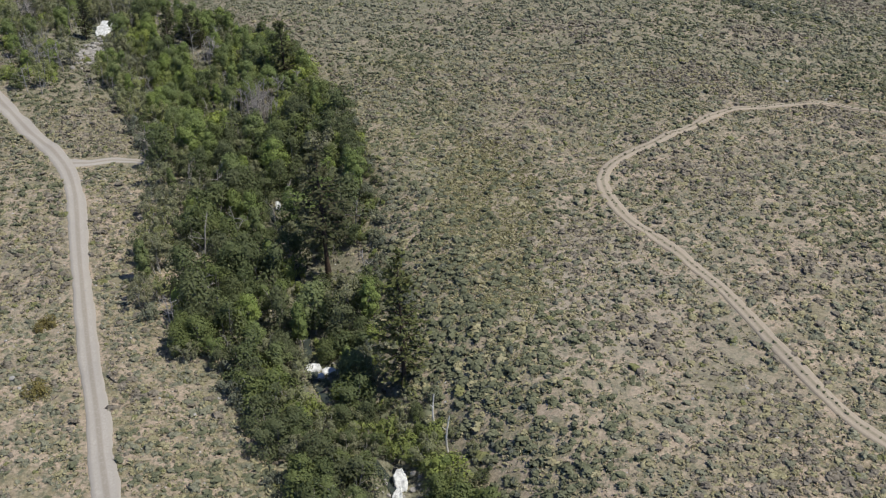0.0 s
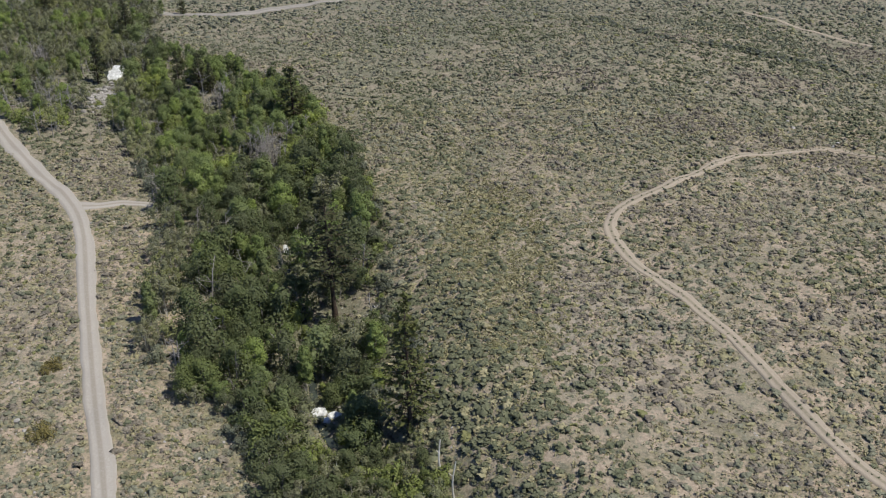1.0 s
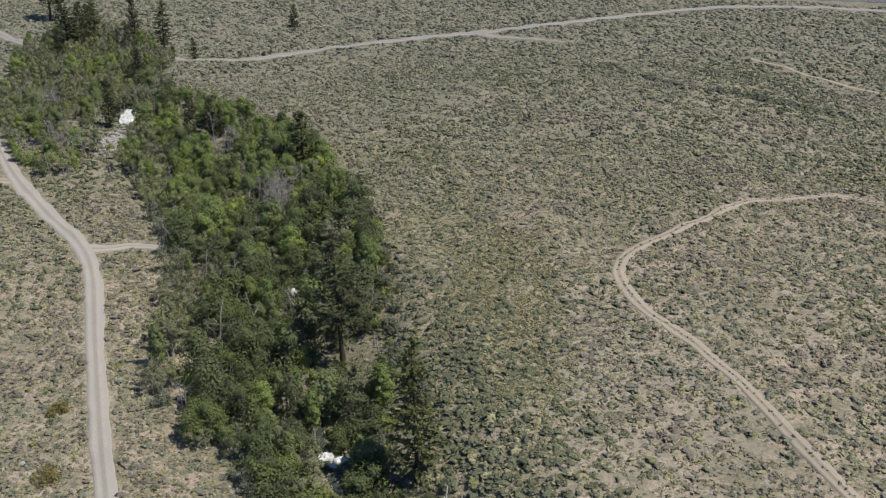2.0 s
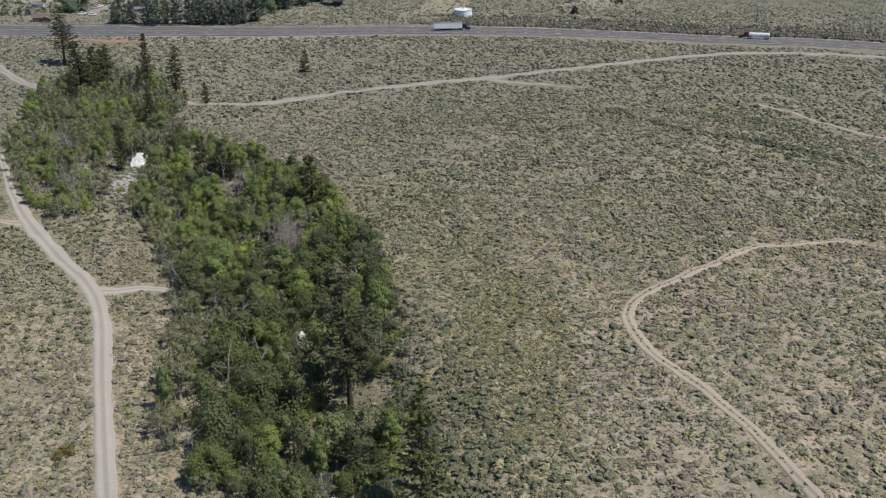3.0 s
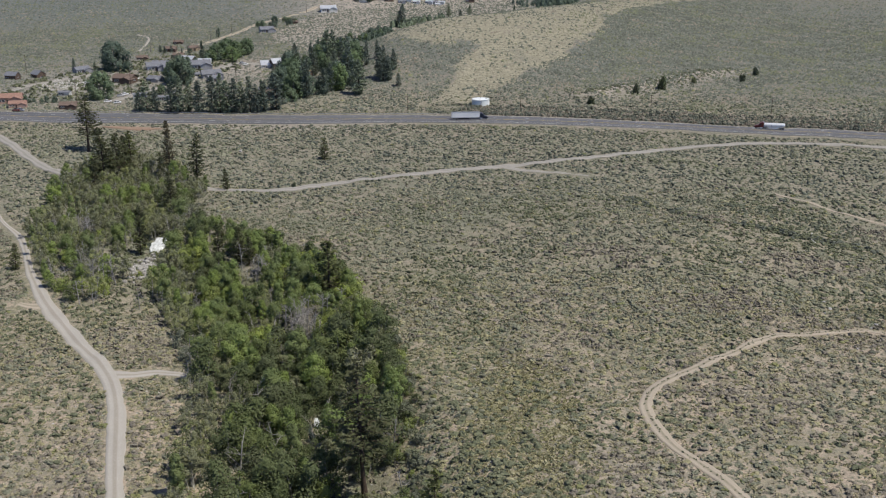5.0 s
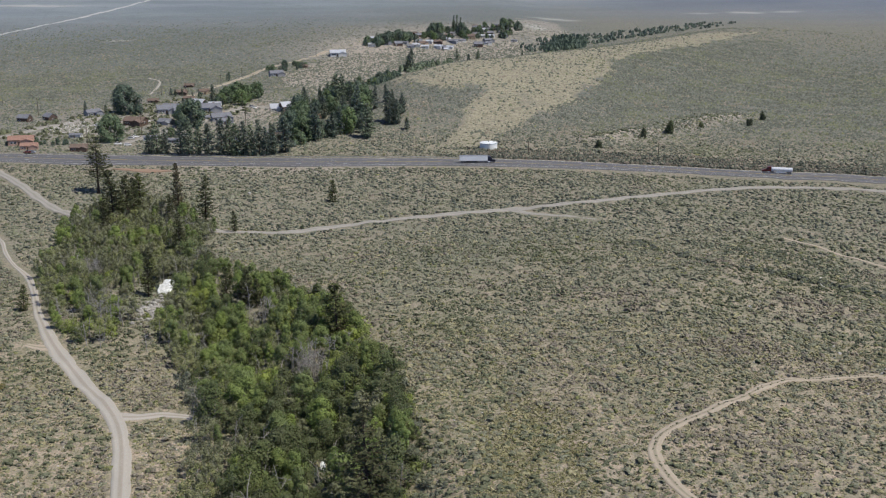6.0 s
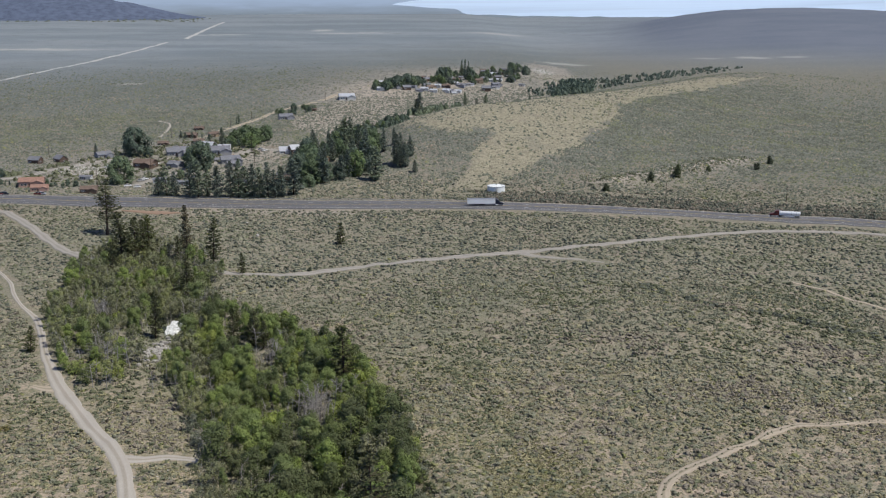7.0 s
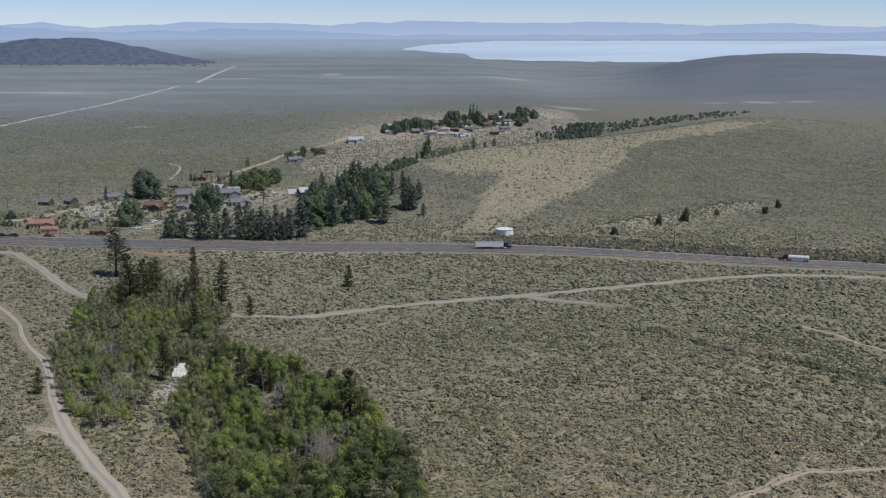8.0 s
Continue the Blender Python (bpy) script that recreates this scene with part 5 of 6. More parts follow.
edge = p[:, 0] - np.interp(p[:, 1], (700, 749, 803, 842, 893, 939, 1001, 1050, 1112, 1250), (70, 88, 121, 138, 153, 167, 193, 225, 280, 400))
p = p[(edge > 0) & (rng.rand(len(p)) < 0.75 * np.exp(-np.maximum(edge - 15, 0) / 90)) & (off_line(p[:, 0], p[:, 1], BANK) > 16)][:11000]
scatter("ridge_brush", "dark grey-green brush right of the tan field", SAGE_SHADED, p, rng.uniform(0.9, 2.2, len(p)), FORMS_LAST, 357)
# high brush on the pale dirt beyond the highway
far = spline(HWY_FAR[4:], 0.055)[0]
far = far[far[:, 0] > 25]
far = far + np.c_[rng.normal(0, 2, len(far)), 3.5 + 30 * rng.rand(len(far)) ** 1.8]
scatter("roadside_brush", "tall dark brush on the highway verge", SAGE_SHADED, far[::3], rng.uniform(1.6, 3.8, len(far[::3])), FORMS_MID, 334)
scatter("roadside_twigs", "tall grey-brown brush on the highway verge", TWIGGY, far[1::3], rng.uniform(1.6, 3.6, len(far[1::3])), FORMS_MID, 335)
# pale stones lying in the scrub
p = sector(rng, 108, 260, 0.10, -27, 34)
p = p[rng.rand(len(p)) < 0.35 + 0.65 * step(35, 60, -p[:, 0])]
scatter("pale_stones", "small pale stones lying between the bushes", ROCK, p, rng.uniform(0.25, 0.75, len(p)), FORMS_LAST, 350, "stones")
# dark brush on the bank above the creek, its dark tone standing partly for shade
line = spline([(3.1, 224.1), (12.1, 179.3), (15.6, 145.0), (18.8, 122.7), (21.2, 108.6)], 0.1)[0]
line = line + rng.normal(0, 1, line.shape) * [7.0, 2.0]
line = line[free_of_roads(line) & ~inside(line[:, 0] - 1, line[:, 1], BELT)]
scatter("bank_brush", "dark green brush on the bank above the creek", BITTER, line[::3], rng.uniform(0.9, 2.6, len(line[::3])), FORMS_NEAR, 353)
scatter("bank_blackbrush", "dark grey brush on the bank above the creek", SAGE_SHADED, line[1::5], rng.uniform(0.8, 1.9, len(line[1::5])), FORMS_NEAR, 354)
# the same scrub goes on below and behind the camera
p = rng.uniform(-112, 112, (9000, 2))
p = p[np.hypot(*p.T) < 110]
p = p[free_of_roads(p)]
scatter("sagebrush", "grey-green sagebrush covering the dry slope", SAGE, p[::2], rng.uniform(0.7, 1.9, len(p[::2])), FORMS_FAR, 355)
scatter("dry_shrubs", "bare brownish-grey twiggy shrubs on dry soil", TWIGGY, p[1::2], rng.uniform(0.6, 1.6, len(p[1::2])), FORMS_FAR, 356)

# ---- far distance: lake, hills and ranges ----
def mound(name, cx, cy, rx, ry, top, material, label, seed, bumps=0.18):
    """A broad hill that rises out of the ground."""
    a, r = np.meshgrid(np.linspace(0, 2 * np.pi, 97)[:-1], np.linspace(0, 1, 26), indexing="ij")
    x, y = cx + np.cos(a) * r * rx, cy + np.sin(a) * r * ry
    shape = (np.cos(np.clip(r, 0, 1) * np.pi) * 0.5 + 0.5) ** 0.75
    z = height(x, y) - 2 + top * shape * (1 + bumps * waves(x, y, rx * 0.5, seed) + 0.4 * bumps * waves(x, y, rx * 0.14, seed + 1))
    n, k = a.shape
    i, j = np.meshgrid(np.arange(n), np.arange(k - 1), indexing="ij")
    p, q = (i * k + j).ravel(), (((i + 1) % n) * k + j).ravel()
    ob = piece(name, smooth(mesh_of(name, np.stack([x, y, z], 2).reshape(-1, 3), np.c_[p, p + 1, q + 1, q], material)))
    return tagged(ob, label, "hill", "", "structure")


def mountains(name, radius, from_deg, to_deg, peaks, material, label, seed, base=60):
    """A far range as a ridge with a real back slope; peaks: (degrees, height above the eye's level)."""
    deg = np.linspace(from_deg, to_deg, 260)
    top = 120 + np.interp(deg, [p[0] for p in peaks], [p[1] for p in peaks]) + 4 * waves(deg * 60, deg * 0, 160, seed) + 1.6 * waves(deg * 60, deg * 0, 40, seed + 1)
    rows = []
    for f, dr in ((0, -90), (0.45, -55), (0.8, -25), (1.0, 0), (0.6, 30), (0, 60)):
        r = radius + dr + 9 * waves(deg * 60, deg * 0 + dr * 3, 90, seed + 2)
        z = base + (top - base) * f + (3 * waves(deg * 60, deg * 0 + dr, 60, seed + 3) if 0 < f < 1 else 0)
        rows.append(np.c_[r * np.sin(np.radians(deg)), r * np.cos(np.radians(deg)), z])
    V = np.stack(rows, 1).reshape(-1, 3)
    k = len(rows)
    i, j = np.meshgrid(np.arange(len(deg) - 1), np.arange(k - 1), indexing="ij")
    a = (i * k + j).ravel()
    ob = piece(name, smooth(mesh_of(name, V, np.c_[a, a + k, a + k + 1, a + 1], material)))
    return tagged(ob, label, "mountains", "", "structure")


def lake():
    """The lake: a bright sheet far out, tilted up to fit the camera's view, its near shore bent round a point of land.
    """
    deg = np.linspace(-2.2, 30, 140)
    near = np.interp(deg, (-2.2, -0.6, 1.2, 1.6, 4, 9, 12, 14, 30), (4330, 4230, 4180, 4030, 3985, 3950, 3950, 3960, 3990)) + 10 * waves(deg * 40, deg * 0, 60, 5)
    far = np.interp(deg, (-2.2, -1.0, 3, 30), (4345, 4480, 4640, 4660))
    rows = [near + (far - near) * f for f in np.linspace(0, 1, 9)]
    V = np.stack([np.c_[r * np.sin(np.radians(deg)), r * np.cos(np.radians(deg)), 30.5 + 0.1055 * (r - 3960)] for r in rows], 1).reshape(-1, 3)
    k = 9
    i, j = np.meshgrid(np.arange(len(deg) - 1), np.arange(k - 1), indexing="ij")
    a = (i * k + j).ravel()
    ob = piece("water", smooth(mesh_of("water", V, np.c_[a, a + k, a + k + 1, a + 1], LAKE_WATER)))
    tagged(ob, "pale bright lake on the far valley floor", "lake", "", "structure")


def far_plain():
    """The hazy end of the valley, a backdrop tilted up to the foot of the ranges to fit the camera's view."""
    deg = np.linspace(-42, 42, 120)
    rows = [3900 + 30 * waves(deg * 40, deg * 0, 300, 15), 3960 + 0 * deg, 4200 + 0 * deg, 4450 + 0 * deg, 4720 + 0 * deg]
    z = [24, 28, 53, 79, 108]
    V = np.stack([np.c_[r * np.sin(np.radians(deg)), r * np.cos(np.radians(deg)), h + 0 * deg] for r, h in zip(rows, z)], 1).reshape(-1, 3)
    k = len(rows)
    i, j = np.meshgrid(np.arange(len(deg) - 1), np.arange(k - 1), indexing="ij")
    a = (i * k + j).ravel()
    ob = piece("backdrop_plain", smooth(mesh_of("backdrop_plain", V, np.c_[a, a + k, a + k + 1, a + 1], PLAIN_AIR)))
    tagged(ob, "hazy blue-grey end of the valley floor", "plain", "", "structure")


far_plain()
lake()
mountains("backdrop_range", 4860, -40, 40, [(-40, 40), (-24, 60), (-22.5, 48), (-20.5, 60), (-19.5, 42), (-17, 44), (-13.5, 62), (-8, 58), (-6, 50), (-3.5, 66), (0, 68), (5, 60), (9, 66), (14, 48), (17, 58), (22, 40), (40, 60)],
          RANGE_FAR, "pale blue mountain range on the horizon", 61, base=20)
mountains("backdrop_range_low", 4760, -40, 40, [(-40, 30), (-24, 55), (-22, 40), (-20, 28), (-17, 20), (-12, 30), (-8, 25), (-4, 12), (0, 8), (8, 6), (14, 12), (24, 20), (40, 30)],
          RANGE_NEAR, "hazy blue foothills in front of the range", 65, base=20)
HILL_AT = (-1192.3, 3424.0)
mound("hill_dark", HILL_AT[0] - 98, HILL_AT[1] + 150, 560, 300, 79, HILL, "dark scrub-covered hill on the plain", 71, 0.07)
rng = np.random.RandomState(5)
dots = np.c_[HILL_AT[0] - 170 + rng.uniform(-600, 640, 500), HILL_AT[1] - 150 + rng.uniform(-60, 260, 500)]
scatter("pinyon_dots", "dark pinyon trees dotted over the far plain", JUNIPER, dots, rng.uniform(7, 13, 500), FORMS_LAST, 342)

# ---- creek: water, white cascades, rubble ----
ribbon("water_creek", [tuple(p) for p in CREEK[:-1]], 1.8, CREEK_WATER, "narrow dark creek under the trees", lift=0.25, ragged=0.3, clear=False, seed=71)


def cascade(x, y, wide, long, turn, rise, seed):
    """A sheet of white water that tumbles over stones."""
    rng = np.random.RandomState(seed)
    u, v = np.meshgrid(np.linspace(-1, 1, 22), np.linspace(-1, 1, 30), indexing="ij")
    edge = 0.88 + 0.08 * waves(v * 9 + seed, v * 3, 5, seed)
    px, py = u * wide / 2 * edge * np.sqrt(1.02 - 0.85 * v * v), v * long / 2 * (0.92 + 0.1 * waves(u * 7, u * 2 + seed, 5, seed + 1))
    c, s = math.cos(turn), math.sin(turn)
    X, Y = x + px * c - py * s, y + px * s + py * c
    Z = float(height(x, y)) + 0.45 + rise * (v * 0.5 + 0.5) + 0.16 * waves(px * 2, py * 2, 5, seed + 2) + 0.04 * rng.normal(size=u.shape) - 0.9 * (np.maximum(np.abs(u), np.abs(v)) > 0.95)
    n, k = u.shape
    i, j = np.meshgrid(np.arange(n - 1), np.arange(k - 1), indexing="ij")
    a = (i * k + j).ravel()
    ob = piece("water_cascade", smooth(mesh_of("water_cascade", np.stack([X, Y, Z], 2).reshape(-1, 3), np.c_[a, a + k, a + k + 1, a + 1], FOAM)))
    tagged(ob, "white foaming water tumbling down the creek", "cascade", "", "structure")


cascade(-98.0, 373.3, 6.6, 8, -0.3, 3.2, 1)
cascade(-15.0, 164.9, 3.6, 1.8, 0.2, 0.7, 2)
cascade(-11.9, 163.6, 3.4, 1.2, -0.15, 0.5, 7)
cascade(-13.4, 161.9, 1.6, 1.3, 0.3, 0.5, 8)
cascade(0.9, 132.2, 2.6, 4.4, 0.15, 1.5, 3)
cascade(0.2, 128.6, 2.0, 3.4, -0.2, 0.8, 9)
cascade(-26.2, 232.5, 1.6, 1.6, 0.3, 1.8, 4)
cascade(-35.0, 204.9, 1.0, 1.4, 0.3, 2.0, 5)
cascade(-30.4, 185.9, 0.9, 1.0, 0.3, 0.6, 6)


def rock(seed, material, name, label):
    """A broken stone about a metre across."""
    rng = np.random.RandomState(seed)
    bm = bmesh.new()
    bmesh.ops.create_icosphere(bm, subdivisions=2, radius=0.5)
    cuts = [(Vector(rng.normal(size=3)).normalized(), rng.uniform(0.25, 0.42)) for _ in range(9)]
    for v in bm.verts:
        for way, far in cuts:
            over = v.co.dot(way) - far
            if over > 0:
                v.co -= way * over
        v.co.z *= 0.75
        v.co += Vector(rng.normal(0, 0.012, 3))
    me = bpy.data.meshes.new(name)
    bm.to_mesh(me)
    bm.free()
    me.materials.append(material)
    return tagged(piece(name, me), label, "rock", "")


def strew(first, spots, group):
    """Copies of a few stones over the spots (x, y, size)."""
    rng = np.random.RandomState(len(spots))
    used = set()
    for k, (x, y, s) in enumerate(spots):
        f = first[k % len(first)]
        m = pose(x, y, float(height(x, y)) + 0.16 * s, rng.normal(0, 8), rng.normal(0, 8), rng.uniform(0, 360)) @ Matrix.Diagonal((s, s * rng.uniform(0.7, 1.2), s * rng.uniform(0.6, 1.1), 1))
        f["group"] = group
        if f in used:
            copy_thing(f, m)
        else:
            used.add(f)
            later.append((f, m))


later = []
rng = np.random.RandomState(17)
RUBBLE = (-96.3, 349.0)
pale = [rock(400 + k, ROCK, "rock", "pale granite rock lying in the sagebrush") for k in range(4)]
grey = [rock(410 + k, ROCK_GREY, "rubble_stone", "grey angular stone in the creek rubble") for k in range(5)]
strew(pale, [(135.5, 333.3, 1.6), (120.7, 289.5, 1.4), (105.6, 321.7, 1.5), (61.6, 315.0, 1.0), (-89.6, 514.3, 2.2), (-100.5, 546.7, 1.4), (105.3, 321.7, 1.7),
             (120.0, 282.7, 1.6), (117.2, 279.1, 1.0), (128.3, 270.0, 1.7), (126.1, 267.9, 1.2), (115.2, 250.9, 1.0), (115.6, 275.9, 0.8), (-70.8, 161.6, 1.5), (-68.5, 158.3, 1.1),
             (-43.0, 188.5, 0.8), (-41.6, 174.9, 0.7), (-35.4, 149.2, 0.8), (-62.8, 236.7, 0.9), (-57.9, 219.4, 0.8), (-50.9, 172.8, 0.7), (-75.6, 174.2, 0.7)]
      + [(rng.uniform(-100, 120), rng.uniform(130, 330), rng.uniform(0.35, 0.8)) for _ in range(70)], "pale rocks in the sage")
strew(grey, [(RUBBLE[0] + rng.normal(0, 2.4), RUBBLE[1] + rng.normal(0, 7.5), rng.uniform(0.8, 2.6)) for _ in range(170)]
      + [(x + 3.4 * math.cos(a) * rng.uniform(0.7, 1.3), y + 2.6 * math.sin(a) * rng.uniform(0.7, 1.3), rng.uniform(0.5, 1.4)) for x, y in ((-13.7, 164.4), (0.8, 131.8)) for a in np.linspace(0, 6.1, 16)], "rubble by the creek")
for f, m in later:
    f.matrix_basis = m


def log(x, y, ln, r, turn, tilt, label):
    """A bleached fallen or leaning trunk with a broken fork."""
    h = Heap()
    s = np.linspace(0, 1, 6)
    h.add(*tube(np.c_[s * ln, 0.04 * ln * np.sin(s * 4), 0 * s], r * (1 - 0.5 * s), 7))
    h.add(*tube(np.array([(0.6 * ln, 0.02 * ln, 0), (0.75 * ln, 0.12 * ln, 0.1 * ln)]), [0.5 * r, 0.2 * r], 5))
    ob = piece("dead_log", smooth(h.mesh("dead_log", BLEACHED)))
    ob.matrix_basis = pose(x, y, float(height(x, y)) + r, 0, -tilt, turn)
    tagged(ob, label, "log")


log(7.4, 142.6, 6.5, 0.21, 100, 78, "bleached broken trunk leaning out of the bushes")
log(9.2, 136.2, 7.5, 0.2, 80, 84, "bleached dead trunk standing by the creek")
log(-70.1, 300.7, 6.0, 0.18, 140, 40, "bleached leaning trunk below the aspens")
log(141.5, 357.4, 3.0, 0.2, 60, 5, "bleached fallen trunk beside the dry gully")
log(140.1, 348.4, 2.6, 0.16, 120, 20, "bleached broken trunk beside the dry gully")

# single bushes that stand out
EXTRA = Stand([broadleaf(71, 2.2, 4.2, LEAVES_OCHRE, BARK_GREY, "rabbitbrush_clump", "olive-yellow rabbitbrush clump beside the dirt road", "bush", stems=4, low=0.04, lobes=24, count=60, size=0.22)], [2.2], "")
DARKS = Stand([broadleaf(81, 5, 6.0, JUNIPER, BARK, "juniper_tree", "dark round juniper on the dry slope", stems=2, low=0.06, lobes=26, count=44, size=0.5)], [5], "junipers past the highway")
for x, y, h in ((-64.7, 156.9, 4.8), (-69.5, 179.2, 4.2), (-121.4, 273.6, 3.0)):
    EXTRA.put(rng, x, y, 0.45 * h, None, 1.1)
for x, y, h in ((137.4, 662.5, 9.2), (157.7, 679.7, 12.0), (239.5, 733.2, 8.9), (222.7, 713.5, 7.9), (106.2, 633.4, 5.7), (185.9, 698.2, 6.2), (-56.1, 448.1, 3.4), (104.1, 634.3, 7.1)):
    DARKS.put(rng, x, y, 0.66 * h, None, 0.6)
EXTRA.plant()
DARKS.plant()


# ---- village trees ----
FIR = Stand([pine(91, 16, 0.24, 0.04, NEEDLES_FAR, 0.62, "dark conifer in the village", 1.15, False), pine(92, 14, 0.26, 0.04, NEEDLES_FAR, 0.62, "dark conifer in the village", 1.15, False), pine(93, 18, 0.20, 0.05, NEEDLES_FAR, 0.62, "tall dark conifer in the village", 1.15, False)],
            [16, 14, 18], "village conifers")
LEAFY = Stand([broadleaf(95, 12, 14, COTTONWOOD_HAZED, BARK_GREY, "village_tree", "round green shade tree in the village", low=0.06, lobes=40, count=70, size=0.62, ragged=0.6, puff=0.8),
               broadleaf(96, 9, 10, COTTONWOOD_HAZED, BARK_GREY, "village_tree", "green garden tree in the village", low=0.06, lobes=30, count=60, size=0.55, ragged=0.6, puff=0.85)], [12, 9], "village trees")
GARDEN = Stand([broadleaf(97, 9, 9, GARDEN_LEAVES, BARK_GREY, "garden_tree", "bright green garden tree in the village", low=0.08, lobes=26, count=60, size=0.5, ragged=0.5, puff=0.9)], [9], "garden trees")
POPLAR = Stand([broadleaf(98, 16, 3.6, COTTONWOOD_HAZED, BARK_GREY, "poplar_tree", "narrow dark poplar in the village", low=0.08, lobes=14, count=34, size=0.6)], [16], "")
rng = np.random.RandomState(23)
for x, y, h in ((-226.0, 786.6, 21.5), (-203.1, 667.7, 17.7), (-163.1, 722.9, 19.5), (-171.3, 734.6, 14.2), (-214.1, 777.4, 7.3), (-289.2, 690.1, 6.1)):
    LEAFY.put(rng, x, y, h, 0, 1.0)
for x, y, h in ((-159.6, 838.6, 15.6), (-153.1, 845.9, 18.5), (-145.3, 848.6, 15.8), (-140.3, 864.3, 15.6), (-162.6, 830.0, 10.9), (-146.4, 828.2, 14.5), (-166.8, 679.9, 7.5)):
    GARDEN.put(rng, x, y, 0.85 * h, 0, 1.2)
for x, y, h in ((-162.3, 623.1, 18.7), (-167.1, 623.1, 12.8), (-157.6, 623.6, 15.3), (-147.5, 619.9, 21.4), (-142.1, 618.8, 22.0), (-136.9, 619.9, 18.6), (-131.0, 619.2, 19.3), (-122.9, 619.8, 22.4), (-118.2, 619.9, 23.4),
                (-114.1, 620.2, 19.7), (-110.1, 620.9, 20.7), (-105.4, 621.1, 19.0), (-100.2, 618.8, 21.7), (-95.6, 617.3, 17.2), (-236.9, 774.1, 8.5), (-254.5, 781.7, 9.9), (-171.5, 838.6, 15.6), (-213.8, 880.3, 6.7)):
    FIR.put(rng, x, y, h, None, rng.uniform(0.95, 1.3))
for x, y, h in ((-91.8, 619.7, 13.5), (-85.8, 625.7, 22.3), (-93.5, 808.0, 15.5), (-70.6, 662.4, 22.0), (-67.7, 779.2, 25.2), (-63.2, 787.1, 23.7), (-47.8, 702.0, 25.9), (-38.5, 673.1, 22.4), (-26.2, 712.0, 22.7),
                (-13.4, 693.1, 8.5), (-208.9, 873.9, 6.7), (-204.5, 879.4, 6.7), (-186.0, 995.8, 7.6), (-15.4, 1047.6, 23.2), (-18.2, 1046.8, 16.4), (33.3, 1143.4, 14.8), (55.5, 1141.5, 12.3), (45.2, 1131.6, 9.2), (107.9, 1189.0, 8.3)):
    FIR.put(rng, x, y, h, None, rng.uniform(0.95, 1.3))
for x, y, h in ((-183.2, 977.7, 9.0), (-185.0, 978.6, 8.0), (39.4, 1530.9, 13.9), (44.3, 1531.5, 14.7), (49.2, 1530.1, 11.4)):
    POPLAR.put(rng, x, y, h)


def grove(poly, n, stands, low, high, seed):
    """Trees strewn over a polygon."""
    r = np.random.RandomState(seed)
    poly = np.array(poly, float)
    p = r.uniform(poly.min(0), poly.max(0), (n * 12, 2))
    for x, y in p[inside(p[:, 0], p[:, 1], poly)][:n]:
        stands[r.randint(len(stands))].put(r, x, y, r.uniform(low, high))


grove([(-95.0, 624.9), (-79.0, 641.0), (-53.6, 677.8), (-30.5, 702.5), (-12.3, 697.7), (-15.6, 729.4), (-35.3, 768.6), (-60.5, 827.5), (-82.4, 820.4), (-95.0, 775.6), (-96.2, 719.4), (-100.2, 670.7)],
      95, (FIR, FIR, FIR, FIR, GARDEN, LEAFY), 7, 18, 51)
grove([(-84.3, 840.1), (-61.7, 844.4), (-21.0, 987.9), (-30.3, 1032.6), (-65.5, 932.9), (-93.4, 883.9)], 30, (LEAFY, FIR, GARDEN), 4, 8, 52)
grove([(-79.7, 1239.2), (-16.7, 1281.7), (-20.6, 1313.9), (-58.4, 1289.1)], 60, (LEAFY, FIR, LEAFY), 5, 12, 53)
grove([(-16.7, 1281.7), (106.1, 1350.4), (116.8, 1489.6), (4.5, 1439.3)], 80, (FIR, LEAFY, GARDEN), 4, 10, 54)
grove([(4.2, 1324.1), (45.4, 1319.5), (48.3, 1406.2), (4.5, 1440.7)], 18, (FIR, LEAFY, FIR), 9, 17, 71)
grove([(-62, 1252), (108, 1340), (112, 1368), (-60, 1278)], 34, (FIR, LEAFY, GARDEN), 4, 9, 73)
grove([(90.1, 1408.4), (125.5, 1405.9), (136.9, 1535.3), (98.2, 1536.8)], 12, (FIR, LEAFY), 8, 14, 72)
grove([(-153.7, 1033.7), (-121.9, 1076.5), (-129.3, 1115.8), (-161.5, 1068.2)], 20, (LEAFY, FIR), 4, 8, 55)
grove([(-206.9, 865.1), (-159.8, 803.8), (-156.8, 835.4), (-196.9, 895.1)], 10, (LEAFY, FIR), 4, 8, 56)
grove([(-246.6, 656.1), (-221.4, 645.4), (-231.3, 675.3), (-254.2, 676.9)], 9, (LEAFY,), 2, 4, 58)
grove([(-281.1, 652.4), (-261.3, 656.8), (-266.8, 671.0), (-290.6, 675.1)], 7, (LEAFY, FIR), 2, 5, 59)
for stand in (FIR, LEAFY, GARDEN, POPLAR):
    stand.plant()

# small trees too many to count: garden bushes, and the wood behind the ridge
def tree_form(seed, tall):
    v, f = dome(np.random.RandomState(seed), 3, 6, 16, 0.36)
    return v * [1, 1, tall], f


def wood(name, label, poly, n, low, high, material, tall, seed):
    r = np.random.RandomState(seed)
    poly = np.array(poly, float)
    p = r.uniform(poly.min(0), poly.max(0), (n * 12, 2))
    p = p[inside(p[:, 0], p[:, 1], poly)][:n]
    scatter(name, label, material, p, r.uniform(low, high, n)[:len(p)], [tree_form(seed + 7 * k, tall) for k in range(5)], seed)


wood("garden_bushes", "green garden bushes and young trees between houses", [(-276.6, 668.0), (-200.8, 659.9), (-182.0, 685.2), (-130.8, 787.2), (-175.7, 886.5), (-237.0, 813.4), (-276.5, 727.6)], 430, 1.2, 3.6, BITTER, 1.5, 60)
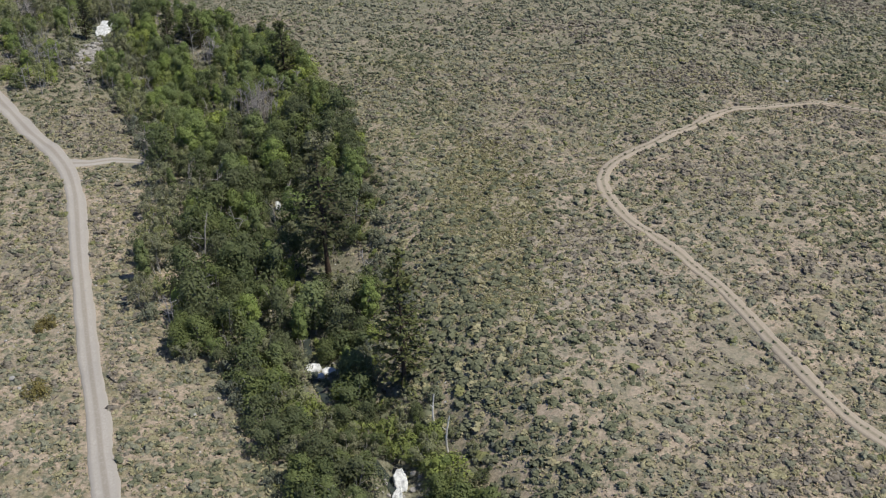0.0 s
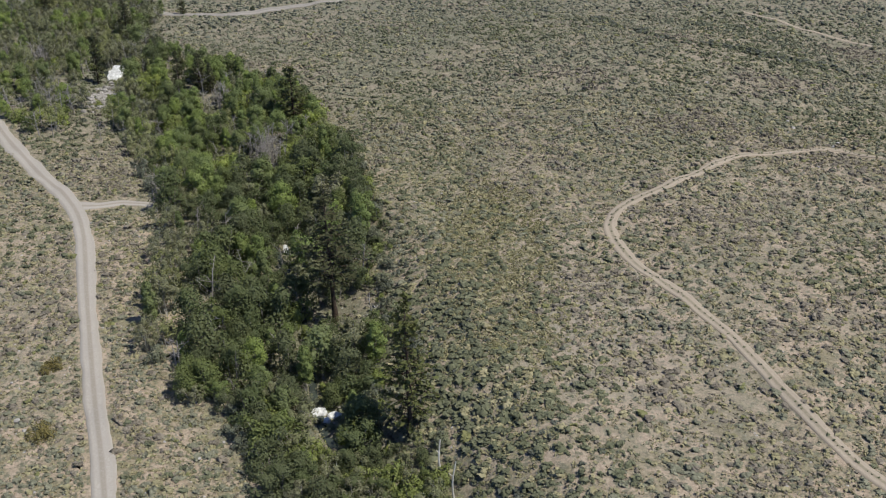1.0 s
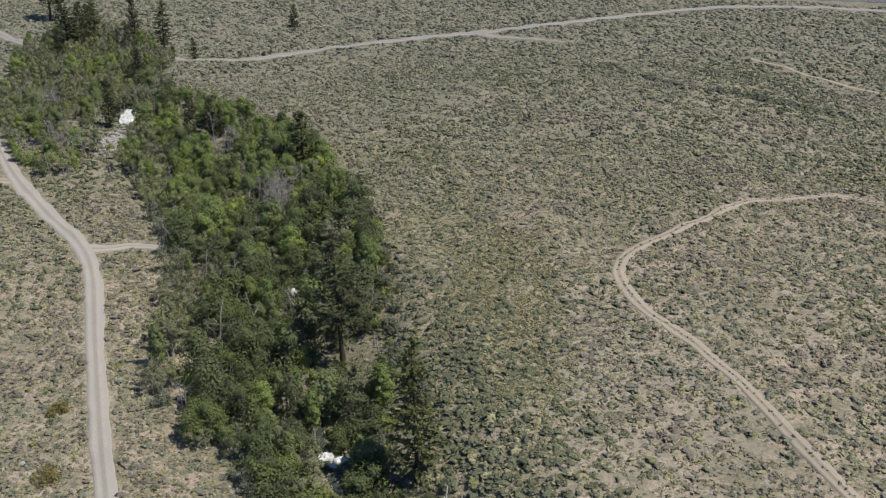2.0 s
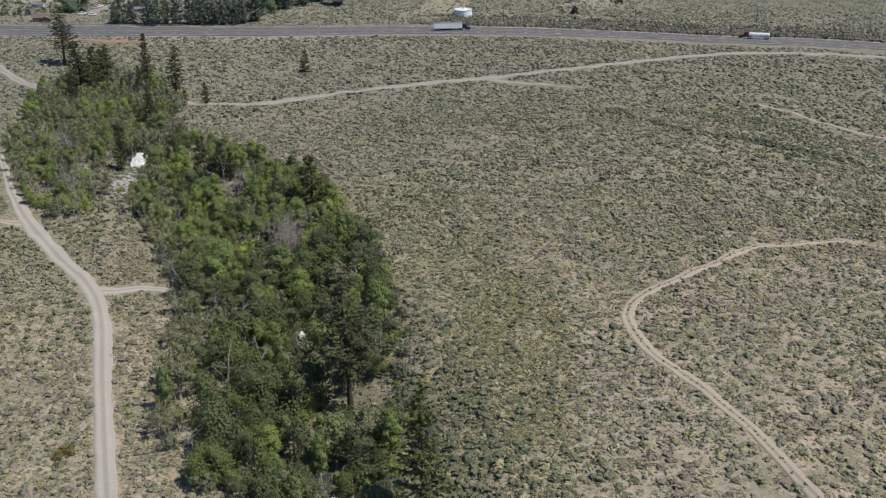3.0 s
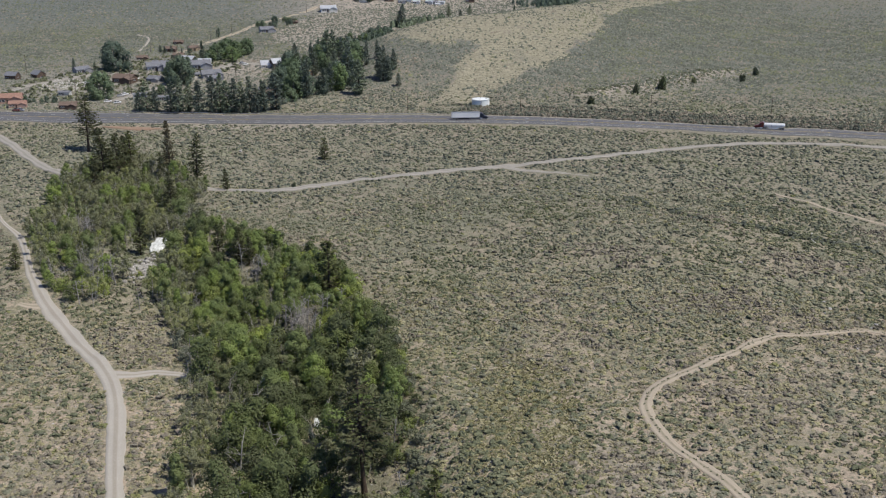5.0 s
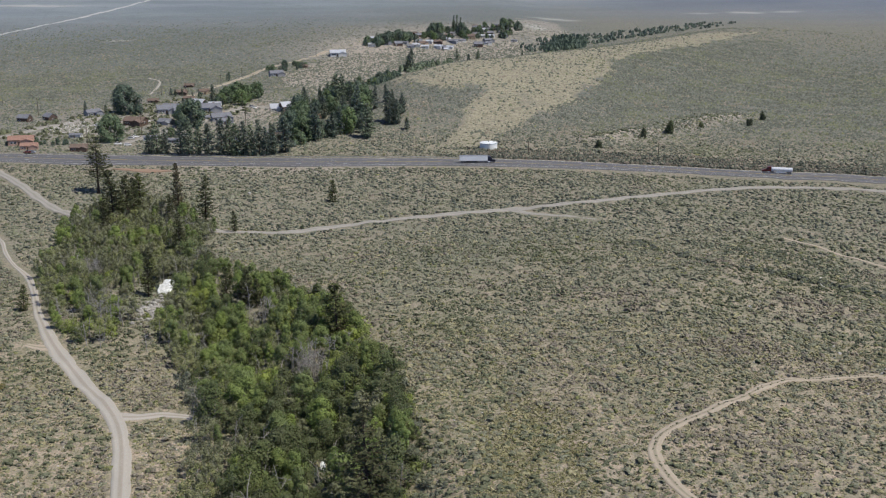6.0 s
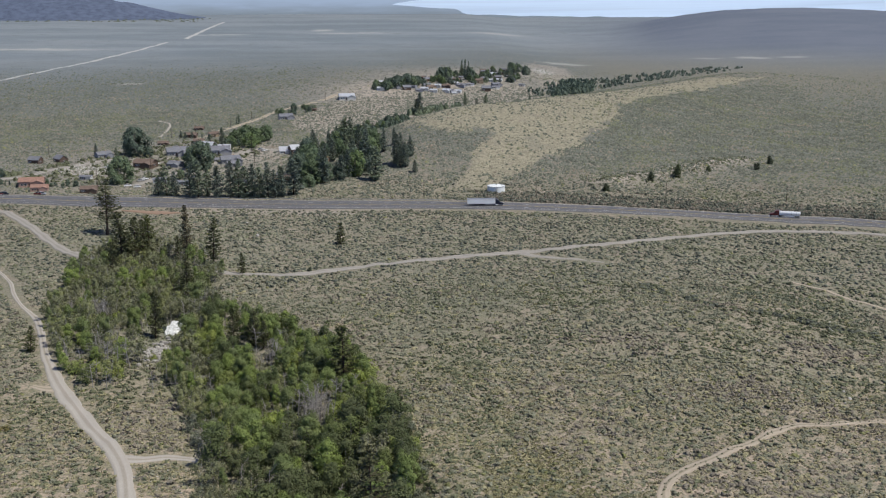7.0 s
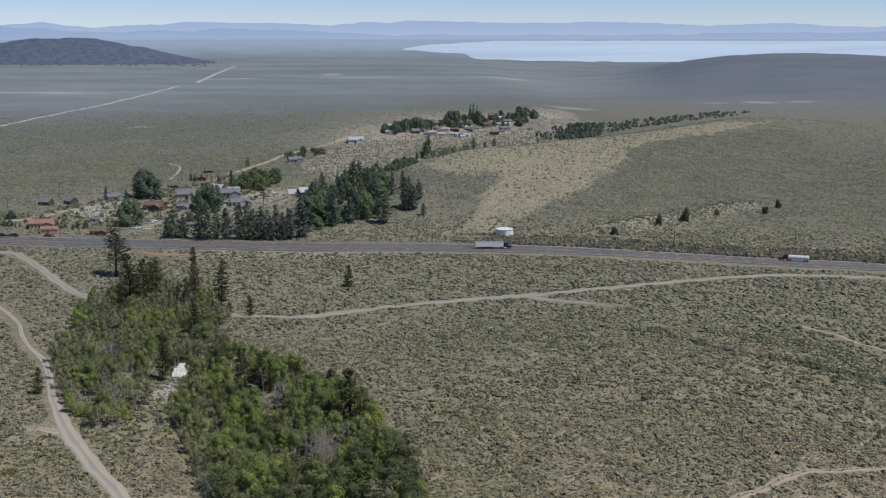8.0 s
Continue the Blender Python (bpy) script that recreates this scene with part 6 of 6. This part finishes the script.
wood("far_wood", "dark green wood behind the tan ridge", [(120, 1235), (190, 1300), (300, 1450), (460, 1640), (500, 1700), (440, 1690), (280, 1520), (170, 1390), (110, 1310)], 330, 2.0, 4.6, NEEDLES_FAR, 2.6, 57)
wood("far_wood", "dark green wood behind the tan ridge", [(137.0, 1219.8), (188.4, 1265.4), (208.4, 1391.9), (156.6, 1345.7)], 150, 4, 8, COTTONWOOD_HAZED, 2.6, 61)
wood("silver_willows", "pale silvery willows beside the village street", [(-294.7, 686.9), (-278.6, 696.7), (-283.6, 709.9), (-303.9, 709.1)], 26, 2.5, 5, LEAVES_SILVER, 1.8, 64)
wood("far_wood", "dark trees in the dip below the bluff", [(-25.7, 1027.9), (27.1, 1089.8), (29.7, 1145.2), (-26.9, 1075.5)], 60, 3, 6.5, NEEDLES_FAR, 2.4, 65)
rub = np.array([(-255.4, 701.5), (-219.7, 704.2), (-233.4, 743.1), (-259.1, 723.5)])
rp = np.random.RandomState(66).uniform(rub.min(0), rub.max(0), (420, 2))
scatter("terrace_rubble", "pale rubble on the terraced slope below the street", ROCK, rp, np.random.RandomState(67).uniform(0.8, 2.4, 420), FORMS_LAST, 66, "rubble")
wood("far_wood", "low green trees beside the bluff", [(-84.3, 840.1), (-61.7, 844.4), (-21.0, 987.9), (-30.3, 1032.6), (-65.5, 932.9), (-93.4, 883.9)], 70, 3, 6, COTTONWOOD_HAZED, 2.4, 63)


# ---- houses ----
def gable(w, d, h, rise, over=0.5, thick=0.22):
    """Walls with gable ends, and a two-sided roof of real thickness. The ridge runs along x."""
    bm = bmesh.new()
    v = [bm.verts.new(p) for p in ((-w / 2, -d / 2, -1), (w / 2, -d / 2, -1), (w / 2, d / 2, -1), (-w / 2, d / 2, -1), (-w / 2, -d / 2, h), (w / 2, -d / 2, h), (w / 2, d / 2, h), (-w / 2, d / 2, h), (-w / 2, 0, h + rise), (w / 2, 0, h + rise))]
    for f in ((0, 1, 5, 4), (1, 2, 6, 9, 5), (2, 3, 7, 6), (3, 0, 4, 8, 7), (3, 2, 1, 0), (4, 5, 9, 8), (6, 7, 8, 9)):
        bm.faces.new([v[k] for k in f])
    roof = bmesh.new()
    k = rise / (d / 2)
    lo, y0 = h - over * k, d / 2 + over
    x0 = w / 2 + over
    pts = [(-y0, lo + 0.03), (0, h + rise + 0.03), (y0, lo + 0.03), (y0, lo + thick), (0, h + rise + thick), (-y0, lo + thick)]
    a = [roof.verts.new((-x0, y, z)) for y, z in pts]
    b = [roof.verts.new((x0, y, z)) for y, z in pts]
    for i in range(6):
        j = (i + 1) % 6
        roof.faces.new((a[i], a[j], b[j], b[i]))
    for r in (a, b):
        roof.faces.new((r[0], r[1], r[4], r[5]))
        roof.faces.new((r[1], r[2], r[3], r[4]))
    bmesh.ops.recalc_face_normals(roof, faces=roof.faces)
    bmesh.ops.recalc_face_normals(bm, faces=bm.faces)
    return bm, roof


def house(w, d, h, rise, wall, roof_mat, label, wing=True, chimney=True, tall=False):
    """A dwelling: walls, gabled roof, a lower wing, door, framed windows, chimney."""
    ob = tagged(new("house"), label, "house")
    bm, roof = gable(w, d, h, rise)
    part("wall", bm, wall, ob)
    part("roof", roof, roof_mat, ob)
    if wing:
        bm, roof = gable(w * 0.45, d * 0.8, h * 0.85, rise * 0.75)
        m = pose(w * 0.28, -d * 0.55, 0, 0, 0, 90)
        bm.transform(m)
        roof.transform(m)
        part("wing_wall", bm, wall, ob)
        part("wing_roof", roof, roof_mat, ob)
    part("door", box(1.0, 0.08, 2.05, (-w * 0.06, -d / 2 - 0.04, 0.1), 0.02), WALL_BROWN, ob, "dark brown door")
    spots = [(-w * 0.36, -d / 2), (-w * 0.22, -d / 2), (-w * 0.3, d / 2), (w * 0.05, d / 2), (w * 0.34, d / 2)]
    for x, y in spots:
        s = -1 if y < 0 else 1
        frame_ob = part("window", box(1.5, 0.10, 1.2, (x, y + s * 0.04, 1.0)), PAINT_WHITE, ob, "white window frame")
        part("pane", box(1.3, 0.06, 1.0, (x, y + s * 0.08, 1.1)), GLASS, frame_ob, "dark window pane")
    for s in (-1, 1):
        frame_ob = part("window", box(0.10, 1.4, 1.2, (s * (w / 2 + 0.04), 0, 1.0 if not tall else 3.4)), PAINT_WHITE, ob, "white window frame")
        part("pane", box(0.06, 1.2, 1.0, (s * (w / 2 + 0.08), 0, 1.1 if not tall else 3.5)), GLASS, frame_ob, "dark window pane")
    if chimney:
        part("chimney", box(0.7, 0.7, 1.6, (w * 0.2, d * 0.15, h + rise * 0.5), 0.04), WALL_ROSE, ob, "brick-red chimney")
    return ob


HOUSES = [house(11, 8, 3.8, 2.8, WALL_BROWN, ROOF_GREY, "brown timber house with a dark blue-grey roof", False, False),
          house(11, 8, 3.2, 2.3, WALL_BROWN, ROOF_METAL, "brown timber house with a pale metal roof", False),
          house(14, 9, 3.4, 1.8, WALL_ROSE, ROOF_TILE, "rose-coloured building with a terracotta roof", True, False),
          house(13, 9, 3.2, 2.2, WALL_GREY, ROOF_GREY, "grey house with a grey shingle roof"),
          house(12, 8, 3.0, 1.9, WALL_WHITE, ROOF_METAL, "white house with a bright metal roof"),
          house(14, 9, 3.2, 2.2, WALL_BROWN, ROOF_BROWN, "brown house with a brown shingle roof"),
          house(12, 8, 4.2, 2.0, WALL_TAN, ROOF_BROWN, "tan house with a brown roof", True, True, True),
          house(10, 5, 2.8, 0.9, WALL_WHITE, ROOF_GREY, "low pale mobile home with a grey roof", False, False)]
rng = np.random.RandomState(31)
HOMES = [(0, -287.8, 749.1, 9.0, -14), (0, -272.5, 757.0, 9.5, -42), (2, -257.0, 659.7, 15.5, 12), (2, -246.2, 643.3, 10.6, 12), (3, -247.0, 774.8, 11.1, 40), (5, -204.8, 735.0, 15.0, -15),
         (5, -213.4, 637.1, 10.5, 5), (3, -195.9, 789.8, 15.1, 20), (3, -184.2, 737.1, 10.4, -20), (5, -219.4, 842.7, 9.0, 10), (3, -164.2, 793.0, 15.9, 15), (3, -143.4, 736.8, 9.5, 30),
         (6, -164.8, 838.2, 7.0, -10)]
HOMES += [(1, -103.6, 790.1, 13.9, 25), (4, -114.1, 792.7, 8.3, 10), (2, -81.4, 728.8, 9.6, 30), (5, -98.6, 672.4, 11.2, 0), (3, -144.4, 1015.7, 13.4, 20),
         (5, -126.6, 1089.3, 8.9, 0), (4, -99.8, 1193.9, 17.6, 10), (6, -191.6, 846.7, 8.5, 0), (3, -157.9, 758.8, 7.2, 10), (5, -207.2, 888.0, 10.4, 0), (7, -161.0, 661.4, 8.2, 0)]
HOMES += [(3, -194.7, 799.3, 13, -10), (3, -183.6, 784.8, 12, 20), (1, -179.6, 826.9, 11, -20), (5, -211.4, 938.9, 9, 0), (3, -101.5, 1202.9, 13, 10), (3, -147.7, 749.7, 14, 20),
          (4, -165.8, 821.0, 10, 0), (4, -116.3, 806.4, 9, 10), (2, -82.1, 742.8, 13, -25), (7, -100.8, 687.5, 9, 5), (7, -124.0, 665.5, 8, 0), (5, -150.6, 874.7, 8, 10),
          (7, -176.6, 664.1, 9, 10), (6, -188.5, 890.0, 9, 30), (3, -232.1, 808.3, 8, 0), (7, -220.3, 728.6, 7, 20), (7, -230.1, 682.6, 8, -5)]
far_xy = np.array([(-24.9, 1276.8), (-9.8, 1290.1), (4.1, 1291.1), (14.5, 1291.4), (33.5, 1299.5), (43.6, 1306.6), (55.7, 1326.7), (82.5, 1344.7), (97.4, 1351.5), (108.8, 1386.3), (71.9, 1394.2), (49.8, 1406.3),
                   (94.5, 1453.0), (112.8, 1489.3), (67.5, 1462.3), (22.4, 1345.4), (-3.0, 1343.9), (-63.7, 1255.0), (-47.2, 1267.4), (-33.5, 1264.3)])
more = rng.uniform(far_xy.min(0), far_xy.max(0), (400, 2))
gap = np.hypot(*(more[:, None] - far_xy[None]).transpose(2, 0, 1)).min(1)
far_xy = np.vstack([far_xy, more[(gap > 11) & (gap < 32)][:46]])
for k, (x, y) in enumerate(far_xy):
    HOMES.append(((3, 7, 4, 5, 3, 7, 6, 4, 3, 0)[k % 10], x, y, rng.uniform(7, 11), rng.uniform(-30, 30)))
first = {}
for kind, x, y, w, turn in HOMES:
    s = w / (11, 11, 14, 13, 12, 14, 12, 10)[kind] * 0.95
    m = pose(x, y, float(height(x, y)), 0, 0, turn) @ Matrix.Diagonal((s, s, s, 1))
    HOUSES[kind]["group"] = "village houses"
    if kind in first:
        copy_thing(HOUSES[kind], m)
    else:
        first[kind] = m
for kind, m in first.items():
    HOUSES[kind].matrix_basis = m


# ---- vehicles ----
def wheel(name, parent, x, y, r, wide):
    tyre = part(name, drum(r, wide, pose(x, y, r, 90, 0, 0), 18, edge=0.04), RUBBER, parent)
    part("rim", drum(r * 0.55, wide + 0.03, pose(x, y, r, 90, 0, 0), 12), GALV, tyre, "bright metal rim")


def loft(sections, bm=None):
    """A hull through closed outlines (lists of points with equal counts), ends capped."""
    bm = bm or bmesh.new()
    rings = [[bm.verts.new(p) for p in s] for s in sections]
    for a, b in zip(rings[:-1], rings[1:]):
        for i in range(len(a)):
            bm.faces.new((a[i], a[(i + 1) % len(a)], b[(i + 1) % len(a)], b[i]))
    bm.faces.new(rings[0])
    bm.faces.new(rings[-1])
    bmesh.ops.recalc_face_normals(bm, faces=bm.faces)
    return bm


def tractor(ob, x0, paint, long=6.8):
    """The towing part of a lorry; its rear at x0, nose towards +x."""
    def section(x, w, z0, z1, tuck=0.12):
        return [(x, -w, z0), (x, w, z0), (x, w, z1 - tuck), (x, w - tuck, z1), (x, -w + tuck, z1), (x, -w, z1 - tuck)]
    part("chassis", box(long, 1.0, 0.35, (x0 + long / 2, 0, 0.65), 0.03), PAINT_BLACK, ob)
    cab = part("cab", loft([section(x0 + 1.6, 1.22, 0.95, 3.75), section(x0 + 3.3, 1.22, 0.95, 3.6), section(x0 + 3.9, 1.2, 0.95, 2.95), section(x0 + 4.35, 1.15, 0.95, 2.1)]), paint, ob)
    part("hood", loft([section(x0 + 4.3, 1.05, 0.7, 2.05), section(x0 + 5.8, 0.98, 0.65, 1.85), section(x0 + 6.4, 0.9, 0.6, 1.55)]), paint, ob)
    part("windscreen", loft([[(x0 + 3.93, -1.0, 2.75), (x0 + 3.93, 1.0, 2.75), (x0 + 4.4, 1.0, 2.1), (x0 + 4.4, -1.0, 2.1)], [(x0 + 3.88, -1.0, 2.72), (x0 + 3.88, 1.0, 2.72), (x0 + 4.33, 1.0, 2.08), (x0 + 4.33, -1.0, 2.08)]]), GLASS, cab)
    for s in (-1, 1):
        part("side_window", box(0.8, 0.05, 0.7, (x0 + 3.5, s * 1.22, 2.05)), GLASS, cab)
        part("exhaust_stack", drum(0.09, 2.6, pose(x0 + 1.45, s * 1.0, 2.6), 10), STEEL, ob)
        part("fuel_tank", drum(0.33, 1.4, pose(x0 + 2.6, s * 0.95, 0.62, 0, 90, 0), 14, edge=0.04), STEEL, ob)
        part("headlight", box(0.12, 0.3, 0.2, (x0 + 6.25, s * 0.72, 1.0), 0.02), PAINT_WHITE, ob)
        part("mirror", box(0.12, 0.2, 0.55, (x0 + 4.3, s * 1.4, 2.05), 0.02), PAINT_BLACK, ob)
        for x in (x0 + 0.6, x0 + 1.9, x0 + 5.5):
            wheel("wheel", ob, x, s * 0.95, 0.5, 0.3 if x > x0 + 3 else 0.55)
    part("bumper", box(0.25, 2.3, 0.4, (x0 + 6.45, 0, 0.4), 0.05), STEEL, ob)


def box_lorry():
    ob = tagged(new("semi_truck"), "white box trailer towed by a dark blue truck", "truck")
    trailer = part("trailer", box(16.0, 2.6, 2.85, (-2.3, 0, 1.2), 0.06), PAINT_WHITE, ob, "long white box trailer")
    part("roof_rail", box(16.02, 2.64, 0.12, (-2.3, 0, 3.98), 0.02), GALV, trailer)
    part("sill_rail", box(15.9, 2.64, 0.16, (-2.3, 0, 1.12), 0.02), GALV, trailer)
    for s in (-0.66, 0.66):
        part("rear_door", box(0.06, 1.24, 2.6, (-10.32, s, 1.3), 0.015), PAINT_WHITE, trailer)
    part("side_skirt", box(6.5, 0.05, 0.75, (-3.5, -1.25, 0.4), 0.01), PAINT_BLACK, trailer)
    part("side_skirt", box(6.5, 0.05, 0.75, (-3.5, 1.25, 0.4), 0.01), PAINT_BLACK, trailer)
    for s in (-1, 1):
        for x in (-8.9, -7.6):
            wheel("trailer_wheel", ob, x, s * 0.97, 0.5, 0.55)
        part("landing_leg", box(0.14, 0.14, 0.95, (2.6, s * 0.8, 0.25)), GALV, ob)
    tractor(ob, 3.9, PAINT_NAVY)
    return ob


def tank_lorry():
    ob = tagged(new("tanker_truck"), "silver tank trailer towed by a dark red truck", "truck")
    rings = []
    for x, r in ((-7.6, 0.55), (-7.45, 0.9), (-7.2, 1.08), (3.0, 1.08), (3.25, 0.9), (3.4, 0.55)):
        rings.append([(x, 1.12 * r * math.cos(a), 2.25 + r * math.sin(a)) for a in np.linspace(0, 2 * math.pi, 20, endpoint=False)])
    tank = part("tank", loft(rings), STEEL, ob, "polished rounded steel tank")
    for x in (-5.5, -3.0, -0.5, 2.0):
        part("tank_band", drum(1.115, 0.08, pose(x, 0, 2.25, 0, 90, 0) @ Matrix.Diagonal((1, 1.12, 1, 1)), 24), GALV, tank)
        part("hatch", drum(0.28, 0.16, pose(x + 0.9, 0, 3.38), 14), GALV, tank)
    part("tank_frame", box(10.6, 1.1, 0.35, (-2.1, 0, 0.95), 0.03), PAINT_WHITE, ob)
    part("side_guard", box(5.0, 0.06, 0.5, (-1.5, -1.15, 0.55), 0.01), PAINT_WHITE, ob)
    part("side_guard", box(5.0, 0.06, 0.5, (-1.5, 1.15, 0.55), 0.01), PAINT_WHITE, ob)
    for s in (-1, 1):
        for x in (-6.6, -5.3):
            wheel("trailer_wheel", ob, x, s * 0.97, 0.5, 0.55)
    tractor(ob, 1.9, PAINT_RED)
    return ob


def on_highway(ob, x, y, share_note, turn):
    ob.matrix_basis = pose(x, y, float(height(x, y)) + 0.40, 0, 0, turn)


lorry = box_lorry()
on_highway(lorry, 29.0, 590.3, 0, 1)
tanker = tank_lorry()
on_highway(tanker, 190.8, 555.1, 0, 163)


def car(paint, label, tall=0.0, bed=False):
    """A parked car or pickup."""
    ob = tagged(new("pickup_truck" if bed else "car"), label, "pickup" if bed else "car")

    def sec(x, w, z0, z1):
        return [(x, -w, z0), (x, w, z0), (x, w, z1 - 0.1), (x, w - 0.1, z1), (x, -w + 0.1, z1), (x, -w, z1 - 0.1)]
    body = part("body", loft([sec(-2.3, 0.8, 0.4, 0.9), sec(-2.1, 0.9, 0.3, 1.0 + tall * 0.3), sec(0.8, 0.9, 0.3, 1.02 + tall * 0.3), sec(2.0, 0.88, 0.3, 0.88 + tall * 0.3), sec(2.25, 0.75, 0.4, 0.75)]), paint, ob)
    back = -0.3 if bed else -1.9
    cabin = part("cabin", loft([sec(back, 0.78, 0.95, 1.0 + tall * 0.3), sec(back + 0.4, 0.74, 0.95, 1.5 + tall), sec(0.5, 0.74, 0.95, 1.5 + tall), sec(1.2, 0.78, 0.95, 1.0 + tall * 0.3)]), GLASS, ob, "dark glazed cabin")
    part("roof_panel", box(0.5 - back - 0.3, 1.3, 0.05, ((back + 0.9) / 2, 0, 1.49 + tall), 0.02), paint, cabin)
    for s in (-1, 1):
        for x in (-1.4, 1.4):
            wheel("wheel", ob, x, s * 0.78, 0.34, 0.22)
        part("headlight", box(0.06, 0.3, 0.12, (2.22, s * 0.55, 0.62)), PAINT_WHITE, body)
        part("tail_light", box(0.06, 0.2, 0.14, (-2.28, s * 0.65, 0.68)), PAINT_RED, body)
    return ob


CARS = [car(PAINT_WHITE, "white car parked in the village"), car(PAINT_RED, "dark red pickup parked beside the highway", 0.3, True), car(PAINT_SILVER, "silver car parked in the village", 0.2), car(PAINT_BLACK, "dark van parked beside the highway", 0.5)]
placed = {}
for k, (x, y), turn in ((1, (-264.2, 626.7), 5), (3, (-261.5, 627.7), 5), (1, (-242.1, 628.4), 175), (2, (-239.6, 629.0), 4), (3, (-268.6, 626.5), 8), (0, (-216.3, 638.3), 20), (3, (-210.4, 635.4), 10), (2, (-213.0, 637.0), 15),
                        (2, (-192.1, 675.4), 30), (0, (-190.1, 679.1), 30), (0, (-199.4, 745.1), 60), (0, (-132.1, 806.2), 40), (2, (-135.9, 813.8), 40), (0, (-229.8, 728.4), 0), (0, (-187.1, 649.4), 10), (0, (-194.4, 653.8), 20),
                        (0, (-158.7, 685.3), 20), (0, (-88.4, 719.8), 20)):
    m = pose(x, y, float(height(x, y)) + 0.15, 0, 0, turn)
    CARS[k]["group"] = "parked vehicles"
    if k in placed:
        copy_thing(CARS[k], m)
    else:
        placed[k] = m
for k, m in placed.items():
    CARS[k].matrix_basis = m


# ---- water tank, poles, guardrail ----
def water_tank(x, y, wide):
    ob = tagged(new("water_tank"), "squat round white steel water tank on the slope", "water tank")
    r, h = wide / 2, wide * 0.36
    shell = part("shell", drum(r, h + 1, pose(0, 0, h / 2 - 0.5), 48), PAINT_TANK, ob)
    part("roof", drum(r + 0.12, 0.6, pose(0, 0, h + 0.28), 48, 0.4), PAINT_TANK, ob)
    part("rim", drum(r + 0.16, 0.14, pose(0, 0, h - 0.05), 48), GALV, shell, "grey steel rim")
    part("hatch", box(0.8, 0.8, 0.35, (0.6 * r, 0, h + 0.2), 0.04), GALV, ob)
    part("vent", drum(0.3, 0.5, pose(0, 0, h + 0.75), 14), GALV, ob)
    for s in (-0.22, 0.22):
        part("ladder_rail", box(0.06, 0.06, h + 0.6, (s, -r - 0.18, 0)), GALV, ob)
    for k in range(int(h / 0.3)):
        part("rung", box(0.44, 0.04, 0.04, (0, -r - 0.18, 0.3 + 0.3 * k)), GALV, ob)
    ob.matrix_basis = pose(x, y, float(height(x, y)))


water_tank(37.9, 635.5, 10.9)


def power_pole(h):
    ob = tagged(new("power_pole"), "dark wooden power pole with a crossarm", "power pole", "power poles")
    part("pole", drum(0.19, h + 1, pose(0, 0, h / 2 - 0.5), 8, 0.12), POLE_WOOD, ob)
    arm = part("crossarm", box(2.6, 0.14, 0.16, (0, 0.15, h - 0.7)), POLE_WOOD, ob)
    for s in (-1.15, 0.4, 1.15):
        part("insulator", drum(0.07, 0.22, pose(s, 0.15, h - 0.44), 8, 0.04), GALV, arm)
    return ob


pole = power_pole(11)
spots = [(-305.5, 724.5, 9.6), (-286.8, 774.0, 13.2), (-186.9, 682.4, 15.5), (-211.9, 648.8, 14.4), (-6.5, 611.8, 10.3), (60.4, 613.4, 8.2), (138.0, 612.8, 9.2), (205.9, 599.7, 9.0), (-126.5, 728.5, 10.9), (-222.0, 880.6, 8.2), (-208.5, 910.3, 7.9),
         (-187.0, 958.5, 8.3), (-177.4, 1015.1, 8.3), (-123.2, 1185.9, 9.0), (-141.3, 803.7, 12.8), (-89.4, 626.5, 6.3)]
for x, y, h in spots[1:]:
    copy_thing(pole, pose(x, y, float(height(x, y)), 0, 0, 10) @ Matrix.Diagonal((1, 1, min(h, 15) / 11, 1)))
pole.matrix_basis = pose(spots[0][0], spots[0][1], float(height(*spots[0][:2])), 0, 0, 10) @ Matrix.Diagonal((1, 1, spots[0][2] / 11, 1))

rail = tagged(new("guardrail"), "low steel guardrail along the highway edge", "guardrail")
line, q = spline([(-228.7, 625.5), (-200.4, 623.2), (-130.0, 614.6), (-61.7, 608.3), (5.3, 605.0), (33.4, 601.3)], 3.8)
Z = height(line[:, 0], line[:, 1]) + 0.25
post_me = bpy.data.meshes.new("post")
bm = box(0.16, 0.2, 0.85, (0, 0, 0), 0.02)
bm.to_mesh(post_me)
bm.free()
post_me.materials.append(POLE_WOOD)
for (x, y), z in zip(line, Z):
    p = piece("post", post_me, rail)
    p.location = (x, y, z)
beam = Heap()
pts = np.c_[line, Z + 0.62] - [0, 0.16, 0]
beam.add(*tube(pts, np.full(len(pts), 0.15), 6))
piece("beam", smooth(beam.mesh("beam", GALV)), rail, "weathered steel beam")

# brush on the pale bluff below the far houses
rng = np.random.RandomState(88)
p = rng.uniform(BLUFF.min(0), BLUFF.max(0), (60000, 2))
p = p[inside(p[:, 0], p[:, 1], BLUFF)][:6000]
scatter("bluff_brush", "dark brush dotted over the pale bluff", SAGE_SHADED, p[:4200], rng.uniform(1.6, 3.8, len(p[:4200])), FORMS_LAST, 340)
scatter("bluff_twigs", "grey brush dotted over the pale bluff", TWIGGY, p[4200:], rng.uniform(1.3, 2.8, len(p[4200:])), FORMS_LAST, 341)
line = spline(BANK, 0.5)[0]
line = line + rng.normal(0, 9, line.shape)
scatter("bank_brush", "dark brush dotted over the pale cut bank", BITTER, line, rng.uniform(1.4, 3.2, len(line)), FORMS_MID, 343)
